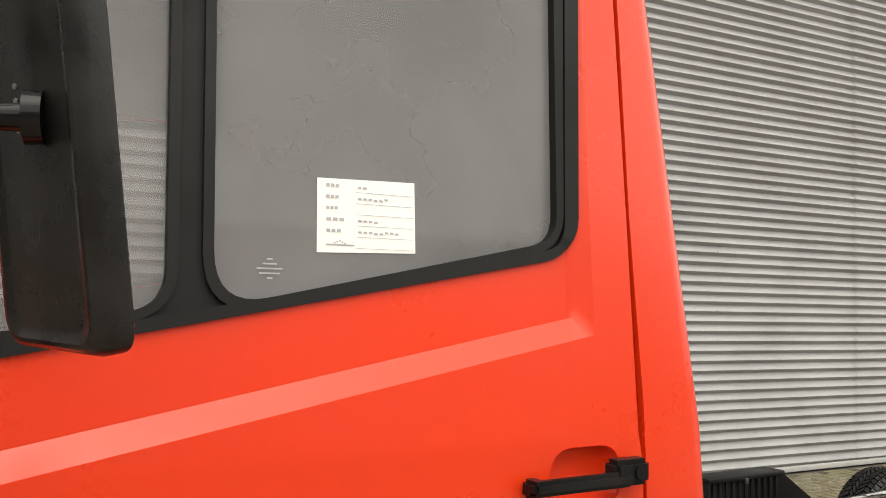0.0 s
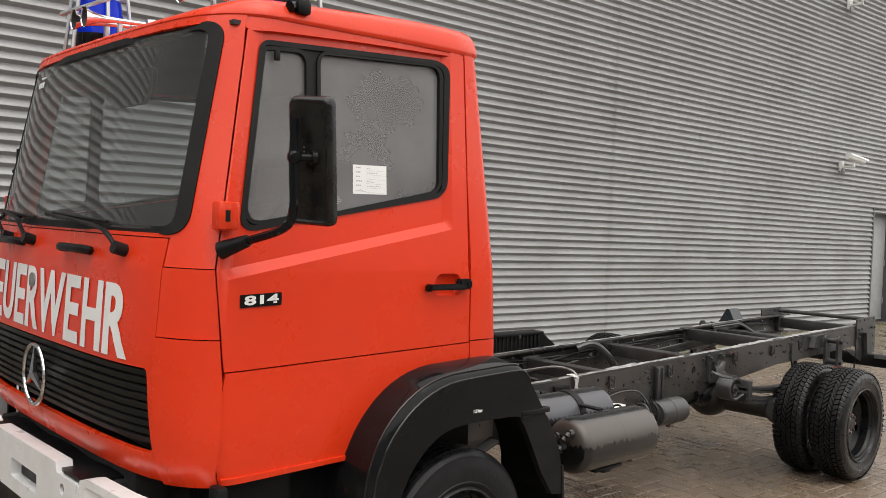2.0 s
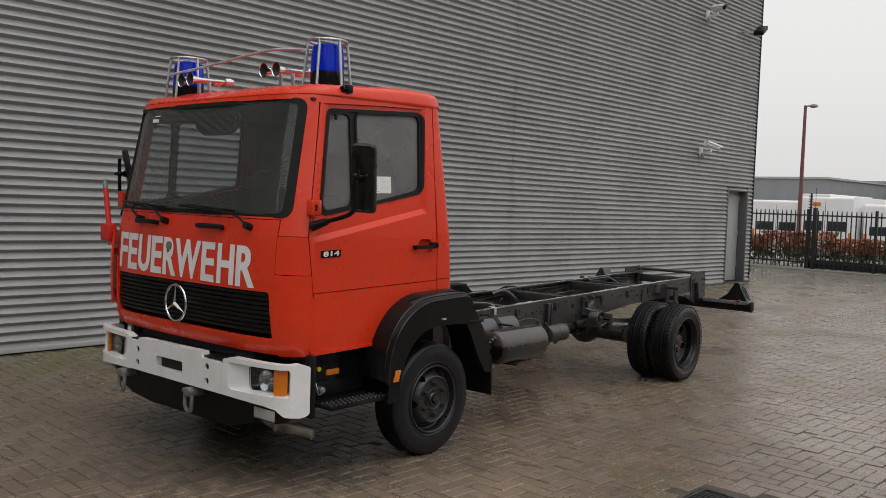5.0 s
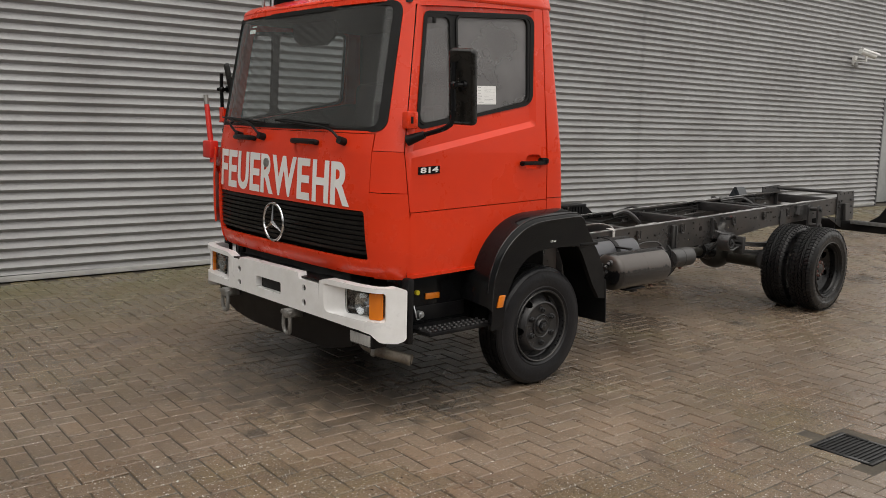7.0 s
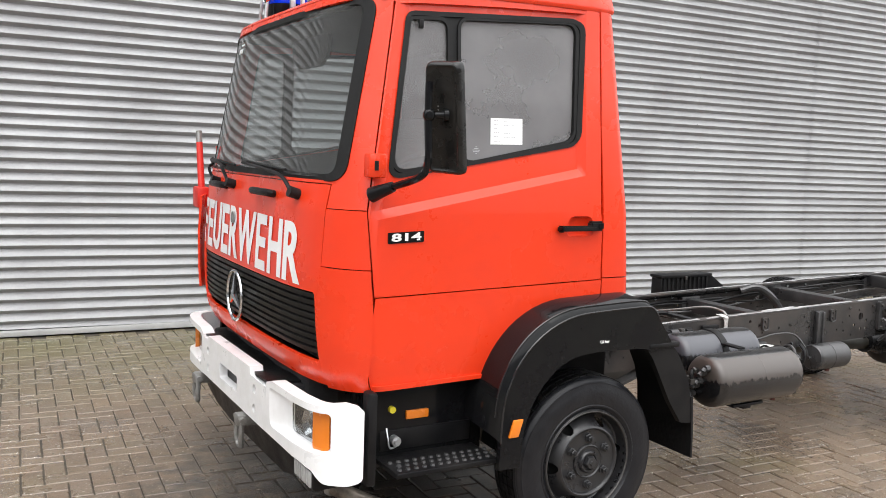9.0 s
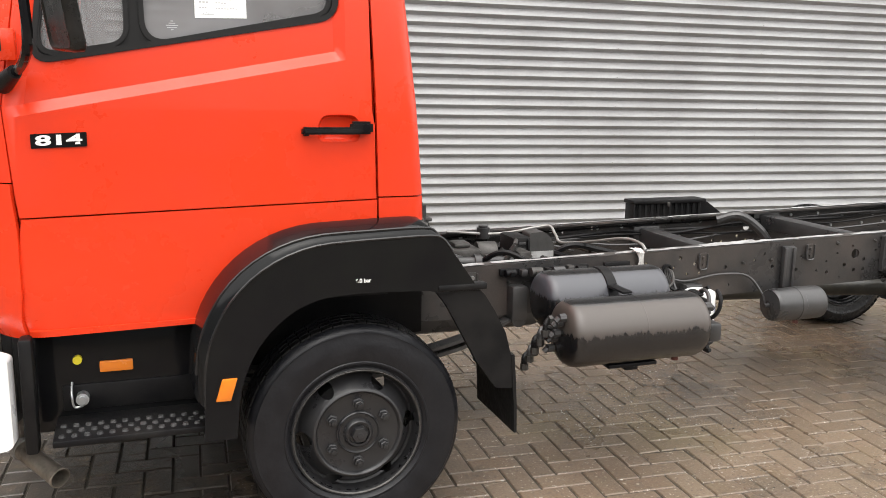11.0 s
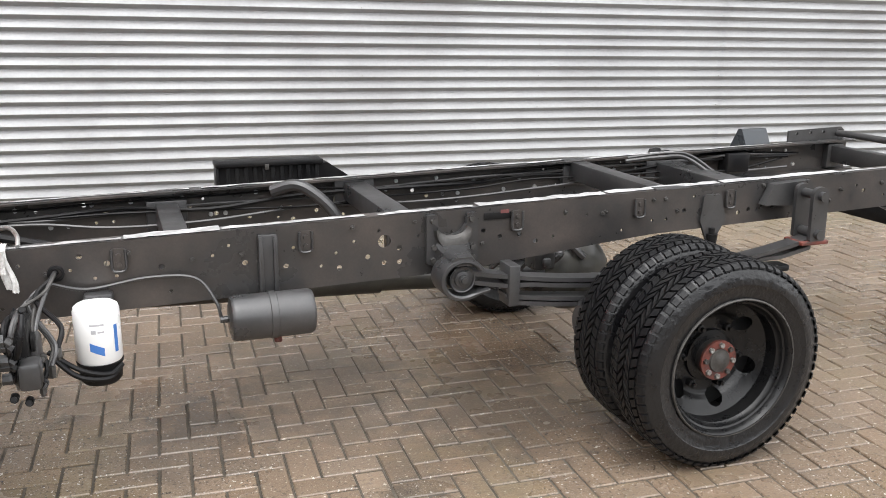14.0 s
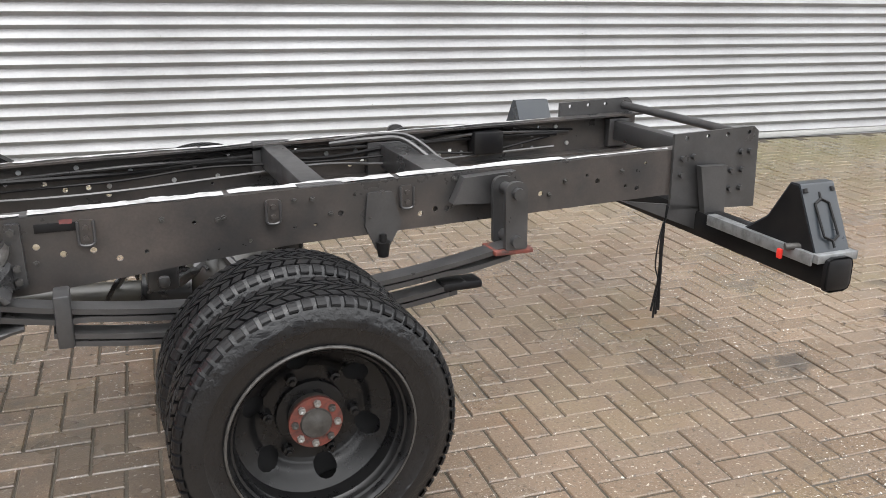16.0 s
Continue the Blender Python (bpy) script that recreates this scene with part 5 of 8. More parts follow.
for y in (-0.075, 0.72):
    sh = part("tow_shackle", boxes((-1.345, -1.22, y - 0.035, y + 0.035, 0.425, 0.480), bev=0.012), GREYMETAL, truck, "grey steel tow shackle")
    bm = bmesh.new()
    tube([(-1.325, y - 0.034, 0.46), (-1.330, y - 0.036, 0.38), (-1.325, y - 0.02, 0.335), (-1.325, y + 0.02, 0.335), (-1.330, y + 0.036, 0.38), (-1.325, y + 0.034, 0.46)], 0.013, 8, 5, bm)
    part("bow", bm, GREYMETAL, sh)
    part("pin", rods(((-1.325, y - 0.058, 0.455), (-1.325, y + 0.058, 0.455), 0.015)), GREYMETAL, sh)
fog = part("fog_lamp", boxes((-1.275, -1.17, -0.872, -0.652, 0.388, 0.474), bev=0.012), BLACK, truck, "rectangular fog lamp below the bumper")
part("reflector", boxes((-1.2790, -1.2755, -0.856, -0.668, 0.401, 0.461), bev=0.001), FLASH, fog, "pale ribbed fog lamp glass")
for k in range(7):
    part("glass_rib", boxes((-1.2815, -1.2792, -0.852 + 0.026 * k, -0.838 + 0.026 * k, 0.400, 0.462), bev=0.0008), FLASH, fog)
bm = bmesh.new()
tube([(-0.80, -0.30, 0.45), (-1.05, -0.45, 0.385), (-1.135, -0.60, 0.350), (-1.13, -0.69, 0.326)], 0.028, 16, 6, bm)
ex = part("exhaust_pipe", bm, EXHAUST, truck, "short worn exhaust tail pipe")
tail = frame_to((-1.135, -0.685, 0.328), (-0.995, -0.880, 0.284))[0]
part("tail", lathe([(0.029, 0.0), (0.031, 0.03), (0.032, 0.20), (0.035, 0.235), (0.031, 0.237), (0.028, 0.20), (0.027, 0.02)], tail, 24), EXHAUST, ex)
part("soot", lathe([(0.0275, 0.10), (0.0285, 0.20), (0.0315, 0.2365)], tail, 24), INTERIOR, ex)
part("clamp", lathe([(0.031, 0.0), (0.037, 0.002), (0.037, 0.022), (0.031, 0.024)], tail, 24), GREYMETAL, ex)

# wipers and grab handles on the flap
for v, tipv in ((-0.50, -0.70), (-0.20, -0.63), (0.66, -0.05)):
    p = skin()(v, 1.505, -0.02)
    w = part("wiper", rods((skin()(v, 1.50, 0.0), skin()(v, 1.505, -0.045), 0.022)), BLACK, truck, "black windscreen wiper")
    arm = bmesh.new()
    q = skin()((v + tipv) / 2, 1.585, -0.030)
    tube([skin()(v, 1.505, -0.035), skin()(v - 0.10 * (1 if tipv < v else -1), 1.56, -0.045), q, skin()(tipv, 1.605, -0.025)], 0.008, 6, 4, arm)
    part("arm", arm, BLACK, w)
    bl = bmesh.new()
    tube([skin()((v + tipv) / 2 + 0.22, 1.59, -0.018), skin()((v + tipv) / 2, 1.598, -0.020), skin()((v + tipv) / 2 - 0.30, 1.612, -0.018)], 0.007, 6, 4, bl)
    part("blade", bl, SEAL, w)
for v in (-0.42, 0.30):
    bm = bmesh.new()
    tube([skin()(v - 0.11, 1.487, -0.005), skin()(v - 0.10, 1.487, -0.035), skin()(v + 0.10, 1.487, -0.035), skin()(v + 0.11, 1.487, -0.005)], 0.016, 8, 4, bm)
    part("grab_handle", bm, BLACK, truck, "black grab handle on the front flap")
lk = skin()(-0.14, 1.345, -0.012)
part("flap_lock", rods((skin()(-0.14, 1.345, 0.01), lk, 0.028), seg=20), GREYMETAL, truck)

# mirrors on both doors
for sg in (1, -1):
    Y = (lambda y: MID - sg * (MID - y))
    base = part("mirror_bracket", boxes((-1.105, -1.030, Y(-0.935), Y(-0.885), 1.585, 1.675), bev=0.008), RED, truck, "red hinge bracket above the mirror arm")
    part("slot", boxes((-1.082, -1.066, Y(-0.937), Y(-0.925), 1.612, 1.648)), SEAL, base)
    bm = bmesh.new()
    tube([(-1.07, Y(-0.92), 1.535), (-1.02, Y(-1.00), 1.560), (-0.985, Y(-1.12), 1.600), (-0.975, Y(-1.150), 1.66), (-0.98, Y(-1.150), 1.80), (-0.98, Y(-1.150), 1.93)], 0.014, 8, 6, bm)
    arm = part("mirror_arm", bm, GLOSSBLACK, truck, "black tubular mirror arm")
    part("foot", rods(((-1.075, Y(-0.90), 1.520), (-1.03, Y(-0.985), 1.555), 0.030, 0.020)), BLACK, arm)
    mm = Matrix.Translation((-0.903, Y(-1.140), 1.807)) @ pose(0, 0, 0, 0, 0, 27 * sg) @ pose(0, 0, 0, 0, -10, 0) @ pose(0, 0, 0, 2.5 * sg)
    bm = bmesh.new()
    ol = rounded([Vector(p) for p in [(-0.077, -0.200), (0.077, -0.200), (0.074, 0.200), (-0.074, 0.200)]], 0.028, 8)
    rings = []
    # back shell: a raised rim round a shallow sunken panel
    for dx, d in ((0.016, 0.004), (0.012, 0.0), (-0.006, 0.001), (-0.018, 0.005), (-0.023, 0.010), (-0.0235, 0.014), (-0.020, 0.019), (-0.0195, 0.024), (-0.021, 0.060)):
        f = [Vector((p.x * (1 - d / 0.075), p.y * (1 - d / 0.190))) for p in ol]
        rings.append([bm.verts.new(mm @ Vector((dx, p.x, p.y))) for p in f])
    for A, B in zip(rings, rings[1:]):
        for k in range(len(ol)):
            bm.faces.new((A[k], A[(k + 1) % len(ol)], B[(k + 1) % len(ol)], B[k]))
    bm.faces.new(rings[0])
    bm.faces.new(rings[-1][::-1])
    bmesh.ops.recalc_face_normals(bm, faces=bm.faces[:])
    mir = part("mirror", bm, MIRRORSHELL, truck, "tall black plastic door mirror with rounded corners")
    part("mirror_glass", boxes((0.0162, 0.018, -0.063, 0.063, -0.184, 0.184), m=mm), CHROME, mir)
    ball = Vector((-0.978, Y(-1.152), 1.815))
    seat = mm @ Vector((-0.021, -0.02 * sg, 0.015))
    part("ball_joint", rods((ball, seat, 0.010, 0.014), (seat + (ball - seat) * 0.22, seat - (ball - seat) * 0.02, 0.024, 0.024), seg=18), GLOSSBLACK, mir)
    bm = bmesh.new()
    bmesh.ops.create_uvsphere(bm, u_segments=16, v_segments=12, radius=0.023, matrix=Matrix.Translation(ball))
    rod(bm, ball + Vector((-0.012, -0.024 * sg, 0)), ball + Vector((-0.016, -0.034 * sg, 0)), 0.012, seg=6)
    part("clamp", bm, GLOSSBLACK, mir)
    mould = bmesh.new()
    for k in range(4):
        rod(mould, mm @ Vector((-0.0185, 0.018 * sg, 0.045 - 0.013 * k)), mm @ Vector((-0.0222, 0.018 * sg, 0.045 - 0.013 * k)), 0.0028, seg=8)
    part("moulded_dots", mould, GREYMETAL, mir)

# near door: handle in its recess, number plate of the type, paper in the window
door_near = next(o for o in truck.children if o.name == "door")
face = skin(1, True)
HX, HZ = -0.115, 1.388
sh = lambda x, z: Vector((sx(x, z), z))
rec = rounded([sh(-0.165, 1.350), sh(-0.030, 1.350), sh(-0.030, 1.436), sh(-0.165, 1.436)], [0.02, 0.02, 0.045, 0.045])
for sg, owner in ((1, door_near), (-1, next(o for o in truck.children if o.name.startswith("door.")))):
    wrap = skin(sg, True)
    cupb = bmesh.new()
    mx_, mz_ = sum(p.x for p in rec) / len(rec), sum(p.y for p in rec) / len(rec)
    rows = [[cupb.verts.new(wrap(mx_ + (p.x - mx_) * f, mz_ + (p.y - mz_) * f, d)) for p in rec] for f, d in ((1.02, -0.0012), (0.99, 0.001), (0.95, 0.012), (0.84, 0.024), (0.6, 0.029))]
    for A, B in zip(rows, rows[1:]):
        for k in range(len(rec)):
            cupb.faces.new((A[k], A[(k + 1) % len(rec)], B[(k + 1) % len(rec)], B[k]))
    cupb.faces.new(rows[-1])
    bmesh.ops.recalc_face_normals(cupb, faces=cupb.faces[:])
    part("handle_recess", cupb, RED, owner)
hb = bmesh.new()
def hbar(x0, x1, z0, z1, d0, d1, bev):
    P = [face(sx(x, z), z, -d) for x in (x0, x1) for z in (z0, z1) for d in (d0, d1)]
    vs = [hb.verts.new(p) for p in P]
    fs = [(0, 1, 3, 2), (4, 6, 7, 5), (0, 4, 5, 1), (2, 3, 7, 6), (0, 2, 6, 4), (1, 5, 7, 3)]
    faces = [hb.faces.new([vs[i] for i in f]) for f in fs]
    bmesh.ops.bevel(hb, geom=list({e for f in faces for e in f.edges}), offset=bev, segments=2, affect="EDGES")
hbar(-0.222, -0.03, 1.375, 1.398, 0.018, 0.040, 0.006)
hbar(-0.222, -0.195, 1.370, 1.398, 0.0, 0.030, 0.006)
hbar(-0.065, 0.008, 1.375, 1.416, 0.0, 0.036, 0.008)
bmesh.ops.recalc_face_normals(hb, faces=hb.faces[:])
part("handle", hb, BLACK, door_near, "black plastic pull handle")
part("lock", rods((face(sx(-0.016, 1.396), 1.396, -0.034), face(sx(-0.016, 1.396), 1.396, -0.040), 0.012), seg=16), GLOSSBLACK, door_near)

quad = [sh(-1.010, 1.336), sh(-0.858, 1.342), sh(-0.858, 1.384), sh(-1.010, 1.378)]
badge = part("badge", plate(rounded(quad, 0.003), [], skin(1, True, 0.005), 0.006), GLOSSBLACK, door_near, "black badge with silver digits")
nb = writing("lettering", "814", 0.045, Matrix.Identity(4), LETTER, badge, "", 0.0, 1.0, 0.0016)
bm = bmesh.new()
bm.from_mesh(nb.data)
lo, hi = min(v.co.x for v in bm.verts), max(v.co.x for v in bm.verts)
bl, bh = min(v.co.y for v in bm.verts), max(v.co.y for v in bm.verts)
for v in bm.verts:
    t, r = (v.co.x - lo) / (hi - lo), (v.co.y - bl) / (bh - bl)
    x, z = -0.998 + t * 0.128, 1.3435 + 0.0055 * t + r * 0.031
    v.co = face(sx(x, z), z, -0.0068)
bm.to_mesh(nb.data)
bm.free()

pq = [sh(-0.533, 1.729), sh(-0.377, 1.733), sh(-0.377, 1.839), sh(-0.532, 1.835)]
paper = part("paper_notice", plate(pq, [], skin(1, True, -0.0118), 0.001), PAPER, door_near)
loose(paper, "white paper notice with printed lines stuck in the side window", "paper notice")
bars = bmesh.new()


def print_bar(x0, x1, z, hgt):
    plate([sh(x0, z), sh(x1, z), sh(x1, z + hgt), sh(x0, z + hgt)], [], skin(1, True, -0.0110), 0.0, (), (), bars)


for k, w in enumerate((0.022, 0.021, 0.019, 0.030, 0.024)):
    for g in range(3):
        print_bar(-0.519 + g * w / 3, -0.519 + (g + 0.72) * w / 3, 1.8235 - k * 0.0162, 0.0045)
for k, (a, b) in enumerate(((0.0, 0.014), (0.0, 0.046), (0.0, 0.026), (0.0, 0.062))):
    z, x = 1.8225 - (k + (k > 1)) * 0.0162, -0.470
    while x < -0.470 + b:
        print_bar(x, x + 0.0055, z + 0.001 * (int(x * 1000) % 3), 0.0028)
        x += 0.0085
for k in range(6):
    print_bar(-0.473, -0.381, 1.8175 - k * 0.0162, 0.0006)
print_bar(-0.520, -0.476, 1.7400, 0.0018)
for k in range(5):
    print_bar(-0.508 + 0.004 * k, -0.505 + 0.004 * k, 1.7425 + 0.0016 * (2 - abs(k - 2)), 0.0016)
part("print", bars, INK, paper, smooth=0)
etch = bmesh.new()
for k, wd in enumerate((0.008, 0.020, 0.036, 0.030, 0.008)):
    z = 1.716 - 0.0065 * k
    plate([sh(-0.601 - wd / 2, z), sh(-0.601 + wd / 2, z), sh(-0.601 + wd / 2, z + 0.0022), sh(-0.601 - wd / 2, z + 0.0022)], [], skin(1, True, -0.0120), 0.0, (), (), etch)
part("etched_mark", etch, ETCH, door_near, smooth=0)

# red marker pole at the far front corner
bm = bmesh.new()
rod(bm, (-1.20, 1.125, 1.30), (-1.20, 1.205, 1.70), 0.020, 0.018)
pl = part("marker_pole", bm, SIGNRED, truck, "red corner marker pole with a grey tip")
part("tip", rods(((-1.20, 1.205, 1.70), (-1.20, 1.218, 1.765), 0.017)), GREYMETAL, pl)
part("foot", boxes((-1.235, -1.165, 1.10, 1.215, 1.33, 1.45), bev=0.012), SIGNRED, pl)

# roof: beacons in cages, horns, tie bar
def beacon(x, y, z):
    b = part("beacon", lathe([(0.105, 0.0), (0.108, 0.05), (0.106, 0.10)], Matrix.Translation((x, y, z)), 32), GLOSSBLACK, truck, "blue rotating beacon with a black base")
    part("dome", lathe([(0.106, 0.10), (0.105, 0.15), (0.100, 0.22), (0.092, 0.262), (0.07, 0.274), (0.0, 0.276)], Matrix.Translation((x, y, z)), 32), BLUEPL, b, "blue plastic dome")
    bm = bmesh.new()
    ring = [Vector((x + 0.122 * math.cos(2 * math.pi * k / 36), y + 0.122 * math.sin(2 * math.pi * k / 36), z + 0.292)) for k in range(36)]
    for p, q in zip(ring, ring[1:] + ring[:1]):
        rod(bm, p, q, 0.010, seg=8, caps=False)
    part("cage_ring", bm, GALV, b)
    for k in range(6):
        a = 2 * math.pi * (k + 0.4) / 6
        part("cage_bar", rods(((x + 0.155 * math.cos(a), y + 0.155 * math.sin(a), z - 0.012), (x + 0.122 * math.cos(a), y + 0.122 * math.sin(a), z + 0.292), 0.009), seg=8), GALV, b)


beacon(-0.665, -0.54, 2.380)
beacon(-0.86, 0.70, 2.335)


def horn(x, y, z, ln):
    prof = [(0.046, 0.0), (0.042, 0.006), (0.028, 0.03), (0.018, 0.07), (0.012, 0.14), (0.010, ln * 0.8), (0.024, ln * 0.82), (0.028, ln * 0.9), (0.022, ln), (0.0, ln)]
    h = part("horn", lathe(prof, frame_to((x, y, z), (x + ln, y - 0.02, z + 0.015))[0], 24), CHROME, truck, "chromed trumpet horn")
    part("mouth", lathe([(0.042, 0.004), (0.02, 0.03), (0.0, 0.05)], frame_to((x, y, z), (x + ln, y - 0.02, z + 0.015))[0], 24), INTERIOR, h)
    part("stand", boxes((x + ln * 0.45, x + ln * 0.5, y - 0.012, y + 0.012, 2.37, z), bev=0.003), GALV, h)


horn(-0.90, -0.195, 2.488, 0.30)
horn(-0.86, -0.270, 2.495, 0.30)
horn(-1.035, 0.42, 2.455, 0.33)
horn(-1.05, 0.50, 2.45, 0.30)
bm = bmesh.new()
tube([(-1.06, 0.62, 2.49), (-0.90, 0.34, 2.565), (-0.78, 0.08, 2.630), (-0.73, -0.06, 2.652), (-0.69, -0.16, 2.655), (-0.64, -0.34, 2.640), (-0.60, -0.43, 2.636)], 0.009, 8, 6, bm)
part("tie_bar", bm, GALV, truck, "thin steel bar between the beacon cages")
sl = part("marker_lamp", boxes((-0.80, -0.745, -0.875, -0.815, 2.322, 2.372), bev=0.012), BLACK, truck, "small black marker lamp on the gutter")
part("bulb", rods(((-0.80, -0.848, 2.347), (-0.825, -0.858, 2.340), 0.018), seg=14), GLOSSBLACK, sl)

# step box, wing, mud flap (near and far)
for sg in (1, -1):
    Y = (lambda y: MID - sg * (MID - y))
    def yb(a, b):
        return (min(Y(a), Y(b)), max(Y(a), Y(b)))
    bx = bmesh.new()
    box(bx, -1.06, -0.50, *yb(-0.820, -0.70), 0.42, 0.775, bev=0.01)
    stepbox = part("step_box", bx, GLOSSBLACK, truck, "black step panel under the cab")
    part("step_recess", boxes((-0.98, -0.56, *yb(-0.827, -0.815), 0.49, 0.575), bev=0.004), BLACK, stepbox)
    part("corner_post", boxes((-1.085, -1.045, *yb(-0.945, -0.88), 0.40, 0.77), bev=0.012), BLACK, stepbox)
    st = part("step_plate", boxes((-1.00, -0.545, *yb(-1.03, -0.815), 0.450, 0.472), bev=0.005), GREYMETAL if False else BLACK, stepbox, "black step plate with raised studs")
    studs = bmesh.new()
    for i in range(13):
        for j in range(3):
            xx, yy = -0.975 + i * 0.036 + 0.018 * (j % 2), Y(-1.0 + 0.042 * j)
            rod(studs, (xx, yy, 0.470), (xx, yy, 0.479), 0.011, 0.008, 8)
    part("studs", studs, STEEL, st)
    if sg > 0:
        cap = part("filler_cap", rods(((-0.930, -0.815, 0.660), (-0.930, -0.838, 0.660), 0.014), seg=20), YELLOW, stepbox, "small yellow cap")
        part("side_reflector", boxes((-0.866, -0.764, -0.834, -0.819, 0.612, 0.648), bev=0.004), ORANGE, stepbox, "amber side reflector")
        bm = rods(((-0.92, -0.82, 0.535), (-0.92, -0.860, 0.535), 0.020), ((-0.92, -0.860, 0.535), (-0.92, -0.870, 0.535), 0.012), seg=16)
        tube([(-0.950, -0.825, 0.585), (-0.952, -0.845, 0.545), (-0.945, -0.850, 0.510), (-0.92, -0.850, 0.512)], 0.004, 6, 5, bm)
        part("air_coupling", bm, GALV, stepbox, "metal air coupling with a loop of cord")
    inn = [(0.215, 0.850), (0.17, 0.868), (0.0, 0.874), (-0.12, 0.872), (-0.207, 0.860), (-0.30, 0.815), (-0.39, 0.72), (-0.445, 0.59), (-0.462, 0.43)]
    arch = [(-0.562, 0.43), (-0.558, 0.54)] + [(-0.10 - 0.455 * math.cos(a) ** 0.94, 0.62 + 0.424 * math.sin(a)) for a in np.linspace(0, math.pi / 2, 16)] + [(q.x, q.y) for q in smooth_path([(0.0, 1.048, 0), (0.17, 1.052, 0), (0.215, 1.038, 0), (0.248, 0.998, 0), (0.339, 0.872, 0)], 3)]
    inn = [(q.x, q.y) for q in smooth_path([(x, z, 0) for x, z in inn], 3)]
    bm = plate([Vector(p) for p in arch + inn], [], lambda u, v, d: Vector((u, Y(-1.062 + d), v)), 0.025)
    # top skirt leading to the cab
    top = arch[1:]
    ra = [bm.verts.new((x, Y(-1.062), z)) for x, z in top]
    rm = [bm.verts.new((x - 0.005, Y(-1.060), z + 0.007)) for x, z in top]
    rb = [bm.verts.new((x - 0.024, Y(-1.045), z + 0.026)) for x, z in top]
    rc = [bm.verts.new((x - 0.035, Y(-0.88), z + 0.050)) for x, z in top]
    rd = [bm.verts.new((x - 0.02, Y(-0.62), z + 0.03)) for x, z in top]
    for A, B in ((ra, rm), (rm, rb), (rb, rc), (rc, rd)):
        for k in range(len(top) - 1):
            bm.faces.new((A[k], A[k + 1], B[k + 1], B[k]))
    ia = [bm.verts.new((x, Y(-1.037), z)) for x, z in inn]
    ib = [bm.verts.new((x, Y(-0.70), z + 0.02)) for x, z in inn]
    for k in range(len(inn) - 1):
        bm.faces.new((ia[k], ia[k + 1], ib[k + 1], ib[k]))
    bmesh.ops.recalc_face_normals(bm, faces=bm.faces[:])
    wing = part("wing", bm, GLOSSBLACK, truck, "black plastic wheel arch wing", smooth=50)
    for edge, off in ((arch[1:-3], (0.0, -1.061, 0.002)), (arch[2:-4], (-0.024, -1.044, 0.027))):
        part("edge_bead", tube([(x + off[0], Y(off[1]), z + off[2]) for x, z in edge[::2]], 0.0045, 6, 2), POLISHED, wing, "shiny rolled edge")
    fl = [(0.190, 0.868), (0.345, 0.866), (0.371, 0.840), (0.410, 0.780), (0.452, 0.700), (0.476, 0.610), (0.486, 0.495), (0.420, 0.505), (0.345, 0.610), (0.285, 0.720), (0.232, 0.815)]
    bm = plate(rounded([Vector(p) for p in fl], [0, 0.01, 0.02, 0, 0, 0, 0.01, 0.015, 0, 0, 0]), [], lambda u, v, d: Vector((u, Y(-1.055 + d), v)), 0.030)
    rearp = [(0.371, 0.84), (0.410, 0.780), (0.452, 0.700), (0.476, 0.610), (0.486, 0.495)]
    ra = [bm.verts.new((x, Y(-1.03), z)) for x, z in rearp]
    rb = [bm.verts.new((x - 0.004, Y(-0.72), z)) for x, z in rearp]
    rc = [bm.verts.new((x - 0.022, Y(-0.72), z)) for x, z in rearp]
    rd = [bm.verts.new((x - 0.022, Y(-1.03), z)) for x, z in rearp]
    for A, B in ((ra, rb), (rb, rc), (rc, rd)):
        for k in range(len(rearp) - 1):
            bm.faces.new((A[k], A[k + 1], B[k + 1], B[k]))
    bmesh.ops.recalc_face_normals(bm, faces=bm.faces[:])
    part("wing_tail", bm, BLACK, wing, "black moulded rear part of the wing")
    bm = bmesh.new()
    hang = [(0.474, 0.62, 0.012), (0.482, 0.53, 0.012), (0.490, 0.43, 0.011), (0.494, 0.330, 0.010)]
    rows = [[bm.verts.new((x + dx, Y(y), z)) for dx, y in ((0, -1.058), (th, -1.058), (th, -0.70), (0, -0.70))] for x, z, th in hang]
    for p, q in zip(rows, rows[1:]):
        for k in range(4):
            bm.faces.new((p[k], p[(k + 1) % 4], q[(k + 1) % 4], q[k]))
    bm.faces.new(rows[0])
    bm.faces.new(rows[-1][::-1])
    bmesh.ops.recalc_face_normals(bm, faces=bm.faces[:])
    part("mud_flap", bm, RUBBER, wing, "black rubber mud flap")
    for k in range(3):
        part("flap_screw", rods(((0.486, Y(-1.0 + 0.12 * k), 0.585), (0.497, Y(-1.0 + 0.12 * k), 0.585), 0.008), seg=8), DULLMETAL, wing)
    part("flap_lip", boxes((0.20, 0.375, *yb(-1.066, -1.03), 0.862, 0.885), bev=0.006), BLACK, wing)
    part("wing_reflector", boxes((-0.515, -0.468, *yb(-1.072, -1.060), 0.560, 0.632), bev=0.004, m=Matrix.Translation((-0.49, 0, 0.596)) @ Matrix(((1, 0, 0.30, 0), (0, 1, 0, 0), (0, 0, 1, 0), (0, 0, 0, 1))) @ Matrix.Translation((0.49, 0, -0.596))), ORANGE, wing, "amber reflector on the wing")
    part("inner_arch", boxes((-0.45, 0.26, *yb(-0.70, -0.66), 0.62, 1.0)), BLACK, wing, smooth=0)
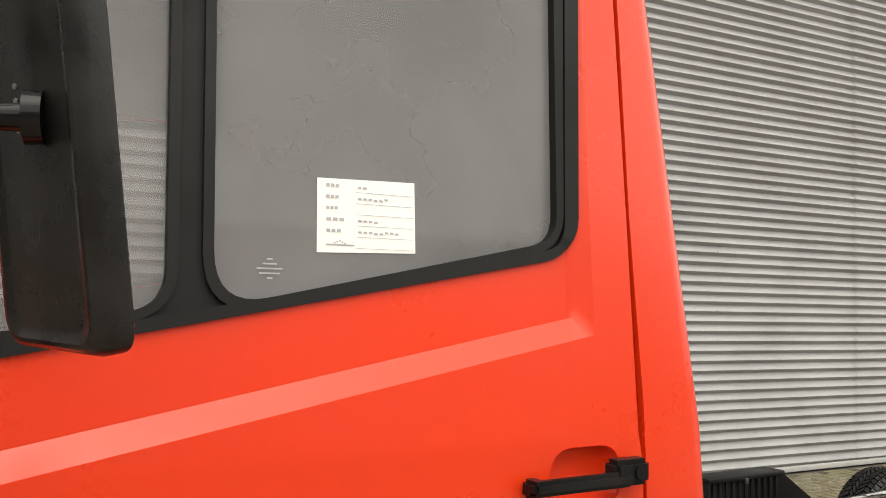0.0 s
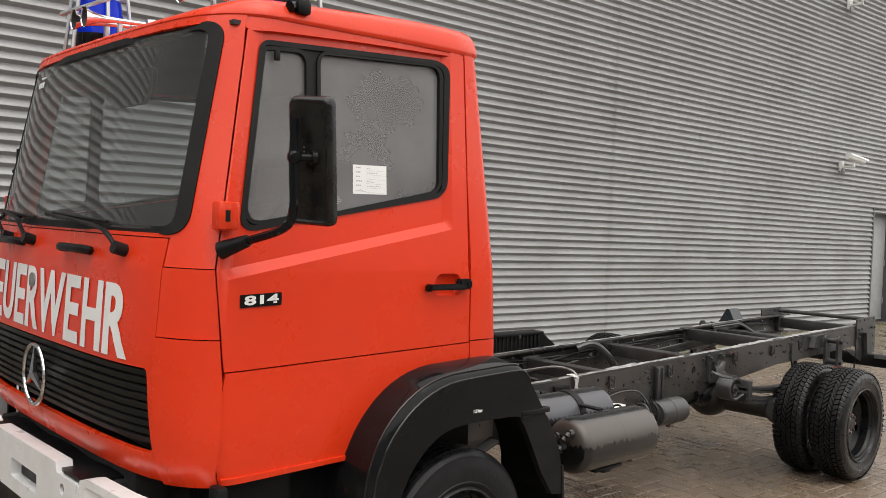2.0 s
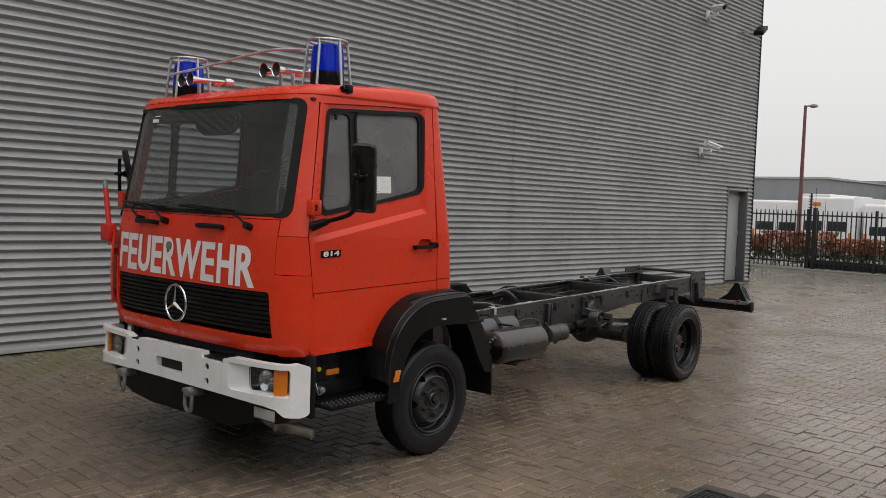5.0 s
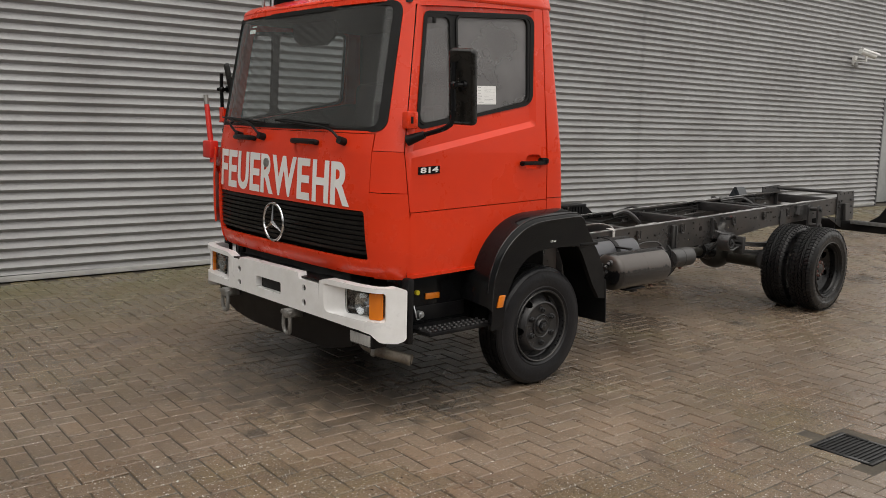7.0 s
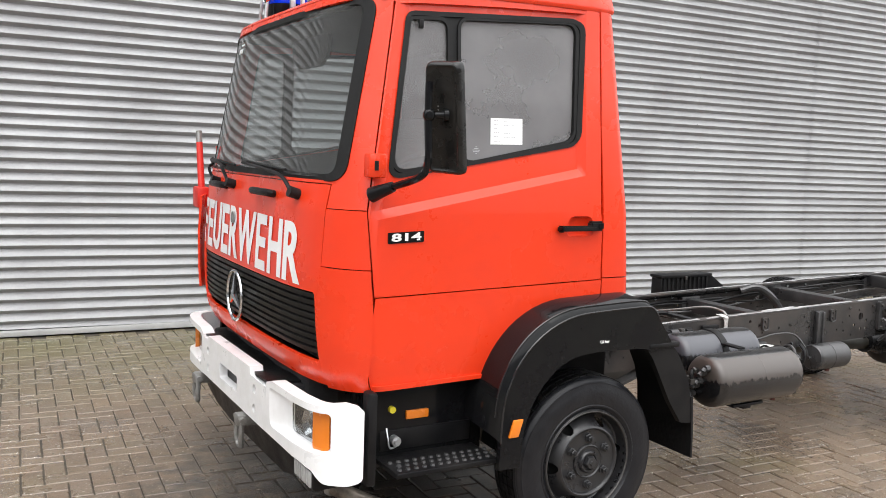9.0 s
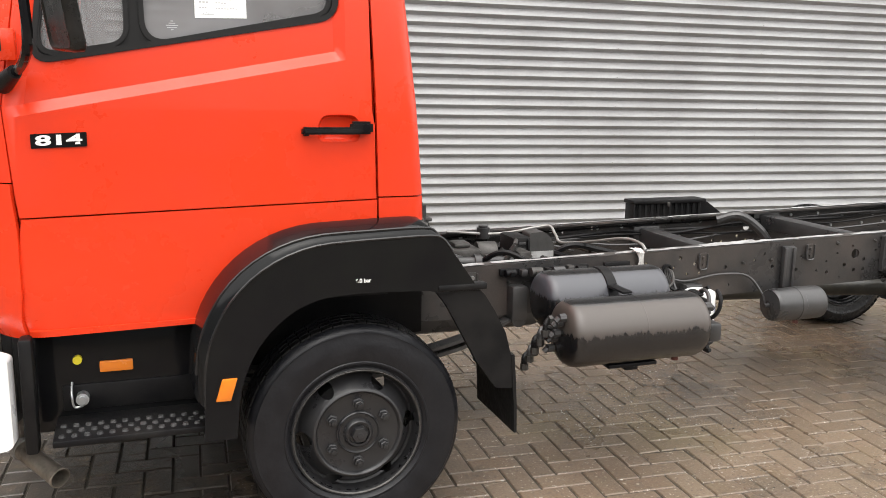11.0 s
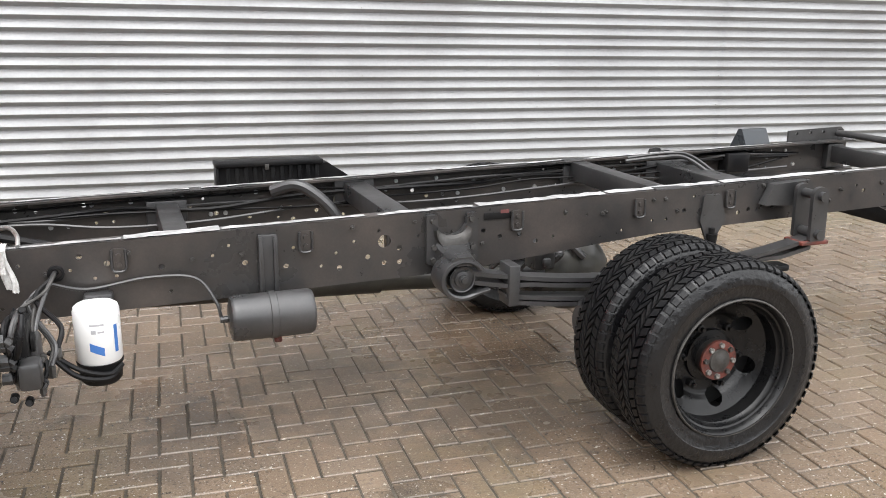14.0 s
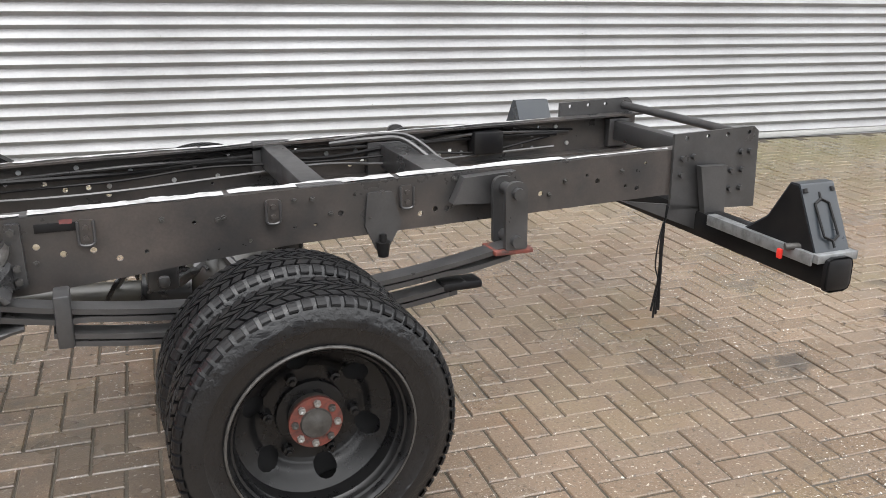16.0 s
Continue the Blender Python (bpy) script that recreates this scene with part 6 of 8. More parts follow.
    if sg > 0:
        writing("pressure_mark", "6.0 bar", 0.018, Matrix.Translation((-0.055, -1.0635, 0.917)) @ pose(0, 0, 0, 90, 0, 0), LETTER, wing, "small white pressure lettering", 0.0005, 1.0, 0.0006)

# ---- the fire engine: wheels ----
TYRE = [(0.235, -0.175), (0.245, -0.200), (0.275, -0.212), (0.325, -0.213), (0.346, -0.206), (0.360, -0.196), (0.368, -0.184), (0.3705, -0.1765), (0.360, -0.174), (0.360, -0.038), (0.3705, -0.0355), (0.368, -0.028), (0.360, -0.016), (0.346, -0.007), (0.325, 0.0), (0.318, 0.0025), (0.300, 0.0025), (0.297, 0.0), (0.275, -0.002), (0.248, -0.010), (0.235, -0.035)]
TYRE_F = [(0.215, -0.175), (0.228, -0.200), (0.270, -0.212), (0.325, -0.213), (0.346, -0.206), (0.360, -0.196), (0.368, -0.184), (0.3705, -0.1765), (0.360, -0.174), (0.360, -0.038), (0.3705, -0.0355), (0.3690, -0.030), (0.3655, -0.024), (0.3665, -0.021), (0.3640, -0.017), (0.356, -0.010), (0.350, -0.0065), (0.3485, -0.0035), (0.3455, -0.0035), (0.340, -0.003), (0.325, 0.001), (0.305, 0.004), (0.285, 0.004), (0.262, 0.001), (0.252, -0.0015), (0.249, 0.0015), (0.244, 0.0015), (0.240, -0.004), (0.229, -0.010), (0.224, -0.022), (0.215, -0.035)]
RIM_F = [(0.231, -0.018), (0.230, -0.007), (0.225, -0.001), (0.219, -0.002), (0.214, -0.010), (0.210, -0.032), (0.205, -0.050), (0.198, -0.055), (0.188, -0.046), (0.174, -0.024), (0.162, -0.006), (0.155, 0.003), (0.149, 0.005), (0.144, 0.002), (0.140, -0.006), (0.128, -0.009), (0.085, -0.009), (0.0, -0.009)]
RIM_R = [(0.254, -0.014), (0.250, -0.004), (0.243, -0.002), (0.236, -0.010), (0.232, -0.026), (0.226, -0.030), (0.223, -0.044), (0.216, -0.052), (0.213, -0.100), (0.196, -0.112), (0.168, -0.128), (0.150, -0.146), (0.135, -0.152), (0.06, -0.152), (0.0, -0.152)]


def dished(profile, m, holes, at, radius, seg=96):
    """A wheel disc turned from its profile, with round hand holes left open."""
    fine = [profile[0]]
    for p, q in zip(profile, profile[1:]):
        n = 4 if at - radius < max(p[0], q[0]) and min(p[0], q[0]) < at + radius else 1
        fine += [(p[0] + (q[0] - p[0]) * k / n, p[1] + (q[1] - p[1]) * k / n) for k in range(1, n + 1)]
    bm = bmesh.new()
    rings = [[bm.verts.new((max(r, 1e-4) * math.cos(2 * math.pi * k / seg), max(r, 1e-4) * math.sin(2 * math.pi * k / seg), h)) for k in range(seg)] for r, h in fine]
    centres = [Vector((at * math.cos(2 * math.pi * k / holes), at * math.sin(2 * math.pi * k / holes), 0)) for k in range(holes)]
    flat = lambda v: Vector((v.x, v.y, 0))
    for a, b in zip(rings, rings[1:]):
        for k in range(seg):
            q = (a[k], a[(k + 1) % seg], b[(k + 1) % seg], b[k])
            mid = flat(sum((v.co for v in q), Vector()) / 4)
            if all((mid - c).length > radius for c in centres):
                bm.faces.new(q)
    for v in bm.verts:
        if any(e.is_boundary for e in v.link_edges):
            for c in centres:
                d = flat(v.co) - c
                if d.length < radius * 1.4:
                    d = d.normalized() * radius
                    v.co.x, v.co.y = c.x + d.x, c.y + d.y
    bmesh.ops.transform(bm, matrix=m, verts=bm.verts[:])
    bmesh.ops.recalc_face_normals(bm, faces=bm.faces[:])
    return bm


def wheel(x, y, out, front, tread=False, hub=True):
    """A steel wheel with its tyre; out is -1 where it faces the near side."""
    m = Matrix.Translation((x, y, 0.374)) @ pose(0, 0, 0, 90 if out < 0 else -90, 0, 0) @ pose(0, 0, 0, 0, 0, 5 if front else 41)
    disc = part("wheel", dished(RIM_F, m, 6, 0.184, 0.025) if front else dished(RIM_R, m, 6, 0.163, 0.031), FRONTRIM if front else RIM, truck, "black painted steel wheel")
    part("tyre", lathe(TYRE_F if front else TYRE, m, 96), SIDEWALL if tread else FRONTRUBBER, disc, "black lorry tyre with deep tread" if tread else "black lorry tyre, lightly scuffed")
    if not front:
        part("rim_lip", lathe([(0.2515, -0.006), (0.2505, -0.0015), (0.2475, 0.0003), (0.2445, -0.0005)], m, 72), DULLMETAL, disc, "worn grey rim edge")
    part("rim_barrel", lathe([(0.214, -0.012), (0.200, -0.10), (0.205, -0.19), (0.225, -0.205)] if front else [(0.236, -0.012), (0.218, -0.10), (0.225, -0.19), (0.245, -0.205)], m, 40), RIM, disc)
    part("brake_drum", lathe([(0.0, -0.20), (0.16, -0.20), (0.16, -0.08), (0.0, -0.08)] if front else [(0.0, -0.20), (0.235, -0.20)], m, 24), INTERIOR, disc)
    if front:
        part("rim_lip", lathe([(0.2225, -0.002), (0.2205, 0.0003), (0.2165, -0.0035)], m, 72), DULLMETAL, disc, "worn grey rim edge")
        hubm = part("hub", lathe([(0.076, -0.012), (0.075, -0.002), (0.071, 0.001), (0.066, -0.004), (0.052, -0.005), (0.048, 0.006), (0.043, 0.011), (0.037, 0.010), (0.035, 0.002), (0.0, 0.002)], m, 36), FRONTRIM, disc)
        part("hub_nut", lathe([(0.030, 0.0), (0.030, 0.020), (0.026, 0.025), (0.012, 0.026), (0.010, 0.030), (0.0, 0.030)], m, 6), FRONTRIM, hubm)
        for k in range(6):
            a = 2 * math.pi * k / 6 + 0.436
            c, s = 0.103 * math.cos(a), 0.103 * math.sin(a)
            nut = m @ Matrix.Translation((c, s, 0)) @ pose(0, 0, 0, 0, 0, 17 * k)
            part("wheel_nut", lathe([(0.021, -0.011), (0.0205, -0.004), (0.017, -0.002), (0.0165, 0.014), (0.014, 0.016), (0.0085, 0.016), (0.0085, 0.024), (0.0, 0.025)], nut, 6), FRONTRIM, hubm)
    elif hub:
        part("hub_base", lathe([(0.098, -0.155), (0.095, -0.138), (0.064, -0.130), (0.0, -0.130)], m, 32), RIM, disc)
        hubm = part("hub", lathe([(0.066, -0.155), (0.066, -0.100), (0.072, -0.098), (0.072, -0.088), (0.044, -0.086), (0.040, -0.079), (0.020, -0.078), (0.014, -0.074), (0.0, -0.074)], m, 36), DULLMETAL, disc, "black hub with a rusty bolt ring")
        part("bolt_ring", lathe([(0.0725, -0.098), (0.0725, -0.087), (0.040, -0.0845)], m, 36), RUST, hubm, "rusty red bolt ring")
        for k in range(8):
            a = 2 * math.pi * k / 8
            bolt = m @ Matrix.Translation((0.057 * math.cos(a), 0.057 * math.sin(a), 0))
            part("hub_bolt", lathe([(0.0105, -0.088), (0.0100, -0.076), (0.0055, -0.0755), (0.0, -0.0785)], bolt, 6), GREYMETAL if k % 3 else DULLMETAL, hubm)
        for k in range(6):
            a = 2 * math.pi * k / 6 + 0.25
            part("wheel_nut", lathe([(0.016, -0.155), (0.015, -0.130), (0.008, -0.128), (0.008, -0.115), (0.0, -0.114)], m @ Matrix.Translation((0.118 * math.cos(a), 0.118 * math.sin(a), 0)), 8), RIM, hubm)
    # raised tread blocks: slanted rows on the crown and lugs on the shoulder
    bm = bmesh.new()

    def block(a0, a1, w0, w1, skew, r0=0.354, r1=0.3765):
        vs = []
        for r in (r0, r1):
            k = 0.0 if r == r0 else 0.0016
            for a, w in ((a0, w0), (a1, w0), (a1, w1), (a0, w1)):
                aa = a + skew * (w - w0) + (k / 0.37 if a == a0 else -k / 0.37)
                ww = w + (k if w == w0 else -k)
                drop = 0.012 * abs((ww + 0.1065) / 0.1) ** 4
                vs.append(bm.verts.new(((r - drop) * math.cos(aa), (r - drop) * math.sin(aa), ww)))
        for f in ((4, 5, 6, 7), (0, 1, 5, 4), (1, 2, 6, 5), (2, 3, 7, 6), (3, 0, 4, 7)):
            bm.faces.new([vs[i] for i in f])
    n = 64 if tread else 60
    if tread:
        # chevron rows in the middle, square blocks beside them
        rows = [(-0.1745, -0.1440, 1.2, 0.86), (-0.1400, -0.1085, -3.4, 0.74), (-0.1045, -0.0730, 3.4, 0.74), (-0.0690, -0.0385, -1.2, 0.86)]
        for j, (w0, w1, sk, fill) in enumerate(rows):
            for k in range(n):
                a = 2 * math.pi * (k + (0.0, 0.42, 0.42, 0.05)[j]) / n
                block(a, a + 2 * math.pi / n * fill, w0, w1, sk)
        # shoulder lugs that run over the edge and down the sidewall
        half_l = 2 * math.pi / n * 0.37
        for k in range(n):
            a = 2 * math.pi * (k + 0.5) / n
            for side in (0, 1):
                pts = [(0.3725, -0.0350), (0.3715, -0.0240), (0.3665, -0.0130), (0.3600, -0.0065), (0.3545, -0.0055)]
                low = [(0.3600, -0.0350), (0.3600, -0.0260), (0.3560, -0.0200), (0.3520, -0.0150), (0.3500, -0.0120)]
                if side:
                    pts, low = [[(r, -0.213 - w) for r, w in q] for q in (pts, low)]
                top = [[bm.verts.new((r * math.cos(a + g), r * math.sin(a + g), w)) for g in (-half_l * 0.86, half_l * 0.86)] for r, w in pts]
                base = [[bm.verts.new((r * math.cos(a + g), r * math.sin(a + g), w)) for g in (-half_l, half_l)] for r, w in low]
                for q in range(4):
                    bm.faces.new((top[q][0], top[q][1], top[q + 1][1], top[q + 1][0]))
                    bm.faces.new((base[q][0], top[q][0], top[q + 1][0], base[q + 1][0]))
                    bm.faces.new((top[q][1], base[q][1], base[q + 1][1], top[q + 1][1]))
    else:
        for w0, w1 in ((-0.170, -0.141), (-0.136, -0.109), (-0.104, -0.076), (-0.071, -0.042)):
            for k in range(n):
                a = 2 * math.pi * k / n
                block(a, a + 2 * math.pi / n * 0.96, w0, w1, 0.6)
    bmesh.ops.transform(bm, matrix=m, verts=bm.verts[:])
    bmesh.ops.recalc_face_normals(bm, faces=bm.faces[:])
    part("tread", bm, RUBBER, disc, smooth=0)["kind"] = "stuff"


for y, out in ((-1.0, -1), (1.235, 1)):
    wheel(-0.056, y, out, True)
wheel(3.652, -1.075, -1, False, True)
wheel(3.652, -0.602, 1, False, True, False)
wheel(3.652, 0.68, -1, False, True, False)
wheel(3.652, 1.155, 1, False, True)

# ---- the fire engine: chassis ----
NEAR, FAR = -0.39, 0.445


def rail_z(x):
    return 0.772 + 0.0232 * x


DEPTH = [(-1.0, 0.19), (0.3, 0.215), (1.2, 0.232), (2.9, 0.236), (3.35, 0.205), (3.7, 0.178), (5.55, 0.165)]
HOLES = [(2.674, 0.711), (2.556, 0.687), (2.618, 0.659), (2.676, 0.659), (2.451, 0.656), (2.262, 0.679), (2.122, 0.703), (3.005, 0.751), (3.074, 0.723), (3.155, 0.726), (3.224, 0.694), (3.898, 0.769),
         (4.224, 0.753), (4.264, 0.753), (4.171, 0.742), (4.621, 0.772), (1.601, 0.770), (1.683, 0.740), (1.10, 0.745), (0.95, 0.70), (1.85, 0.715), (2.80, 0.65), (4.85, 0.80), (5.02, 0.76)]


BOLTS = [(2.795, 0.806), (2.947, 0.807), (2.798, 0.712), (2.949, 0.707), (2.110, 0.735), (2.733, 0.802), (3.001, 0.703), (3.513, 0.784), (3.806, 0.824), (3.993, 0.746), (4.289, 0.853), (4.655, 0.767), (3.530, 0.789),
         (3.865, 0.771), (4.036, 0.827), (3.749, 0.823), (4.370, 0.842), (4.347, 0.761), (4.716, 0.811), (0.45, 0.74), (0.62, 0.72), (0.75, 0.71), (1.5, 0.72), (1.75, 0.77), (1.95, 0.73), (2.35, 0.79), (2.5, 0.80), (3.35, 0.80), (4.95, 0.83)]


def chassis_rail(y, sg, name):
    xs = [-1.0] + [k * 0.25 for k in range(-3, 23)] + [5.56]
    pick = random.Random(21)
    small = [(x, rail_z(x) - table(x, DEPTH) * pick.choice((0.22, 0.35, 0.5, 0.68, 0.8))) for x in [0.5 + 0.072 * k + pick.uniform(-0.015, 0.015) for k in range(64)]]
    small = [p for p in small if all(math.hypot(p[0] - q[0], p[1] - q[1]) > 0.045 for q in HOLES + BOLTS)]
    holes = [round_hole(x, z, 0.0065, 8) for x, z in small] + [round_hole(x, z, 0.010, 10) for x, z in HOLES] + [round_hole(2.618, 0.740, 0.024, 16)]
    lower = [(x, rail_z(x) - table(x, DEPTH)) for x in xs]
    upper = [(x, rail_z(x)) for x in reversed(xs)]
    bm = plate([Vector(p) for p in lower + upper], holes, (lambda u, v, d: Vector((u, y + sg * d, v))), 0.008)
    for edge, inward in ((lower, 1), (upper, -1)):
        for (x0, z0), (x1, z1) in zip(edge, edge[1:]):
            P = [Vector((x, y + sg * w, z + inward * t)) for x, z in ((x0, z0), (x1, z1)) for w in (0.0, 0.072) for t in (0, 0.008)]
            vs = [bm.verts.new(p) for p in P]
            for f in ((0, 2, 6, 4), (1, 5, 7, 3), (2, 3, 7, 6)):
                bm.faces.new([vs[i] for i in f])
    bmesh.ops.remove_doubles(bm, verts=bm.verts[:], dist=2e-4)
    bmesh.ops.recalc_face_normals(bm, faces=bm.faces[:])
    return part("chassis_rail", bm, RAILSTEEL, truck, "long black steel chassis rail with punched holes", smooth=20)


rail_n, rail_f = chassis_rail(NEAR, 1, "near"), chassis_rail(FAR, -1, "far")
rr_ = random.Random(7)
for rail, y, sg in ((rail_n, NEAR, 1), (rail_f, FAR, -1)):
    x = 0.25
    while x < 5.15:
        bm = bmesh.new()
        ln = rr_.uniform(0.25, 0.7)
        x1 = min(x + ln, 5.16)
        wide = 2.75 < x < 4.3 or 1.35 < x < 1.9
        w0, w1 = 0.012 + 0.012 * rr_.random(), (0.052 if wide and sg > 0 else 0.034) + 0.018 * rr_.random()
        n = 16
        a = [bm.verts.new((x + (x1 - x) * k / n, y + sg * (w0 - 0.003 * rr_.random()), rail_z(x + (x1 - x) * k / n) + 0.0025 + 0.0012 * rr_.random())) for k in range(n + 1)]
        b = [bm.verts.new((x + (x1 - x) * k / n, y + sg * (w1 + 0.004 * rr_.uniform(-1, 1) + 0.006 * math.sin(k * 0.8 + x * 9)), rail_z(x + (x1 - x) * k / n) + 0.0025 + 0.003 * rr_.random())) for k in range(n + 1)]
        for k in range(n):
            bm.faces.new((a[k], a[k + 1], b[k + 1], b[k]) if sg > 0 else (b[k], b[k + 1], a[k + 1], a[k]))
        x = x1 + (rr_.uniform(0.0, 0.02) if wide else rr_.uniform(0.0, 0.05))
        bmesh.ops.recalc_face_normals(bm, faces=bm.faces[:])
        part("masking_strip", bm, TAPE, rail, "torn pale strip along the top flange", smooth=0)
bm = bmesh.new()
for x, z in BOLTS:
    rod(bm, (x, NEAR, z), (x, NEAR - 0.009, z), 0.0095, 0.009, 6)
    rod(bm, (x, NEAR - 0.009, z), (x, NEAR - 0.015, z), 0.005, 0.004, 6)
part("rail_bolts", bm, DULLMETAL, rail_n)["kind"] = "stuff"
bm = bmesh.new()
for k in range(46):
    x = 0.5 + k * 0.105 + rr_.uniform(-0.03, 0.03)
    z = rail_z(x) - rr_.choice((0.04, 0.07, 0.12))
    rod(bm, (x, FAR - 0.008, z), (x, FAR - 0.016, z), 0.010, 0.009, 8)
part("rail_bolts", bm, GALV, rail_f)["kind"] = "stuff"
# small U-brackets along the web
for x in (0.58, 1.72, 2.33, 3.14, 3.68, 4.12):
    z = rail_z(x) - 0.045
    wb = part("web_bracket", plate(rounded([Vector(p) for p in [(x - 0.024, z - 0.055), (x + 0.024, z - 0.055), (x + 0.024, z + 0.022), (x - 0.024, z + 0.022)]], 0.012), [], lambda u, v, d: Vector((u, NEAR - 0.010 + d, v)), 0.009), RAILSTEEL if x > 0.6 else DULLMETAL, rail_n, "small bolted bracket")
    part("rim_wire", tube([(x - 0.021, NEAR - 0.012, z + 0.018), (x - 0.022, NEAR - 0.013, z - 0.03), (x - 0.016, NEAR - 0.014, z - 0.052), (x + 0.016, NEAR - 0.014, z - 0.052), (x + 0.022, NEAR - 0.013, z - 0.03), (x + 0.021, NEAR - 0.012, z + 0.018)], 0.0045, 6, 4), DULLMETAL if x < 0.6 else STEEL, wb)
    for dz in (0.0, -0.032):
        part("bolt", rods(((x, NEAR - 0.009, z + dz), (x, NEAR - 0.018, z + dz), 0.0095, 0.0085), seg=6), RAILSTEEL if x > 0.6 else GREYMETAL, wb)
# rack of small valves under the flange behind the tanks
rack = part("valve_rack", boxes((0.70, 1.12, NEAR - 0.022, NEAR - 0.002, 0.742, 0.772), bev=0.004), BLACK, rail_n, "row of small black valves")
for k, (x, w, h) in enumerate(((0.74, 0.045, 0.034), (0.80, 0.030, 0.028), (0.86, 0.050, 0.040), (0.915, 0.024, 0.030), (0.965, 0.052, 0.036), (1.02, 0.030, 0.042), (1.075, 0.040, 0.030))):
    part("valve", boxes((x - w / 2, x + w / 2, NEAR - 0.055, NEAR - 0.020, 0.757 - h / 2, 0.757 + h / 2), bev=0.006) if k % 2 else rods(((x - w / 2, NEAR - 0.038, 0.757), (x + w / 2, NEAR - 0.038, 0.757), h / 2), ((x, NEAR - 0.038, 0.757), (x, NEAR - 0.066, 0.757), 0.009), seg=12), (BLACK, STEEL, DULLMETAL)[k % 3], rack)
sticker = part("rating_plate", boxes((3.005, 3.115, NEAR - 0.004, NEAR - 0.0012, 0.792, 0.818), bev=0.001), BLACK, rail_n, "small black plate with a torn red sticker")
part("red_sticker", boxes((3.072, 3.106, NEAR - 0.0052, NEAR - 0.0042, 0.814, 0.827)), material("faded_red_film", (0.17, 0.045, 0.042), 0.55, dirt=(0.09, 0.05, 0.048), dirt_amount=0.8, dirt_scale=60), sticker)
bm = bmesh.new()
box(bm, 1.20, 1.33, NEAR - 0.02, NEAR - 0.001, 0.742, 0.775, bev=0.005)
part("bar_plate", bm, BLACK, rail_n)
tp = bmesh.new()
# limp folded strips that start on the flange and hang down the web
for k, (dx, wide, drop) in enumerate(((0.0, 0.030, 0.140), (0.012, 0.022, 0.150), (-0.008, 0.018, 0.085))):
    rows = []
    for q in range(12):
        f = q / 11
        z = 0.822 - drop * max(0, f - 0.12) / 0.88
        y = NEAR + 0.035 * (0.12 - f) / 0.12 if f < 0.12 else NEAR - 0.010 - 0.004 * k - 0.006 * math.sin(5 * f + k)
        c = 1.372 + dx + 0.026 * f + 0.005 * math.sin(7 * f + 2 * k)
        w = wide * (1 - 0.25 * math.sin(3 * f + k) ** 2)
        rows.append([tp.verts.new((c + w * (h - 0.5), y - 0.006 * math.sin(math.pi * h) + 0.003 * math.sin(9 * h + 11 * f), z + 0.002 * math.sin(13 * h))) for h in np.linspace(0, 1, 7)])
    for p, q in zip(rows, rows[1:]):
        for m in range(6):
            tp.faces.new((p[m], p[m + 1], q[m + 1], q[m]))
part("tape_wrap", tp, material("white_tape_wad", (0.66, 0.65, 0.63), 0.6, dirt=(0.36, 0.34, 0.32), dirt_amount=0.7, dirt_scale=40), rail_n, "wad of white tape hanging on the rail")

# cross members
def cross(x, w, h, dz, tube_r=None):
    z = rail_z(x) - dz
    if tube_r:
        bm = rods(((x, NEAR + 0.01, z), (x, FAR - 0.01, z), tube_r), seg=16)
    else:
        bm = boxes((x - w / 2, x + w / 2, NEAR + 0.01, FAR - 0.01, z - h, z), bev=0.008)
        for y, s in ((NEAR, 1), (FAR, -1)):
            box(bm, x - w * 0.9, x + w * 0.9, min(y + s * 0.008, y + s * 0.05), max(y + s * 0.008, y + s * 0.05), z - h - 0.03, z + 0.01, bev=0.005)
    return part("cross_member", bm, STEEL, truck, "black steel cross member between the rails")


cross(1.92, 0.09, 0.09, 0.05)
cross(2.72, 0.10, 0.08, 0.02)
cross(3.84, 0.085, 0.09, 0.005)
cross(4.36, 0.14, 0.10, 0.045)
cross(5.45, 0.06, 0.09, 0.03)
part("tail_tube", rods(((5.50, NEAR, 0.93), (5.50, FAR, 0.93), 0.018)), STEEL, truck)

# engine, gearbox and clutter behind the cab
eng = part("gearbox", boxes((0.35, 1.05, -0.16, 0.20, 0.42, 0.72), bev=0.06), STEEL, truck, "grimy gearbox between the rails")
part("bell_housing", lathe([(0.0, 0), (0.22, 0.0), (0.22, 0.10), (0.16, 0.30), (0.0, 0.30)], frame_to((0.10, 0.02, 0.62), (0.45, 0.02, 0.60))[0], 24), STEEL, eng)
part("valve_block", boxes((0.60, 0.74, -0.10, 0.06, 0.72, 0.80), (0.62, 0.70, -0.07, 0.02, 0.80, 0.825), bev=0.012), DULLMETAL, eng, "dull grey valve block")
part("servo", lathe([(0.0, 0), (0.055, 0.0), (0.055, 0.09), (0.03, 0.10), (0.0, 0.10)], frame_to((0.74, -0.03, 0.765), (0.95, -0.05, 0.765))[0], 20), DULLMETAL, eng)
cbox = part("control_box", boxes((0.885, 0.975, -0.12, 0.04, 0.70, 0.848), (0.893, 0.905, -0.128, -0.115, 0.73, 0.84), (0.955, 0.967, -0.128, -0.115, 0.73, 0.84), bev=0.010), BLACK, eng, "black ribbed control box")
for k in range(4):
    part("rib", boxes((0.912, 0.948, -0.127, -0.115, 0.735 + 0.026 * k, 0.747 + 0.026 * k), bev=0.003), STEEL, cbox)
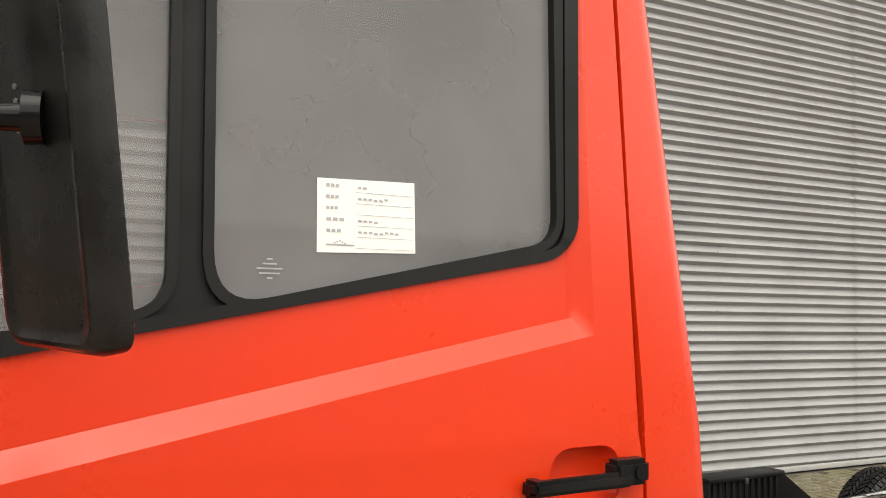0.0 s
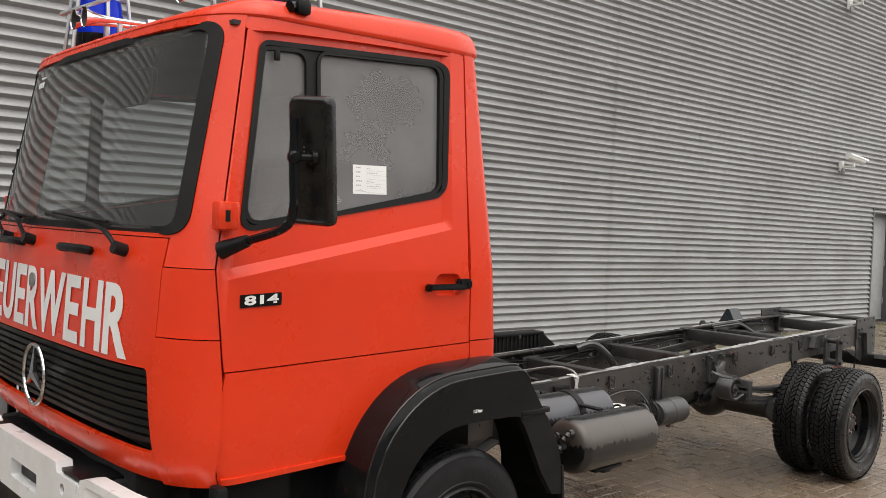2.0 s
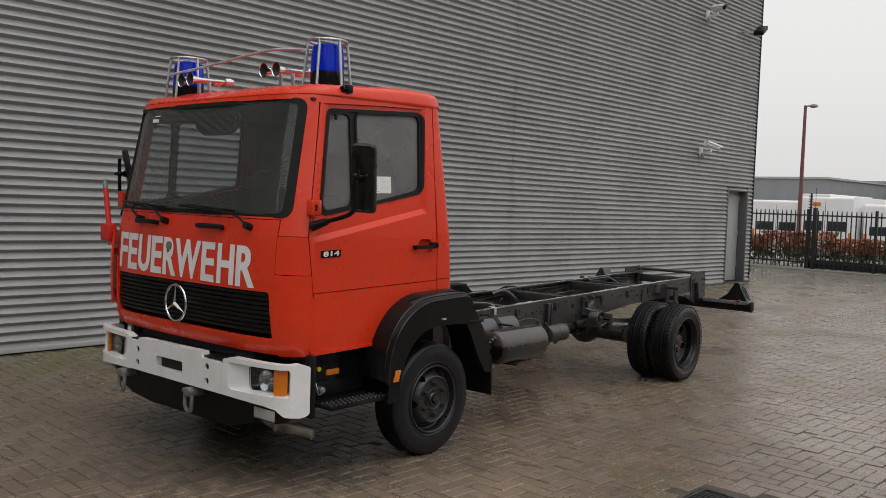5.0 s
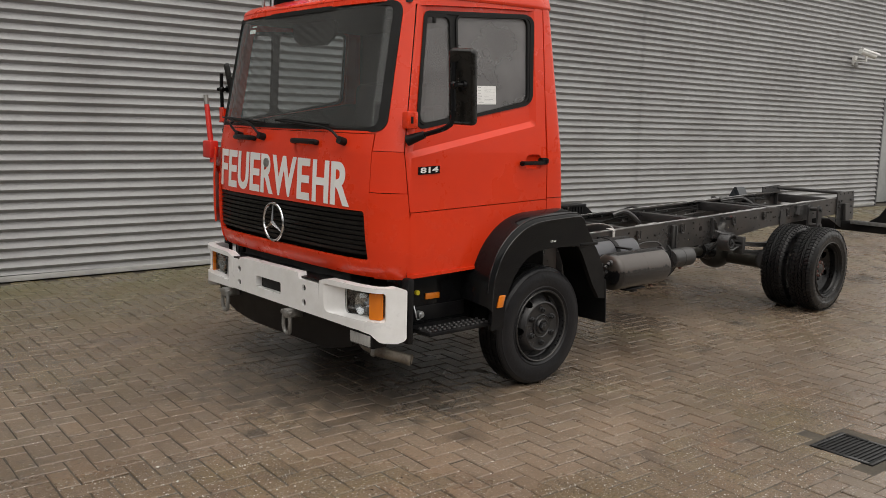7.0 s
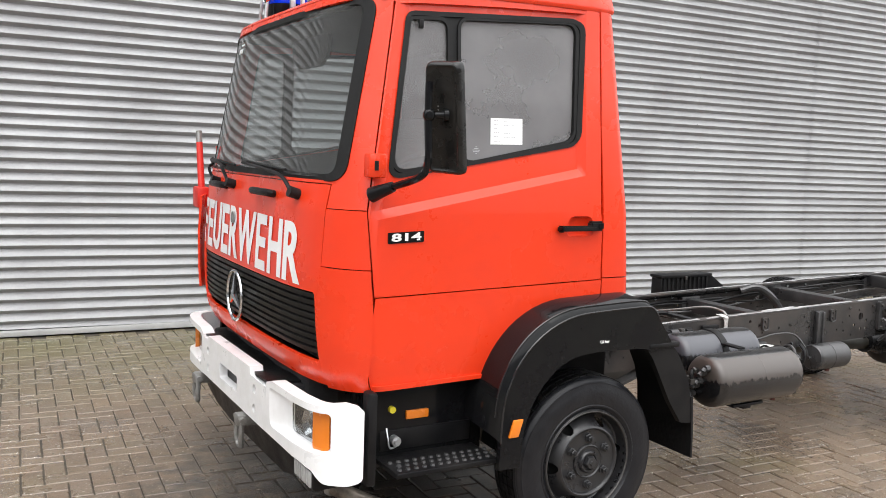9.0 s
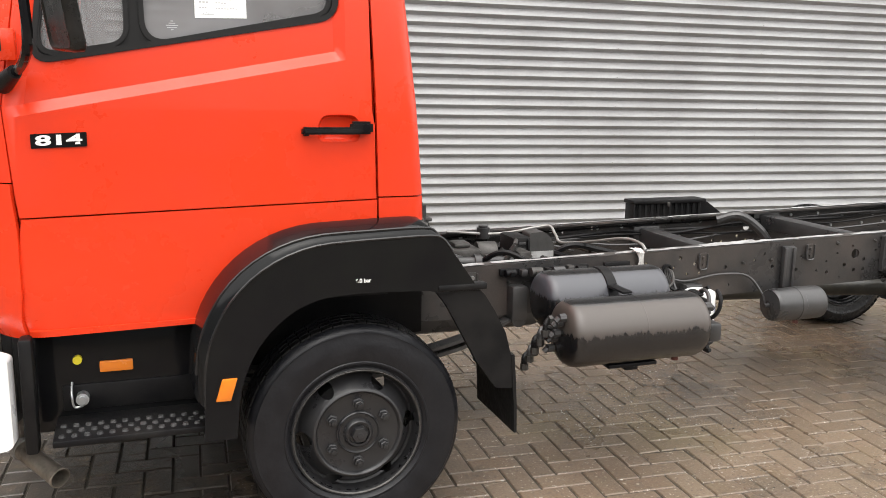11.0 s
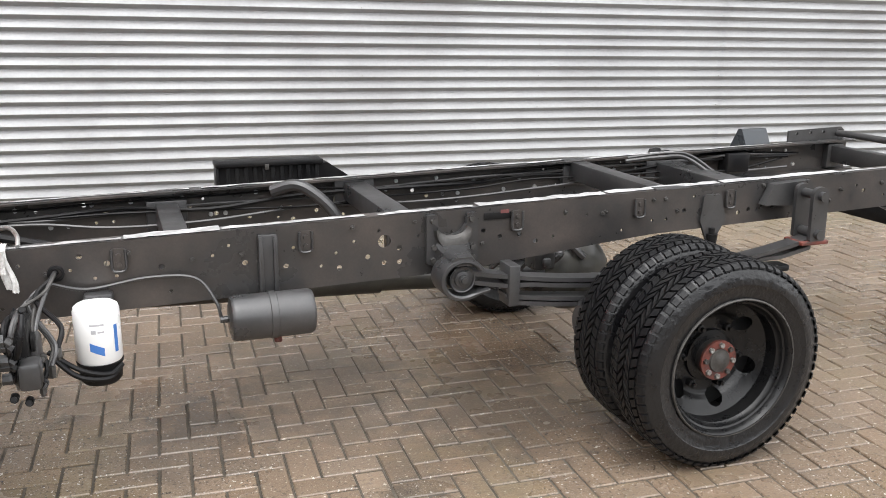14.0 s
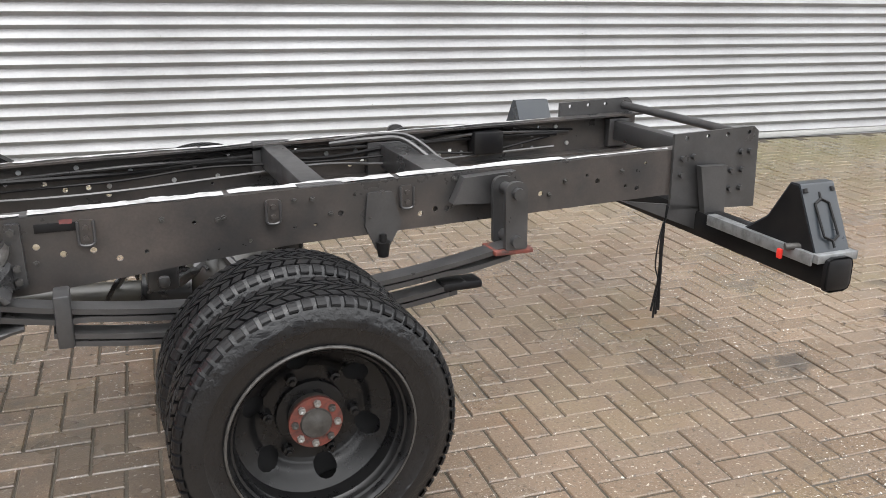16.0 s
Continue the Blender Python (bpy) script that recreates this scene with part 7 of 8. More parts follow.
part("box_lid", plate(rounded([Vector(p) for p in [(0.978, 0.70), (1.105, 0.70), (1.105, 0.80), (1.085, 0.838), (1.05, 0.866), (0.978, 0.862)]], 0.012), [], lambda u, v, d: Vector((u, -0.10 + d, v)), 0.09), DUCT, eng, "grey bent sheet cover")
part("taped_edge", boxes((0.985, 1.10, -0.1035, -0.1005, 0.705, 0.775)), TAPE, eng)
part("pot", rods(((0.93, 0.36, 0.76), (0.93, 0.36, 0.815), 0.034), ((0.93, 0.36, 0.815), (0.93, 0.36, 0.825), 0.024), seg=16), STEEL, eng)
for k in range(9):
    x0, y0 = 0.42 + 0.09 * k, rr_.uniform(-0.25, 0.25)
    bm = bmesh.new()
    tube([(x0, y0, 0.70 + rr_.uniform(0, .05)), (x0 + 0.10, y0 + rr_.uniform(-.1, .1), 0.78 + rr_.uniform(-.03, .03)), (x0 + 0.24, y0 + rr_.uniform(-.12, .12), 0.75), (x0 + 0.36, rr_.uniform(-.3, .36), 0.72)], rr_.choice((0.008, 0.012, 0.016)), 7, 5, bm)
    part("hose", bm, rr_.choice((STEEL, DULLMETAL, BLACK)), eng)
# upright clutter at the back wall: intake, tilt lock, braces
up = part("air_intake", boxes((0.185, 0.310, -0.40, -0.19, 1.283, 1.360), bev=0.018), BLACK, truck, "black intake and cab lock behind the cab")
part("intake_lid", boxes((0.18, 0.275, -0.42, -0.23, 1.350, 1.368), (0.18, 0.235, -0.415, -0.37, 1.23, 1.30), bev=0.008), BLACK, up)
part("lamp_block", boxes((0.205, 0.305, 0.0, 0.14, 1.245, 1.345), (0.225, 0.295, -0.03, 0.01, 1.265, 1.315), (0.245, 0.335, 0.08, 0.20, 1.135, 1.245), bev=0.02), BLACK, up)
part("snorkel", tube([(0.26, -0.28, 1.31), (0.275, -0.25, 1.285), (0.285, -0.19, 1.27), (0.29, -0.12, 1.265)], 0.034, 14, 6), BLACK, up, "black bent intake snorkel")
part("red_latch", boxes((0.262, 0.345, -0.075, -0.03, 1.160, 1.210), (0.328, 0.352, -0.06, -0.03, 1.185, 1.225), (0.247, 0.275, -0.07, -0.02, 1.172, 1.182), bev=0.004), material("faded_red_paint", (0.40, 0.024, 0.012), 0.5, dirt=(0.10, 0.02, 0.015), dirt_amount=0.8, dirt_scale=30), up, "small red latch")
# stepped grey duct that slopes down to the frame
for pts, y0, wide, mat in (([(0.21, 1.24), (0.33, 1.245), (0.405, 1.17), (0.41, 1.10), (0.30, 1.06), (0.21, 1.08)], -0.06, 0.30, DUCT),
                           ([(0.24, 1.10), (0.41, 1.13), (0.475, 1.02), (0.46, 0.965), (0.25, 0.96)], -0.02, 0.34, DUCT),
                           ([(0.25, 0.99), (0.47, 1.005), (0.515, 0.935), (0.545, 0.84), (0.40, 0.82), (0.25, 0.82)], 0.02, 0.30, DUCT),
                           ([(0.20, 1.12), (0.31, 1.14), (0.36, 1.05), (0.36, 0.90), (0.30, 0.80), (0.20, 0.80)], -0.30, 0.22, STEEL)):
    bm = plate(rounded([Vector(p) for p in pts], 0.025, 4), [], lambda u, v, d: Vector((u, y0 + d, v)), wide)
    bmesh.ops.bevel(bm, geom=[e for e in bm.edges if len(e.link_faces) == 2 and e.calc_face_angle(0) > 1.2], offset=0.010, segments=2, affect="EDGES")
    part("duct", bm, mat, up, "stepped grey air duct")
for k in range(4):
    z0 = 1.16 - 0.075 * k
    part("duct_rib", boxes((0.33 + 0.045 * k, 0.385 + 0.045 * k, -0.045, 0.25, z0 - 0.010, z0 + 0.006), bev=0.005, m=pose(0, 0, 0)), DUCT, up)
part("bellows", lathe([(0.045, 0), (0.06, 0.02), (0.045, 0.04), (0.06, 0.06), (0.045, 0.08), (0.06, 0.10), (0.045, 0.12)], frame_to((0.30, -0.20, 1.08), (0.36, -0.16, 0.96))[0], 20), BLACK, up)
part("strut", rods(((0.262, -0.44, 1.285), (0.322, -0.42, 1.075), 0.016), ((0.322, -0.42, 1.075), (0.334, -0.415, 1.03), 0.010), seg=14), STEEL, up, "dark gas strut of the tilting cab")
part("strut", rods(((0.24, -0.46, 1.12), (0.255, -0.44, 0.86), 0.013), ((0.37, -0.36, 1.05), (0.365, -0.36, 0.84), 0.015), seg=12), STEEL, up)
part("lock_frame", boxes((0.19, 0.25, -0.46, 0.50, 0.84, 0.92), (0.19, 0.24, -0.40, -0.34, 0.80, 1.26), (0.19, 0.24, 0.38, 0.44, 0.80, 1.26), (0.30, 0.37, -0.38, -0.33, 0.80, 1.00), (0.26, 0.33, -0.48, -0.42, 0.80, 0.90), bev=0.008), STEEL, up)
part("wedge_plate", plate(rounded([Vector(p) for p in [(0.40, 0.83), (0.545, 0.83), (0.52, 0.86), (0.45, 0.885)]], 0.01), [], lambda u, v, d: Vector((u, 0.02 + d, v)), 0.10), DUCT, up)
part("white_tag", rods(((0.325, -0.36, 0.935), (0.337, -0.365, 0.933), 0.008), seg=10), LETTER, up)
clutter = random.Random(31)
for k in range(26):
    x, y, z = clutter.uniform(0.24, 0.40), clutter.uniform(-0.48, -0.20), clutter.uniform(0.84, 1.22)
    r = clutter.uniform(0.012, 0.026)
    d = Vector((clutter.uniform(-1, 1), clutter.uniform(-1, 0.2), clutter.uniform(-1, 1))).normalized()
    a = Vector((x - 0.25 * (z - 0.84), y, z))
    part("fitting", rods((a, a + d * 0.05, r), (a + d * 0.05, a + d * 0.065, r * 0.65), seg=10), (BLACK, STEEL, DUCT, DULLMETAL)[k % 4], up)
for k in range(8):
    bm = bmesh.new()
    y0 = -0.32 + 0.07 * k
    tube([(0.24, y0, 1.30 - 0.02 * k), (0.32 + 0.02 * (k % 3), y0 + 0.03, 1.15), (0.30 + 0.03 * (k % 2), y0 - 0.02, 0.98), (0.36, y0, 0.82)], 0.007 + 0.003 * (k % 3), 7, 5, bm)
    part("hose", bm, (BLACK, STEEL)[k % 2], up)

# shift linkage, levers and small fittings on the gearbox
part("shift_housing", boxes((0.50, 0.60, -0.20, -0.06, 0.70, 0.79), (0.52, 0.58, -0.17, -0.10, 0.79, 0.825), (0.44, 0.50, -0.16, -0.10, 0.715, 0.755), bev=0.014), DULLMETAL, eng, "grimy grey shift housing")
part("cross_shaft", rods(((0.60, -0.15, 0.755), (0.86, -0.17, 0.750), 0.024), ((0.68, -0.156, 0.754), (0.71, -0.158, 0.753), 0.034), ((0.84, -0.169, 0.75), (0.86, -0.17, 0.75), 0.032), seg=14), STEEL, eng)
part("lever", rods(((0.80, -0.18, 0.72), (0.86, -0.20, 0.83), 0.012), ((0.86, -0.20, 0.83), (0.90, -0.12, 0.835), 0.010), seg=10), DULLMETAL, eng)
part("rusty_bracket", boxes((0.865, 0.925, -0.24, -0.19, 0.70, 0.80), (0.865, 0.925, -0.24, -0.12, 0.795, 0.803), bev=0.004), DULLMETAL, eng)
for k in range(14):
    x, y = 0.42 + 0.045 * k, -0.28 + 0.055 * (k * 5 % 9)
    z = 0.735 + 0.012 * (k % 4)
    part("fitting", rods(((x, y, z - 0.03), (x, y, z), 0.014), ((x, y, z), (x + 0.012, y - 0.01, z + 0.02), 0.009), seg=8), (DULLMETAL, STEEL, GREYMETAL)[k % 3], eng)

# front springs under the rails
for y in (-0.40, 0.46):
    fs = None
    for k, (a, b) in enumerate(((-0.80, 0.78), (-0.62, 0.60), (-0.40, 0.38))):
        bm = bmesh.new()
        rows = []
        for i in range(17):
            x = a + (b - a) * i / 16
            z = 0.400 + 0.150 * ((x + 0.03) / 0.80) ** 2 - 0.020 * k - (0.012 if k else 0)
            rows.append([bm.verts.new((x, y + dy, z + dz)) for dy, dz in ((-0.033, 0), (0.033, 0), (0.033, 0.015), (-0.033, 0.015))])
        for p, q in zip(rows, rows[1:]):
            for j in range(4):
                bm.faces.new((p[j], p[(j + 1) % 4], q[(j + 1) % 4], q[j]))
        bm.faces.new(rows[0]); bm.faces.new(rows[-1][::-1])
        bmesh.ops.recalc_face_normals(bm, faces=bm.faces[:])
        if fs is None:
            fs = part("front_spring", bm, STEEL, truck, "layered black front leaf spring")
        else:
            part("leaf", bm, STEEL, fs)
    part("rear_eye", rods(((0.78, y - 0.045, 0.555), (0.78, y + 0.045, 0.555), 0.032), seg=16), STEEL, fs)
    part("spring_hanger", boxes((0.745, 0.815, y - 0.05, y + 0.05, 0.55, 0.70), bev=0.008), STEEL, fs)

# air tanks with straps, valves, filter can
def tank(x0, x1, y, z, r, name, label, mat, e=0.045):
    half_p = [(0.0, 0), (r * 0.6, 0.003), (r * 0.8, 0.009), (r * 0.91, e * 0.45), (r * 0.97, e * 0.75), (r * 0.993, e), (r, e + 0.012)]
    prof = half_p + [(q, x1 - x0 - h) for q, h in reversed(half_p)]
    return part(name, lathe(prof, frame_to((x0, y, z), (x1, y, z))[0], 40), mat, truck, label)


# the pale band on each tank paints in the sky its gloss reflects
t1 = tank(0.775, 1.395, -0.830, 0.605, 0.132, "air_tank", "glossy black compressed air tank, muddy below, sky sheen painted in", sheen_band("sheen_tank_paint", 0.622, 0.722, (0.070, 0.057, 0.049)))
t2 = tank(0.80, 1.375, -0.575, 0.672, 0.122, "air_tank", "glossy black compressed air tank", sheen_band("sheen_streaked_paint", 0.700, 0.780, (0.064, 0.066, 0.077)))
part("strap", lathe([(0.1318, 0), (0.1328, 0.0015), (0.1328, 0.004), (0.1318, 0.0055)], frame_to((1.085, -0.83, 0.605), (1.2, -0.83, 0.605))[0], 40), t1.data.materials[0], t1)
part("strap", lathe([(0.1235, 0), (0.127, 0.003), (0.127, 0.045), (0.1235, 0.048)], frame_to((1.06, -0.575, 0.672), (1.2, -0.575, 0.672))[0], 40), BLACK, t2)
part("bridge", boxes((1.06, 1.105, -0.80, -0.60, 0.735, 0.745), bev=0.003, m=pose(0, 0, 0.0)), BLACK, t2)
part("drain_bracket", boxes((0.98, 1.20, -0.86, -0.80, 0.452, 0.468), (1.06, 1.12, -0.85, -0.81, 0.435, 0.455), bev=0.006), BLACK, t1)
part("drain_plug", rods(((1.30, -0.83, 0.48), (1.30, -0.83, 0.455), 0.014)), RUST, t1)
for i, (x, s) in enumerate(((0.775, -1), (1.395, 1))):
    for k in range(5):
        y, z = -0.87 + 0.022 * k, 0.68 - 0.036 * k + 0.012 * (k % 2)
        part("fitting", rods(((x, y, z), (x + s * 0.026, y, z), 0.017), ((x + s * 0.026, y, z), (x + s * 0.040, y, z - 0.012), 0.012), seg=8), STEEL, t1)
        if s < 0:
            yy, zz = -0.80 + 0.045 * k, 0.655 - 0.048 * k
            part("elbow", tube([(x + 0.01, yy, zz), (x - 0.035, yy, zz), (x - 0.052, yy - 0.01, zz - 0.018), (x - 0.052, yy - 0.015, zz - 0.055)], 0.010 + 0.002 * (k % 3), 8, 4), (BLACK, STEEL)[k % 2], t1)
            part("union_nut", rods(((x - 0.052, yy - 0.015, zz - 0.035), (x - 0.052, yy - 0.015, zz - 0.060), 0.017), ((x - 0.02, yy, zz), (x - 0.035, yy, zz), 0.017), seg=6), DULLMETAL, t1)
vb = part("brake_valve", boxes((1.42, 1.49, -0.74, -0.62, 0.50, 0.62), (1.44, 1.50, -0.86, -0.78, 0.52, 0.60), bev=0.014), STEEL, truck, "black valves and hoses beside the tanks")
part("grommet", lathe([(0.018, 0.0), (0.026, 0.002), (0.026, 0.010), (0.018, 0.012)], frame_to((1.53, NEAR, 0.722), (1.53, NEAR - 0.02, 0.722))[0], 16), BLACK, vb)
hrng = random.Random(8)
for k in range(9):
    bm = bmesh.new()
    ex, ey, ez = 1.405 + 0.016 * (k * 4 % 9), -0.60 - 0.030 * (k % 5), 0.60 - 0.016 * k
    tube([(1.53 + 0.004 * (k % 3 - 1), NEAR + 0.01, 0.722 + 0.005 * (k % 2)), (1.525 - 0.004 * k, NEAR - 0.05, 0.724 - 0.004 * k), (1.50 - 0.010 * k + hrng.uniform(-.01, .01), NEAR - 0.11, 0.690 - 0.008 * k), (ex + 0.01, ey + 0.05, ez + 0.05), (ex, ey, ez)], 0.0055 + 0.0012 * (k % 3), 8, 6, bm)
    part("hose", bm, (DULLMETAL, STEEL, BLACK)[k % 3], vb)
    part("hose_nut", rods(((ex, ey, ez), (ex, ey - 0.004, ez - 0.026), 0.011), ((ex, ey - 0.004, ez - 0.026), (ex, ey - 0.004, ez - 0.034), 0.008), seg=6), (DULLMETAL, GREYMETAL)[k % 2], vb)
for k in range(4):
    bm = bmesh.new()
    cy, cz, r = -0.66 - 0.055 * (k % 3), 0.655 - 0.045 * k, 0.042 + 0.006 * (k % 2)
    tube([(1.415 + 0.012 * k + 0.012 * math.sin(t), cy + r * math.cos(t), cz + r * math.sin(t)) for t in [0.2 + i * 0.52 for i in range(10)]], 0.0055, 8, 4, bm)
    part("hose_loop", bm, (BLACK, DULLMETAL)[k % 2], vb)
part("valve_body", boxes((1.415, 1.470, -0.80, -0.66, 0.555, 0.690), (1.425, 1.465, -0.775, -0.70, 0.690, 0.712), (1.470, 1.485, -0.77, -0.72, 0.60, 0.65), bev=0.012), BLACK, vb, "black relay valve behind the tanks")
for k in range(3):
    bm = bmesh.new()
    cy, cz, r = -0.76 - 0.03 * k, 0.655 + 0.012 * (k % 3), 0.050 + 0.007 * (k % 3)
    tube([(1.425 + 0.014 * k + 0.015 * math.cos(t), cy + r * math.cos(t + k), cz + r * math.sin(t + k)) for t in [i * 0.55 for i in range(11)]], 0.0085, 8, 4, bm)
    part("hose_loop", bm, (BLACK, STEEL)[k % 2], vb)
for k in range(14):
    x, y, z = hrng.uniform(1.405, 1.50), hrng.uniform(-0.84, -0.62), hrng.uniform(0.47, 0.60)
    part("fitting", rods(((x, y, z), (x, y - 0.022, z), 0.012), ((x, y - 0.022, z), (x, y - 0.032, z + 0.004), 0.008), seg=8), (STEEL, DULLMETAL, BLACK)[k % 3], vb)
can = part("filter_can", lathe([(0.0, 0.0), (0.066, 0.0), (0.070, 0.006), (0.070, 0.165), (0.066, 0.178), (0.058, 0.184), (0.03, 0.188), (0.0, 0.190)], Matrix.Translation((1.585, -0.655, 0.494)), 40), FILTER, truck, "white filter can with blue print")
part("can_base", lathe([(0.0, -0.075), (0.055, -0.072), (0.064, -0.06), (0.066, -0.02), (0.072, 0.0), (0.0, 0.0)], Matrix.Translation((1.585, -0.655, 0.494)), 28), BLACK, can)
wrapc = lambda a, z: Vector((1.585 + 0.0708 * math.sin(a), -0.655 - 0.0708 * math.cos(a), z))
pr = bmesh.new()
for a0, a1, z0, z1, slant in ((-0.35, 0.25, 0.545, 0.572, -0.02), (0.75, 0.95, 0.53, 0.62, 0.0)):
    vs = [pr.verts.new(wrapc(a0 + (a1 - a0) * k / 6, (z0 if j == 0 else z1) + slant * k / 6)) for j in (0, 1) for k in range(7)]
    for k in range(6):
        pr.faces.new((vs[k], vs[k + 1], vs[8 + k], vs[7 + k]))
part("blue_print", pr, BLUEINK, can, smooth=0)
pr = bmesh.new()
for a0, a1, z0, z1 in ((-0.30, 0.30, 0.625, 0.631), (-0.25, -0.05, 0.600, 0.612), (0.02, 0.3, 0.602, 0.607)):
    vs = [pr.verts.new(wrapc(a0 + (a1 - a0) * k / 6, (z0 if j == 0 else z1))) for j in (0, 1) for k in range(7)]
    for k in range(6):
        pr.faces.new((vs[k], vs[k + 1], vs[8 + k], vs[7 + k]))
part("print_lines", pr, INK, can, smooth=0)
part("can_bracket", boxes((1.55, 1.64, -0.605, -0.545, 0.58, 0.69), bev=0.012), STEEL, can)
can.location = (0.055, 0.155, -0.034)
bm = bmesh.new()
tube([(1.45, -0.72, 0.54), (1.52, -0.74, 0.475), (1.60, -0.735, 0.455), (1.64, -0.70, 0.47)], 0.009, 7, 6, bm)
tube([(1.44, -0.70, 0.55), (1.53, -0.735, 0.492), (1.61, -0.73, 0.468), (1.65, -0.69, 0.48)], 0.008, 7, 6, bm)
part("hose", bm, BLACK, can)
res = tank(2.045, 2.340, -0.475, 0.538, 0.078, "small_reservoir", "small grey cylindrical air reservoir on a bracket", STEEL, 0.02)
part("band", lathe([(0.079, 0), (0.081, 0.002), (0.081, 0.024), (0.079, 0.026)], frame_to((2.18, -0.475, 0.538), (2.3, -0.475, 0.538))[0], 36), STEEL, res)
part("hanger", boxes((2.165, 2.180, NEAR - 0.03, NEAR - 0.003, 0.60, 0.795), (2.215, 2.230, NEAR - 0.03, NEAR - 0.003, 0.60, 0.795), (2.165, 2.23, NEAR - 0.02, NEAR - 0.002, 0.60, 0.80), bev=0.003), STEEL, res)
part("drain", rods(((2.21, -0.475, 0.462), (2.21, -0.475, 0.440), 0.014), seg=10), RUST, res)
part("nipple", rods(((2.045, -0.475, 0.538), (2.020, -0.475, 0.538), 0.012), seg=10), STEEL, res)
bm = bmesh.new()
tube([(1.50, -0.42, 0.70), (1.62, -0.41, 0.665), (1.80, -0.405, 0.685), (1.95, -0.42, 0.675), (2.01, -0.46, 0.60), (2.025, -0.475, 0.54)], 0.006, 7, 6, bm)
part("air_line", bm, STEEL, truck, "thin air line along the rail")

# prop shaft, rear axle, springs
part("prop_shaft", rods(((1.05, 0.03, 0.53), (2.72, 0.03, 0.465), 0.055), ((2.72, 0.03, 0.465), (3.30, 0.03, 0.43), 0.045), seg=20), OILY, truck, "grimy propeller shaft")
bm = bmesh.new()
bmesh.ops.create_uvsphere(bm, u_segments=28, v_segments=16, radius=1, matrix=Matrix.Translation((3.62, 0.06, 0.42)) @ Matrix.Diagonal((0.19, 0.17, 0.18, 1)))
axle = part("axle_housing", bm, OILY, truck, "round black rear axle housing")
part("axle_tube", rods(((3.652, -0.70, 0.374), (3.652, 0.76, 0.374), 0.075), seg=20), OILY, axle)
part("pinion", rods(((3.30, 0.03, 0.435), (3.45, 0.03, 0.42), 0.05, 0.085), ((3.285, 0.03, 0.437), (3.30, 0.03, 0.435), 0.075), seg=20), RIM, axle)
for k in range(7):
    bm = bmesh.new()
    x0, y0 = 3.16 + 0.05 * k, -0.16 + 0.05 * (k * 3 % 7)
    tube([(x0, y0, 0.46 + 0.02 * (k % 3)), (x0 + 0.05, y0 - 0.05, 0.56), (x0 + 0.12, y0 + 0.06, 0.62 - 0.02 * (k % 2)), (x0 + 0.20, y0, 0.52)], 0.008 + 0.004 * (k % 3), 7, 5, bm)
    part("axle_hose", bm, (RIM, STEEL)[k % 2], axle)
part("axle_valve", boxes((3.30, 3.40, -0.24, -0.14, 0.52, 0.62), (3.33, 3.37, -0.27, -0.24, 0.54, 0.58), bev=0.015), STEEL, axle)
for y in (-0.60, 0.66):
    part("brake_pot", lathe([(0.0, 0), (0.06, 0.0), (0.085, 0.02), (0.088, 0.07), (0.092, 0.075), (0.085, 0.085), (0.07, 0.15), (0.0, 0.16)], frame_to((3.31, y * 1.02, 0.43), (3.46, y * 1.02, 0.42))[0], 24), STEEL, axle)
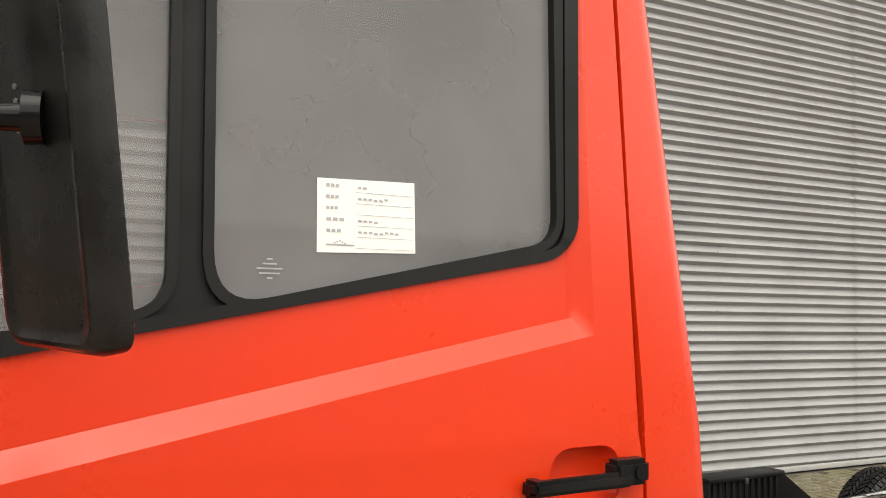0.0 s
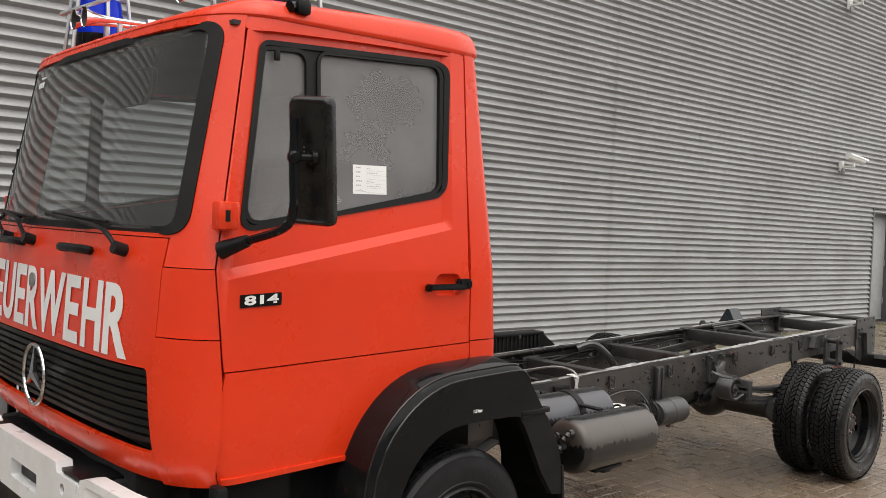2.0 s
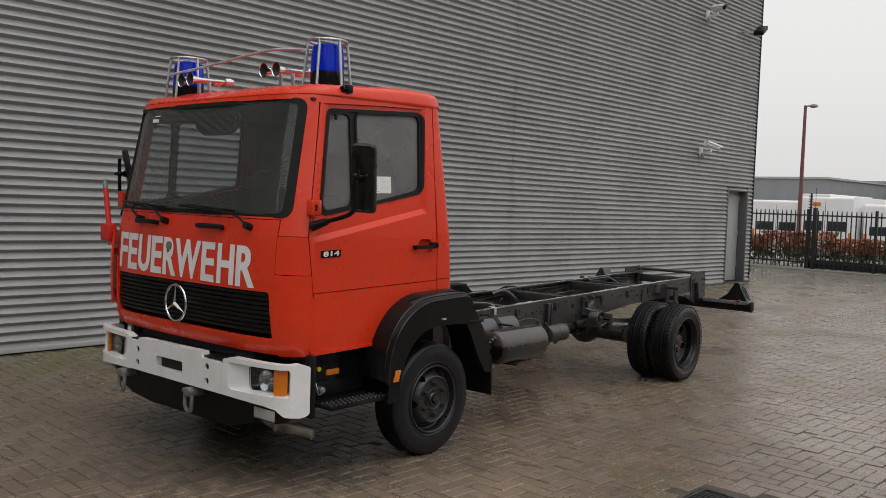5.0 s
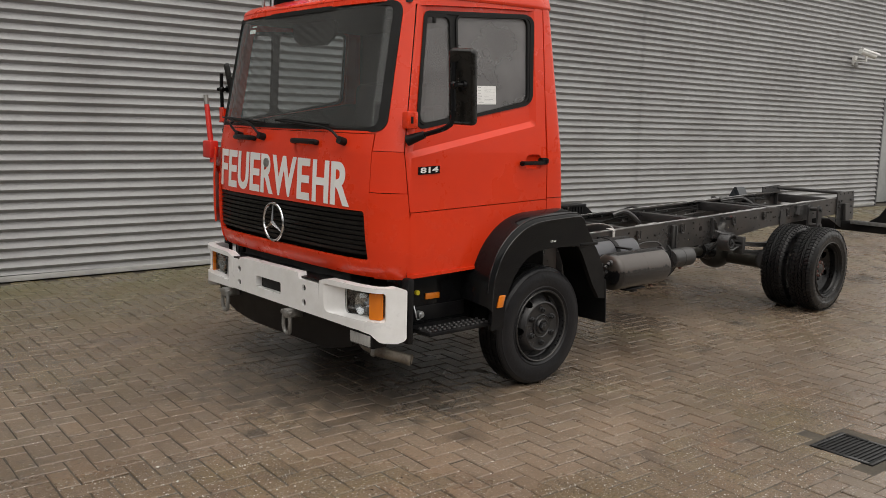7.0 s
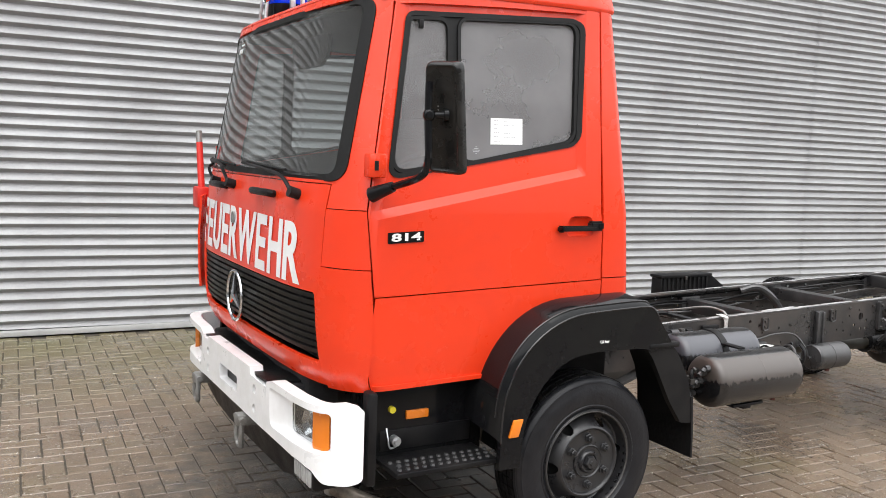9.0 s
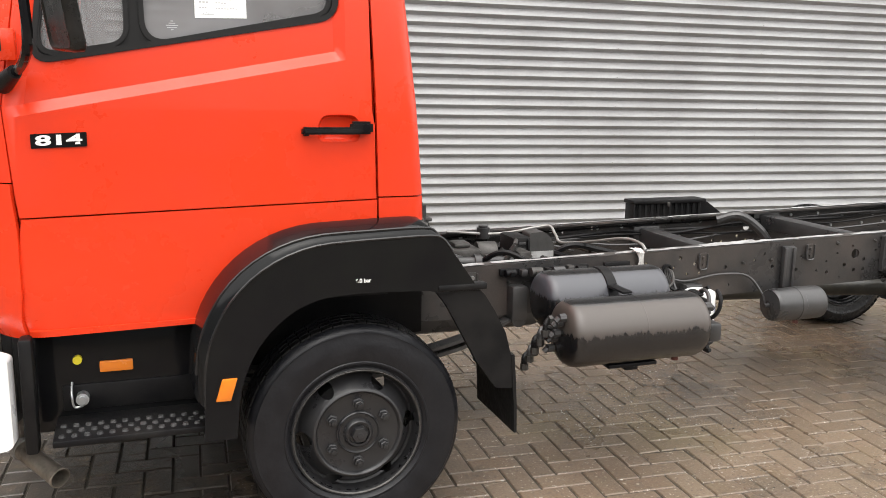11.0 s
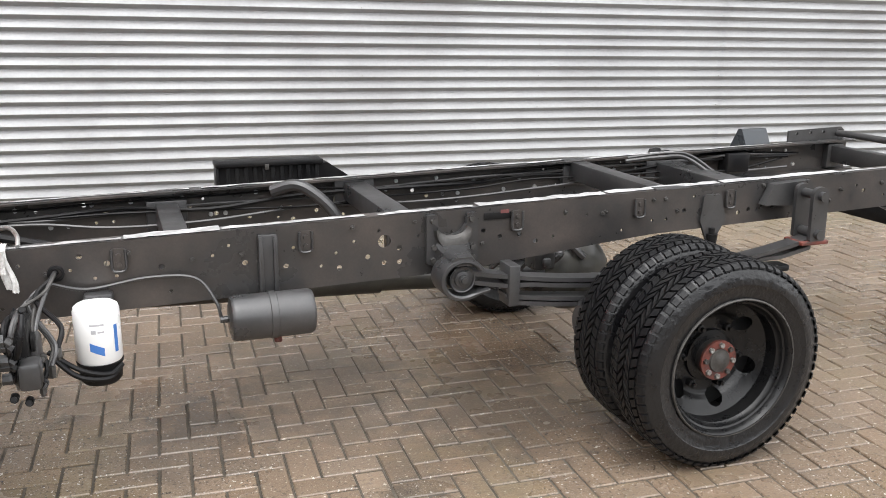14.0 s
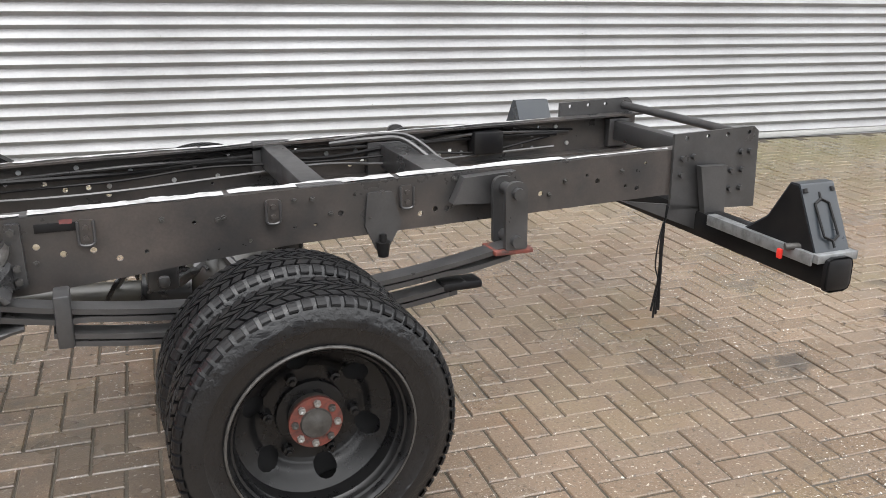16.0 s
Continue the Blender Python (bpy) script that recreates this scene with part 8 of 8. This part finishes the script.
for y, s in ((-0.515, -1), (0.575, 1)):
    curve = lambda x: 0.640 - 0.090 * (1 - ((x - 3.652) / 0.80) ** 2)
    sp = None
    for k, (a, b) in enumerate(((2.875, 4.455), (2.90, 4.43), (3.03, 4.27), (3.08, 4.24))):
        bm = bmesh.new()
        n = 20
        rows = []
        for i in range(n + 1):
            x = a + (b - a) * i / n
            z = curve(x) - 0.022 * k - (0.03 if k > 1 else 0)
            if k == 1 and (i < 3 or i > n - 3):
                z -= 0.012
            rows.append([bm.verts.new((x, y + dy, z + dz)) for dy, dz in ((-0.035, 0), (0.035, 0), (0.035, 0.016), (-0.035, 0.016))])
        for p, q in zip(rows, rows[1:]):
            for j in range(4):
                bm.faces.new((p[j], p[(j + 1) % 4], q[(j + 1) % 4], q[j]))
        bm.faces.new(rows[0]); bm.faces.new(rows[-1][::-1])
        bmesh.ops.recalc_face_normals(bm, faces=bm.faces[:])
        if sp is None:
            sp = part("leaf_spring", bm, STEEL, truck, "layered black steel leaf spring")
        else:
            part("leaf", bm, STEEL, sp)
    part("spring_clamp", boxes((3.038, 3.082, y - 0.048, y + 0.048, 0.500, 0.655), bev=0.006), STEEL, sp)
    part("rubber_buffer", boxes((4.19, 4.33, y - 0.04, y + 0.04, 0.515, 0.545), bev=0.01), BLACK, sp)
    part("u_bolt", boxes((3.57, 3.59, y - 0.05, y + 0.05, 0.30, 0.56), (3.71, 3.73, y - 0.05, y + 0.05, 0.30, 0.56), bev=0.006), STEEL, sp)
    ysi = NEAR if s < 0 else FAR
    EX, EZ = 2.859, 0.620
    part("front_eye", lathe([(0.0, 0.0), (0.050, 0.0), (0.050, 0.072), (0.047, 0.075), (0.043, 0.073), (0.042, 0.066), (0.031, 0.066), (0.030, 0.076), (0.019, 0.079), (0.017, 0.085), (0.012, 0.086), (0.011, 0.096), (0.0, 0.097)], frame_to((EX, y - s * 0.036, EZ), (EX, y + s * 0.05, EZ))[0], 28), STEEL, sp, "rolled spring eye with its bolt")
    # casting: eared plate bolted to the web, paler crescent, neck and a hood round the eye
    cast = rounded([Vector(p) for p in [(2.772, 0.828), (2.812, 0.828), (2.816, 0.786), (2.842, 0.758), (2.871, 0.749), (2.902, 0.758), (2.927, 0.786), (2.930, 0.828), (2.970, 0.828), (2.974, 0.648), (2.940, 0.636), (2.900, 0.66), (2.842, 0.66), (2.802, 0.636), (2.772, 0.648)]], 0.008, 4)
    bracket = part("spring_bracket", plate(cast, [], lambda u, v, d: Vector((u, ysi + s * (0.024 - d), v)), 0.022), STEEL, sp, "cast spring bracket bolted to the rail")
    for ex_, ez in ((2.795, 0.806), (2.799, 0.708), (2.796, 0.660), (2.946, 0.807), (2.951, 0.702), (2.952, 0.662)):
        part("ear_bolt", rods(((ex_, ysi + s * 0.024, ez), (ex_, ysi + s * 0.036, ez), 0.012, 0.011), seg=6), DULLMETAL, bracket)
    cres = bmesh.new()
    rows = []
    for q in range(15):
        a = math.pi * (0.03 + 0.94 * q / 14)
        c_, s_ = math.cos(a), math.sin(a)
        ring = ((0.058, 0.785, 0.036, 0.024), (0.061, 0.786, 0.046, 0.038), (0.066, 0.784, 0.066, 0.047), (0.071, 0.782, 0.086, 0.048), (0.073, 0.781, 0.094, 0.024))
        rows.append([cres.verts.new((2.871 - rx * c_, ysi + s * dep, z0 - rz * s_)) for rx, z0, rz, dep in ring])
    for p, q in zip(rows, rows[1:]):
        for g in range(4):
            cres.faces.new((p[g], q[g], q[g + 1], p[g + 1]))
    bmesh.ops.recalc_face_normals(cres, faces=cres.faces[:])
    part("pale_crescent", cres, DULLMETAL, bracket, "paler dull metal crescent")
    neck = bmesh.new()
    rows = []
    for x0, x1, z0, z1, dep in ((2.800, 2.942, 0.640, 0.730, 0.022), (2.806, 2.936, 0.650, 0.716, 0.050), (2.812, 2.920, 0.664, 0.706, 0.090), (2.812, 2.905, 0.672, 0.703, 0.172)):
        rows.append([neck.verts.new((px, ysi + s * dep, pz)) for px, pz in ((x0, z0), (x1, z0), (x1 - 0.004, z1 - 0.012), (x1 - 0.016, z1), (x0 + 0.016, z1), (x0 + 0.004, z1 - 0.012))])
    for p, q in zip(rows, rows[1:]):
        for g in range(6):
            neck.faces.new((p[g], p[(g + 1) % 6], q[(g + 1) % 6], q[g]))
    neck.faces.new(rows[-1])
    neck.faces.new(rows[0][::-1])
    bmesh.ops.recalc_face_normals(neck, faces=neck.faces[:])
    part("neck", neck, STEEL, bracket)
    hood = bmesh.new()
    rows = []
    for q in range(25):
        a = math.radians(28 + 262 * q / 24)
        rows.append([hood.verts.new((EX + r * math.cos(a), y + s * dy, EZ + r * 0.88 * math.sin(a))) for r, dy in ((0.068, -0.05), (0.068, 0.048), (0.075, 0.054), (0.086, 0.052), (0.089, 0.044), (0.089, -0.05))])
    for r0 in ((2.930, 0.5600), (2.960, 0.5660)):
        rows.append([hood.verts.new((r0[0], y + s * dy, r0[1] + dz)) for dz, dy in ((0.014, -0.05), (0.014, 0.048), (0.011, 0.054), (0.003, 0.052), (0.0, 0.044), (0.0, -0.05))])
    for p, q in zip(rows, rows[1:]):
        for g in range(6):
            hood.faces.new((p[g], p[(g + 1) % 6], q[(g + 1) % 6], q[g]))
    hood.faces.new(rows[0])
    hood.faces.new(rows[-1][::-1])
    bmesh.ops.recalc_face_normals(hood, faces=hood.faces[:])
    part("hood", hood, STEEL, bracket, "curved hood round the spring eye")
    sh2 = rounded([Vector(p) for p in [(4.395, 0.868), (4.475, 0.868), (4.480, 0.640), (4.402, 0.640)]], [0.045, 0.045, 0.01, 0.01])
    part("shackle", plate(sh2, [], lambda u, v, d: Vector((u, y - 0.055 + d, v)), 0.018), STEEL, sp)
    part("shackle", plate(sh2, [], lambda u, v, d: Vector((u, y + 0.040 + d, v)), 0.018), STEEL, sp)
    for z in (0.670, 0.830):
        part("shackle_pin", rods(((4.437, y - 0.075, z), (4.437, y + 0.06, z), 0.020), seg=12), STEEL, sp)
    part("shackle_foot", boxes((4.365, 4.505, y - 0.055, y + 0.055, 0.623, 0.640), bev=0.005), RUST, sp)
    part("shackle_horn", plate([Vector(p) for p in [(4.27, 0.775), (4.31, 0.862), (4.50, 0.872), (4.545, 0.80), (4.45, 0.765)]], [], lambda u, v, d: Vector((u, ysi + s * (0.045 - d) if s < 0 else ysi + 0.045 - d, v)), 0.042), STEEL, sp)
    part("stop_plate", plate(rounded([Vector(p) for p in [(3.985, 0.83), (4.07, 0.83), (4.10, 0.72), (4.05, 0.63), (4.015, 0.63), (3.975, 0.72)]], 0.015), [], lambda u, v, d: Vector((u, (NEAR - 0.012 + d) if s < 0 else FAR + d, v)), 0.012), STEEL, sp)
    part("bump_stop", rods(((4.033, ysi + s * 0.020, 0.665), (4.033, ysi + s * 0.020, 0.615), 0.024, 0.018), ((4.033, ysi + s * 0.020, 0.69), (4.033, ysi + s * 0.020, 0.66), 0.012), seg=12), BLACK, sp)

# tail: end plates, under-run beam, wheel chock, straps
for y, s in ((NEAR, -1), (FAR, 1)):
    ya, yb_ = (y - 0.014, y - 0.002) if s < 0 else (y + 0.002, y + 0.014)
    ho = rounded([Vector(p) for p in [(5.165, 0.668), (5.56, 0.648), (5.545, 0.945), (5.52, 0.965), (5.160, 0.952)]], 0.006)
    hl = [round_hole(x, z, 0.009, 10) for x, z in ((5.215, 0.935), (5.31, 0.938), (5.40, 0.94), (5.50, 0.943))]
    ep = part("end_plate", plate(ho, hl, lambda u, v, d: Vector((u, ya + d, v)), 0.012), STEEL, truck, "black steel end plate with bolt holes")
    bm = bmesh.new()
    for x, z in ((5.20, 0.86), (5.25, 0.865), (5.20, 0.80), (5.47, 0.87), (5.51, 0.87), (5.43, 0.80), (5.48, 0.80), (5.43, 0.73), (5.48, 0.73)):
        bm = bmesh.new()
        rod(bm, (x, ya + 0.006, z), (x, ya + 0.006 + s * 0.022, z), 0.012, 0.011, 8)
        part("plate_bolt", bm, STEEL, ep)
    part("beam_bracket", plate([Vector(p) for p in [(5.255, 0.835), (5.375, 0.832), (5.385, 0.60), (5.31, 0.575), (5.29, 0.66)]], [], lambda u, v, d: Vector((u, ya + s * 0.045 + d, v)), 0.03), STEEL, ep)
    part("gusset", plate([Vector(p) for p in [(4.95, rail_z(4.95) - 0.168), (5.40, 0.655), (5.40, 0.58), (5.30, 0.575)]], [], lambda u, v, d: Vector((u, ya - s * 0.0 + d, v)), 0.012), STEEL, ep)
bm = bmesh.new()
box(bm, 5.335, 5.435, -1.05, 1.11, 0.520, 0.625, bev=0.018)
TRAY = material("dull_galvanised_sheet", (0.26, 0.27, 0.275), 0.45, metal=0.6, dirt=(0.12, 0.12, 0.118), dirt_amount=0.7, dirt_scale=20)
beam = part("underrun_beam", bm, BLACK, truck, "black rear under-run beam")
part("beam_cap", boxes((5.33, 5.44, -1.075, -1.04, 0.515, 0.63), bev=0.025), BLACK, beam)
part("beam_cap", boxes((5.33, 5.44, 1.10, 1.135, 0.515, 0.63), bev=0.025), BLACK, beam)
part("galvanised_angle", boxes((5.302, 5.335, -1.03, -0.52, 0.628, 0.640), (5.296, 5.304, -1.03, -0.52, 0.60, 0.640), bev=0.002), TRAY, beam)
ck = rounded([Vector(p) for p in [(-1.04, 0.635), (-0.62, 0.635), (-0.70, 0.66), (-0.80, 0.728), (-0.885, 0.862), (-0.925, 0.862)]], [0.012, 0.006, 0.03, 0.05, 0.01, 0.012])
hollow = rounded([Vector(p) for p in [(-0.972, 0.666), (-0.760, 0.666), (-0.830, 0.738), (-0.898, 0.835)]], 0.008)
chock = part("wheel_chock", plate(ck, [hollow], lambda u, v, d: Vector((5.315 + d, u, v)), 0.138), CHOCK, truck)
part("chock_tray", boxes((5.305, 5.472, -1.05, -0.99, 0.630, 0.660), (5.460, 5.472, -1.05, -0.70, 0.630, 0.66), bev=0.004), TRAY, chock, "galvanised tray")
# black sheet over the hollow paints the shade inside the shell
part("chock_side", plate(inset(ck, 0.006), [], lambda u, v, d: Vector((5.3125 + d, u, v)), 0.002), BLACK, chock, "black sheet for the shade in the hollow side of the chock")
fp = lambda x, t: Vector((x, -1.043 + 0.118 * t, 0.652 + 0.196 * t)) + Vector((0, -0.004, 0.002))
gv = bmesh.new()
groove = [(5.384, 0.10), (5.384, 0.20), (5.355, 0.27), (5.355, 0.75), (5.384, 0.82), (5.384, 0.92)]
for gl_ in (groove, [(5.384, 0.20), (5.413, 0.27), (5.413, 0.75), (5.384, 0.82)]):
    for (x0, t0), (x1, t1) in zip(gl_, gl_[1:]):
        rod(gv, fp(x0, t0), fp(x1, t1), 0.0045, seg=6)
for x in (5.328, 5.440):
    rod(gv, fp(x, 0.92), fp(x, 0.98), 0.010, seg=8)
part("moulded_groove", gv, BLACK, chock)
pin = part("lock_pin", rods(((5.275, -0.935, 0.66), (5.32, -0.958, 0.664), 0.012), seg=12), DULLMETAL, chock)
beam.location, chock.location = (-0.05, 0, 0.032), (-0.05, 0, 0.012)
loose(chock, "dark grey plastic wheel chock in a galvanised tray on the beam", "wheel chock", "wheel chocks")
part("red_tag", boxes((5.270, 5.282, -0.925, -0.905, 0.615, 0.648), bev=0.004), SIGNRED, pin)
fw = [Vector(p) for p in [(0.60, 0.70), (0.98, 0.70), (1.00, 0.72), (0.88, 0.93), (0.85, 0.93), (0.78, 0.80)]]
for x0 in (5.08,):
    c2 = part("wheel_chock", plate(rounded(fw, 0.01), [], lambda u, v, d: Vector((x0 + d, u - 0.12, v - 0.0)), 0.17), CHOCK, truck)
    loose(c2, "dark grey plastic wheel chock on a shelf at the far rail", "wheel chock", "wheel chocks")
    part("far_shelf", boxes((x0 - 0.02, x0 + 0.20, FAR + 0.01, 0.88, 0.685, 0.70), bev=0.003), STEEL, rail_f)
bm = bmesh.new()
for k in range(4):
    tube([(5.150 + 0.004 * k, -0.40, 0.69), (5.146 - 0.003 * k, -0.405, 0.55), (5.143 + 0.005 * (k % 2), -0.41 + 0.004 * k, 0.42), (5.150 - 0.012 * k, -0.41, 0.27 - 0.015 * (k % 3))], 0.0045, 6, 6, bm)
tube([(5.145, -0.40, 0.62), (5.125, -0.405, 0.54), (5.122, -0.405, 0.45), (5.138, -0.41, 0.38), (5.118, -0.41, 0.29)], 0.003, 5, 6, bm)
loose(part("hanging_strap", bm, BLACK, truck), "frayed black strap hanging from the end of the rail", "strap")
# far side: locker lid, step, cables along the rail
lk2 = part("far_locker", plate(rounded([Vector(p) for p in [(2.20, 0.60), (2.97, 0.60), (2.97, 0.655), (2.745, 0.806), (2.20, 0.806)]], 0.012), [], lambda u, v, d: Vector((u, 1.0 + d, v)), 0.075), BLACK, truck, "black ribbed locker on the far rail with a slanting end")
part("lid", boxes((2.185, 2.715, 0.968, 1.095, 0.8065, 0.830), bev=0.005), BLACK, lk2)
part("end_flange", boxes((2.187, 2.1995, 0.975, 1.075, 0.62, 0.8060), bev=0.003), BLACK, lk2)
for k in range(11):
    x = 2.235 + 0.044 * k
    part("rib", boxes((x, x + 0.020, 0.994, 1.0005, 0.62, 0.804), bev=0.0025), BLACK, lk2)
part("clip", boxes((2.42, 2.44, 0.955, 0.968, 0.790, 0.818), bev=0.003), DULLMETAL, lk2)
for k in range(5):
    bm = bmesh.new()
    pts = [(0.6 + 0.38 * i + rr_.uniform(-.08, .08), FAR - 0.03 - 0.012 * k + rr_.uniform(-.02, .02), rail_z(0.6 + 0.38 * i) - 0.03 - 0.018 * k + rr_.uniform(-.03, .015)) for i in range(13)]
    tube(pts, 0.005 + 0.002 * (k % 3), 6, 5, bm)
    part("cable", bm, (BLACK, STEEL, BLACK)[k % 3], rail_f)
bm = bmesh.new()
tube([(2.35, 0.36, 0.80), (2.45, 0.30, 0.83), (2.55, 0.25, 0.76), (2.62, 0.22, 0.66)], 0.026, 10, 6, bm)
part("bent_pipe", bm, STEEL, truck, "thick bent pipe inside the frame")
bm = bmesh.new()
tube([(4.05, 0.30, 0.86), (4.20, 0.22, 0.885), (4.32, 0.20, 0.88), (4.42, 0.10, 0.80)], 0.010, 7, 6, bm)
part("brake_hose", bm, STEEL, truck, "looped brake hose over the rear axle")
bm = bmesh.new()
tube([(4.08, 0.33, 0.87), (4.25, 0.24, 0.90), (4.36, 0.21, 0.885), (4.46, 0.12, 0.80)], 0.008, 7, 6, bm)
part("brake_hose", bm, STEEL, truck, "looped brake hose over the rear axle")
part("relay_box", boxes((4.70, 4.84, FAR - 0.09, FAR - 0.01, 0.76, 0.86), bev=0.01), BLACK, rail_f)
bm = bmesh.new()
tube([(0.73, 0.36, 0.800), (1.0, 0.33, 0.785), (1.20, 0.27, 0.822), (1.255, 0.25, 0.826), (1.262, 0.20, 0.790), (1.270, 0.14, 0.760), (1.33, -0.05, 0.798), (1.395, -0.23, 0.842), (1.425, -0.33, 0.835), (1.428, -0.37, 0.812)], 0.0075, 8, 5, bm)
part("pale_pipe", bm, GREYMETAL, truck, "pale taped pipe bent over the frame")

# ---- drain in the paving ----
GX0, GX1, GY0, GY1 = 1.44, 1.77, -0.83, -0.50
drain = link("drain_grate", boxes((GX0, GX1, GY0, GY0 + 0.025, -0.02, 0.002), (GX0, GX1, GY1 - 0.025, GY1, -0.02, 0.002), (GX0, GX0 + 0.025, GY0 + 0.025, GY1 - 0.025, -0.02, 0.002), (GX1 - 0.025, GX1, GY0 + 0.025, GY1 - 0.025, -0.02, 0.002), bev=0.002), RIM)
tagged(drain, "dark cast iron drain grate set in the paving", "drain")
for k in range(11):
    y = GY0 + 0.045 + k * 0.0245
    part("slat", boxes((GX0 + 0.025, GX1 - 0.025, y - 0.006, y + 0.006, -0.02, 0.0)), RUBBER, drain)
# thin dark sheet under the slats paints the shade below the grate
part("pit", boxes((GX0 + 0.02, GX1 - 0.02, GY0 + 0.02, GY1 - 0.02, -0.0058, -0.0045)), RUBBER, drain, smooth=0)

# ---- herringbone block paving ----
WX, WY = 0.1061, 0.1055
X_PH, Y_PH, SKEW = 3.344, 1.955, -0.005
field_v, field_f = [], []
brng = random.Random(11)


def brick_shape(lx, ly):
    g, b = 0.0042, 0.0035
    out = []
    for z, i in ((-0.02, g), (-0.0042, g), (0.0, g + b)):
        out += [(i, i, z), (lx - i, i, z), (lx - i, ly - i, z), (i, ly - i, z)]
    fs = [(8, 9, 10, 11)]
    for r in (0, 4):
        for k in range(4):
            fs.append((r + k, r + (k + 1) % 4, r + 4 + (k + 1) % 4, r + 4 + k))
    return out, fs


shapes = {}
for nm, (lx, ly) in (("h", (2 * WX, WY)), ("v", (WX, 2 * WY))):
    vs, fs = brick_shape(lx, ly)
    me = bpy.data.meshes.new("brick")
    me.from_pydata(vs, [], fs)
    me.materials.append(BRICK)
    shapes[nm] = (vs, fs, me)
i0, i1 = math.floor((-10.5 - X_PH) / WX), math.floor((17.3 - X_PH) / WX)
j0, j1 = math.floor((-9.5 - Y_PH) / WY), math.floor((WALL_Y + 0.1 - Y_PH) / WY)
for i in range(i0, i1):
    for j in range(j0, j1):
        t = (i - j) % 4
        if t not in (0, 3):
            continue
        nm = "h" if t == 0 else "v"
        x = X_PH + i * WX
        y = Y_PH + j * WY + SKEW * (x - 2.3)
        if GX0 - 0.20 < x < GX1 and GY0 - 0.20 < y < GY1 and not (x + (2 * WX if nm == "h" else WX) < GX0 + 0.004 or y + (WY if nm == "h" else 2 * WY) < GY0 + 0.004):
            continue
        if x > 22.1 or y + (WY if nm == "h" else 2 * WY) > WALL_Y - 0.02:
            continue
        dz = brng.gauss(0, 0.0011)
        tx, ty = brng.gauss(0, 0.007), brng.gauss(0, 0.007)
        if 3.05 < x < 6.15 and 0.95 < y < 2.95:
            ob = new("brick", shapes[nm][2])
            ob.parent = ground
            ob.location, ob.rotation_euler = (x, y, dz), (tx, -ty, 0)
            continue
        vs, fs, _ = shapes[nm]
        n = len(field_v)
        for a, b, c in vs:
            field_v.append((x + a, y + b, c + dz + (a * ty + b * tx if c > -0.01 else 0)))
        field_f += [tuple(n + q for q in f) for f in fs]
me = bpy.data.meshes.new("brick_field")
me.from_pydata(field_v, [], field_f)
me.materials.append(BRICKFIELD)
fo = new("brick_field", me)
fo.parent = ground
fo["kind"] = "stuff"
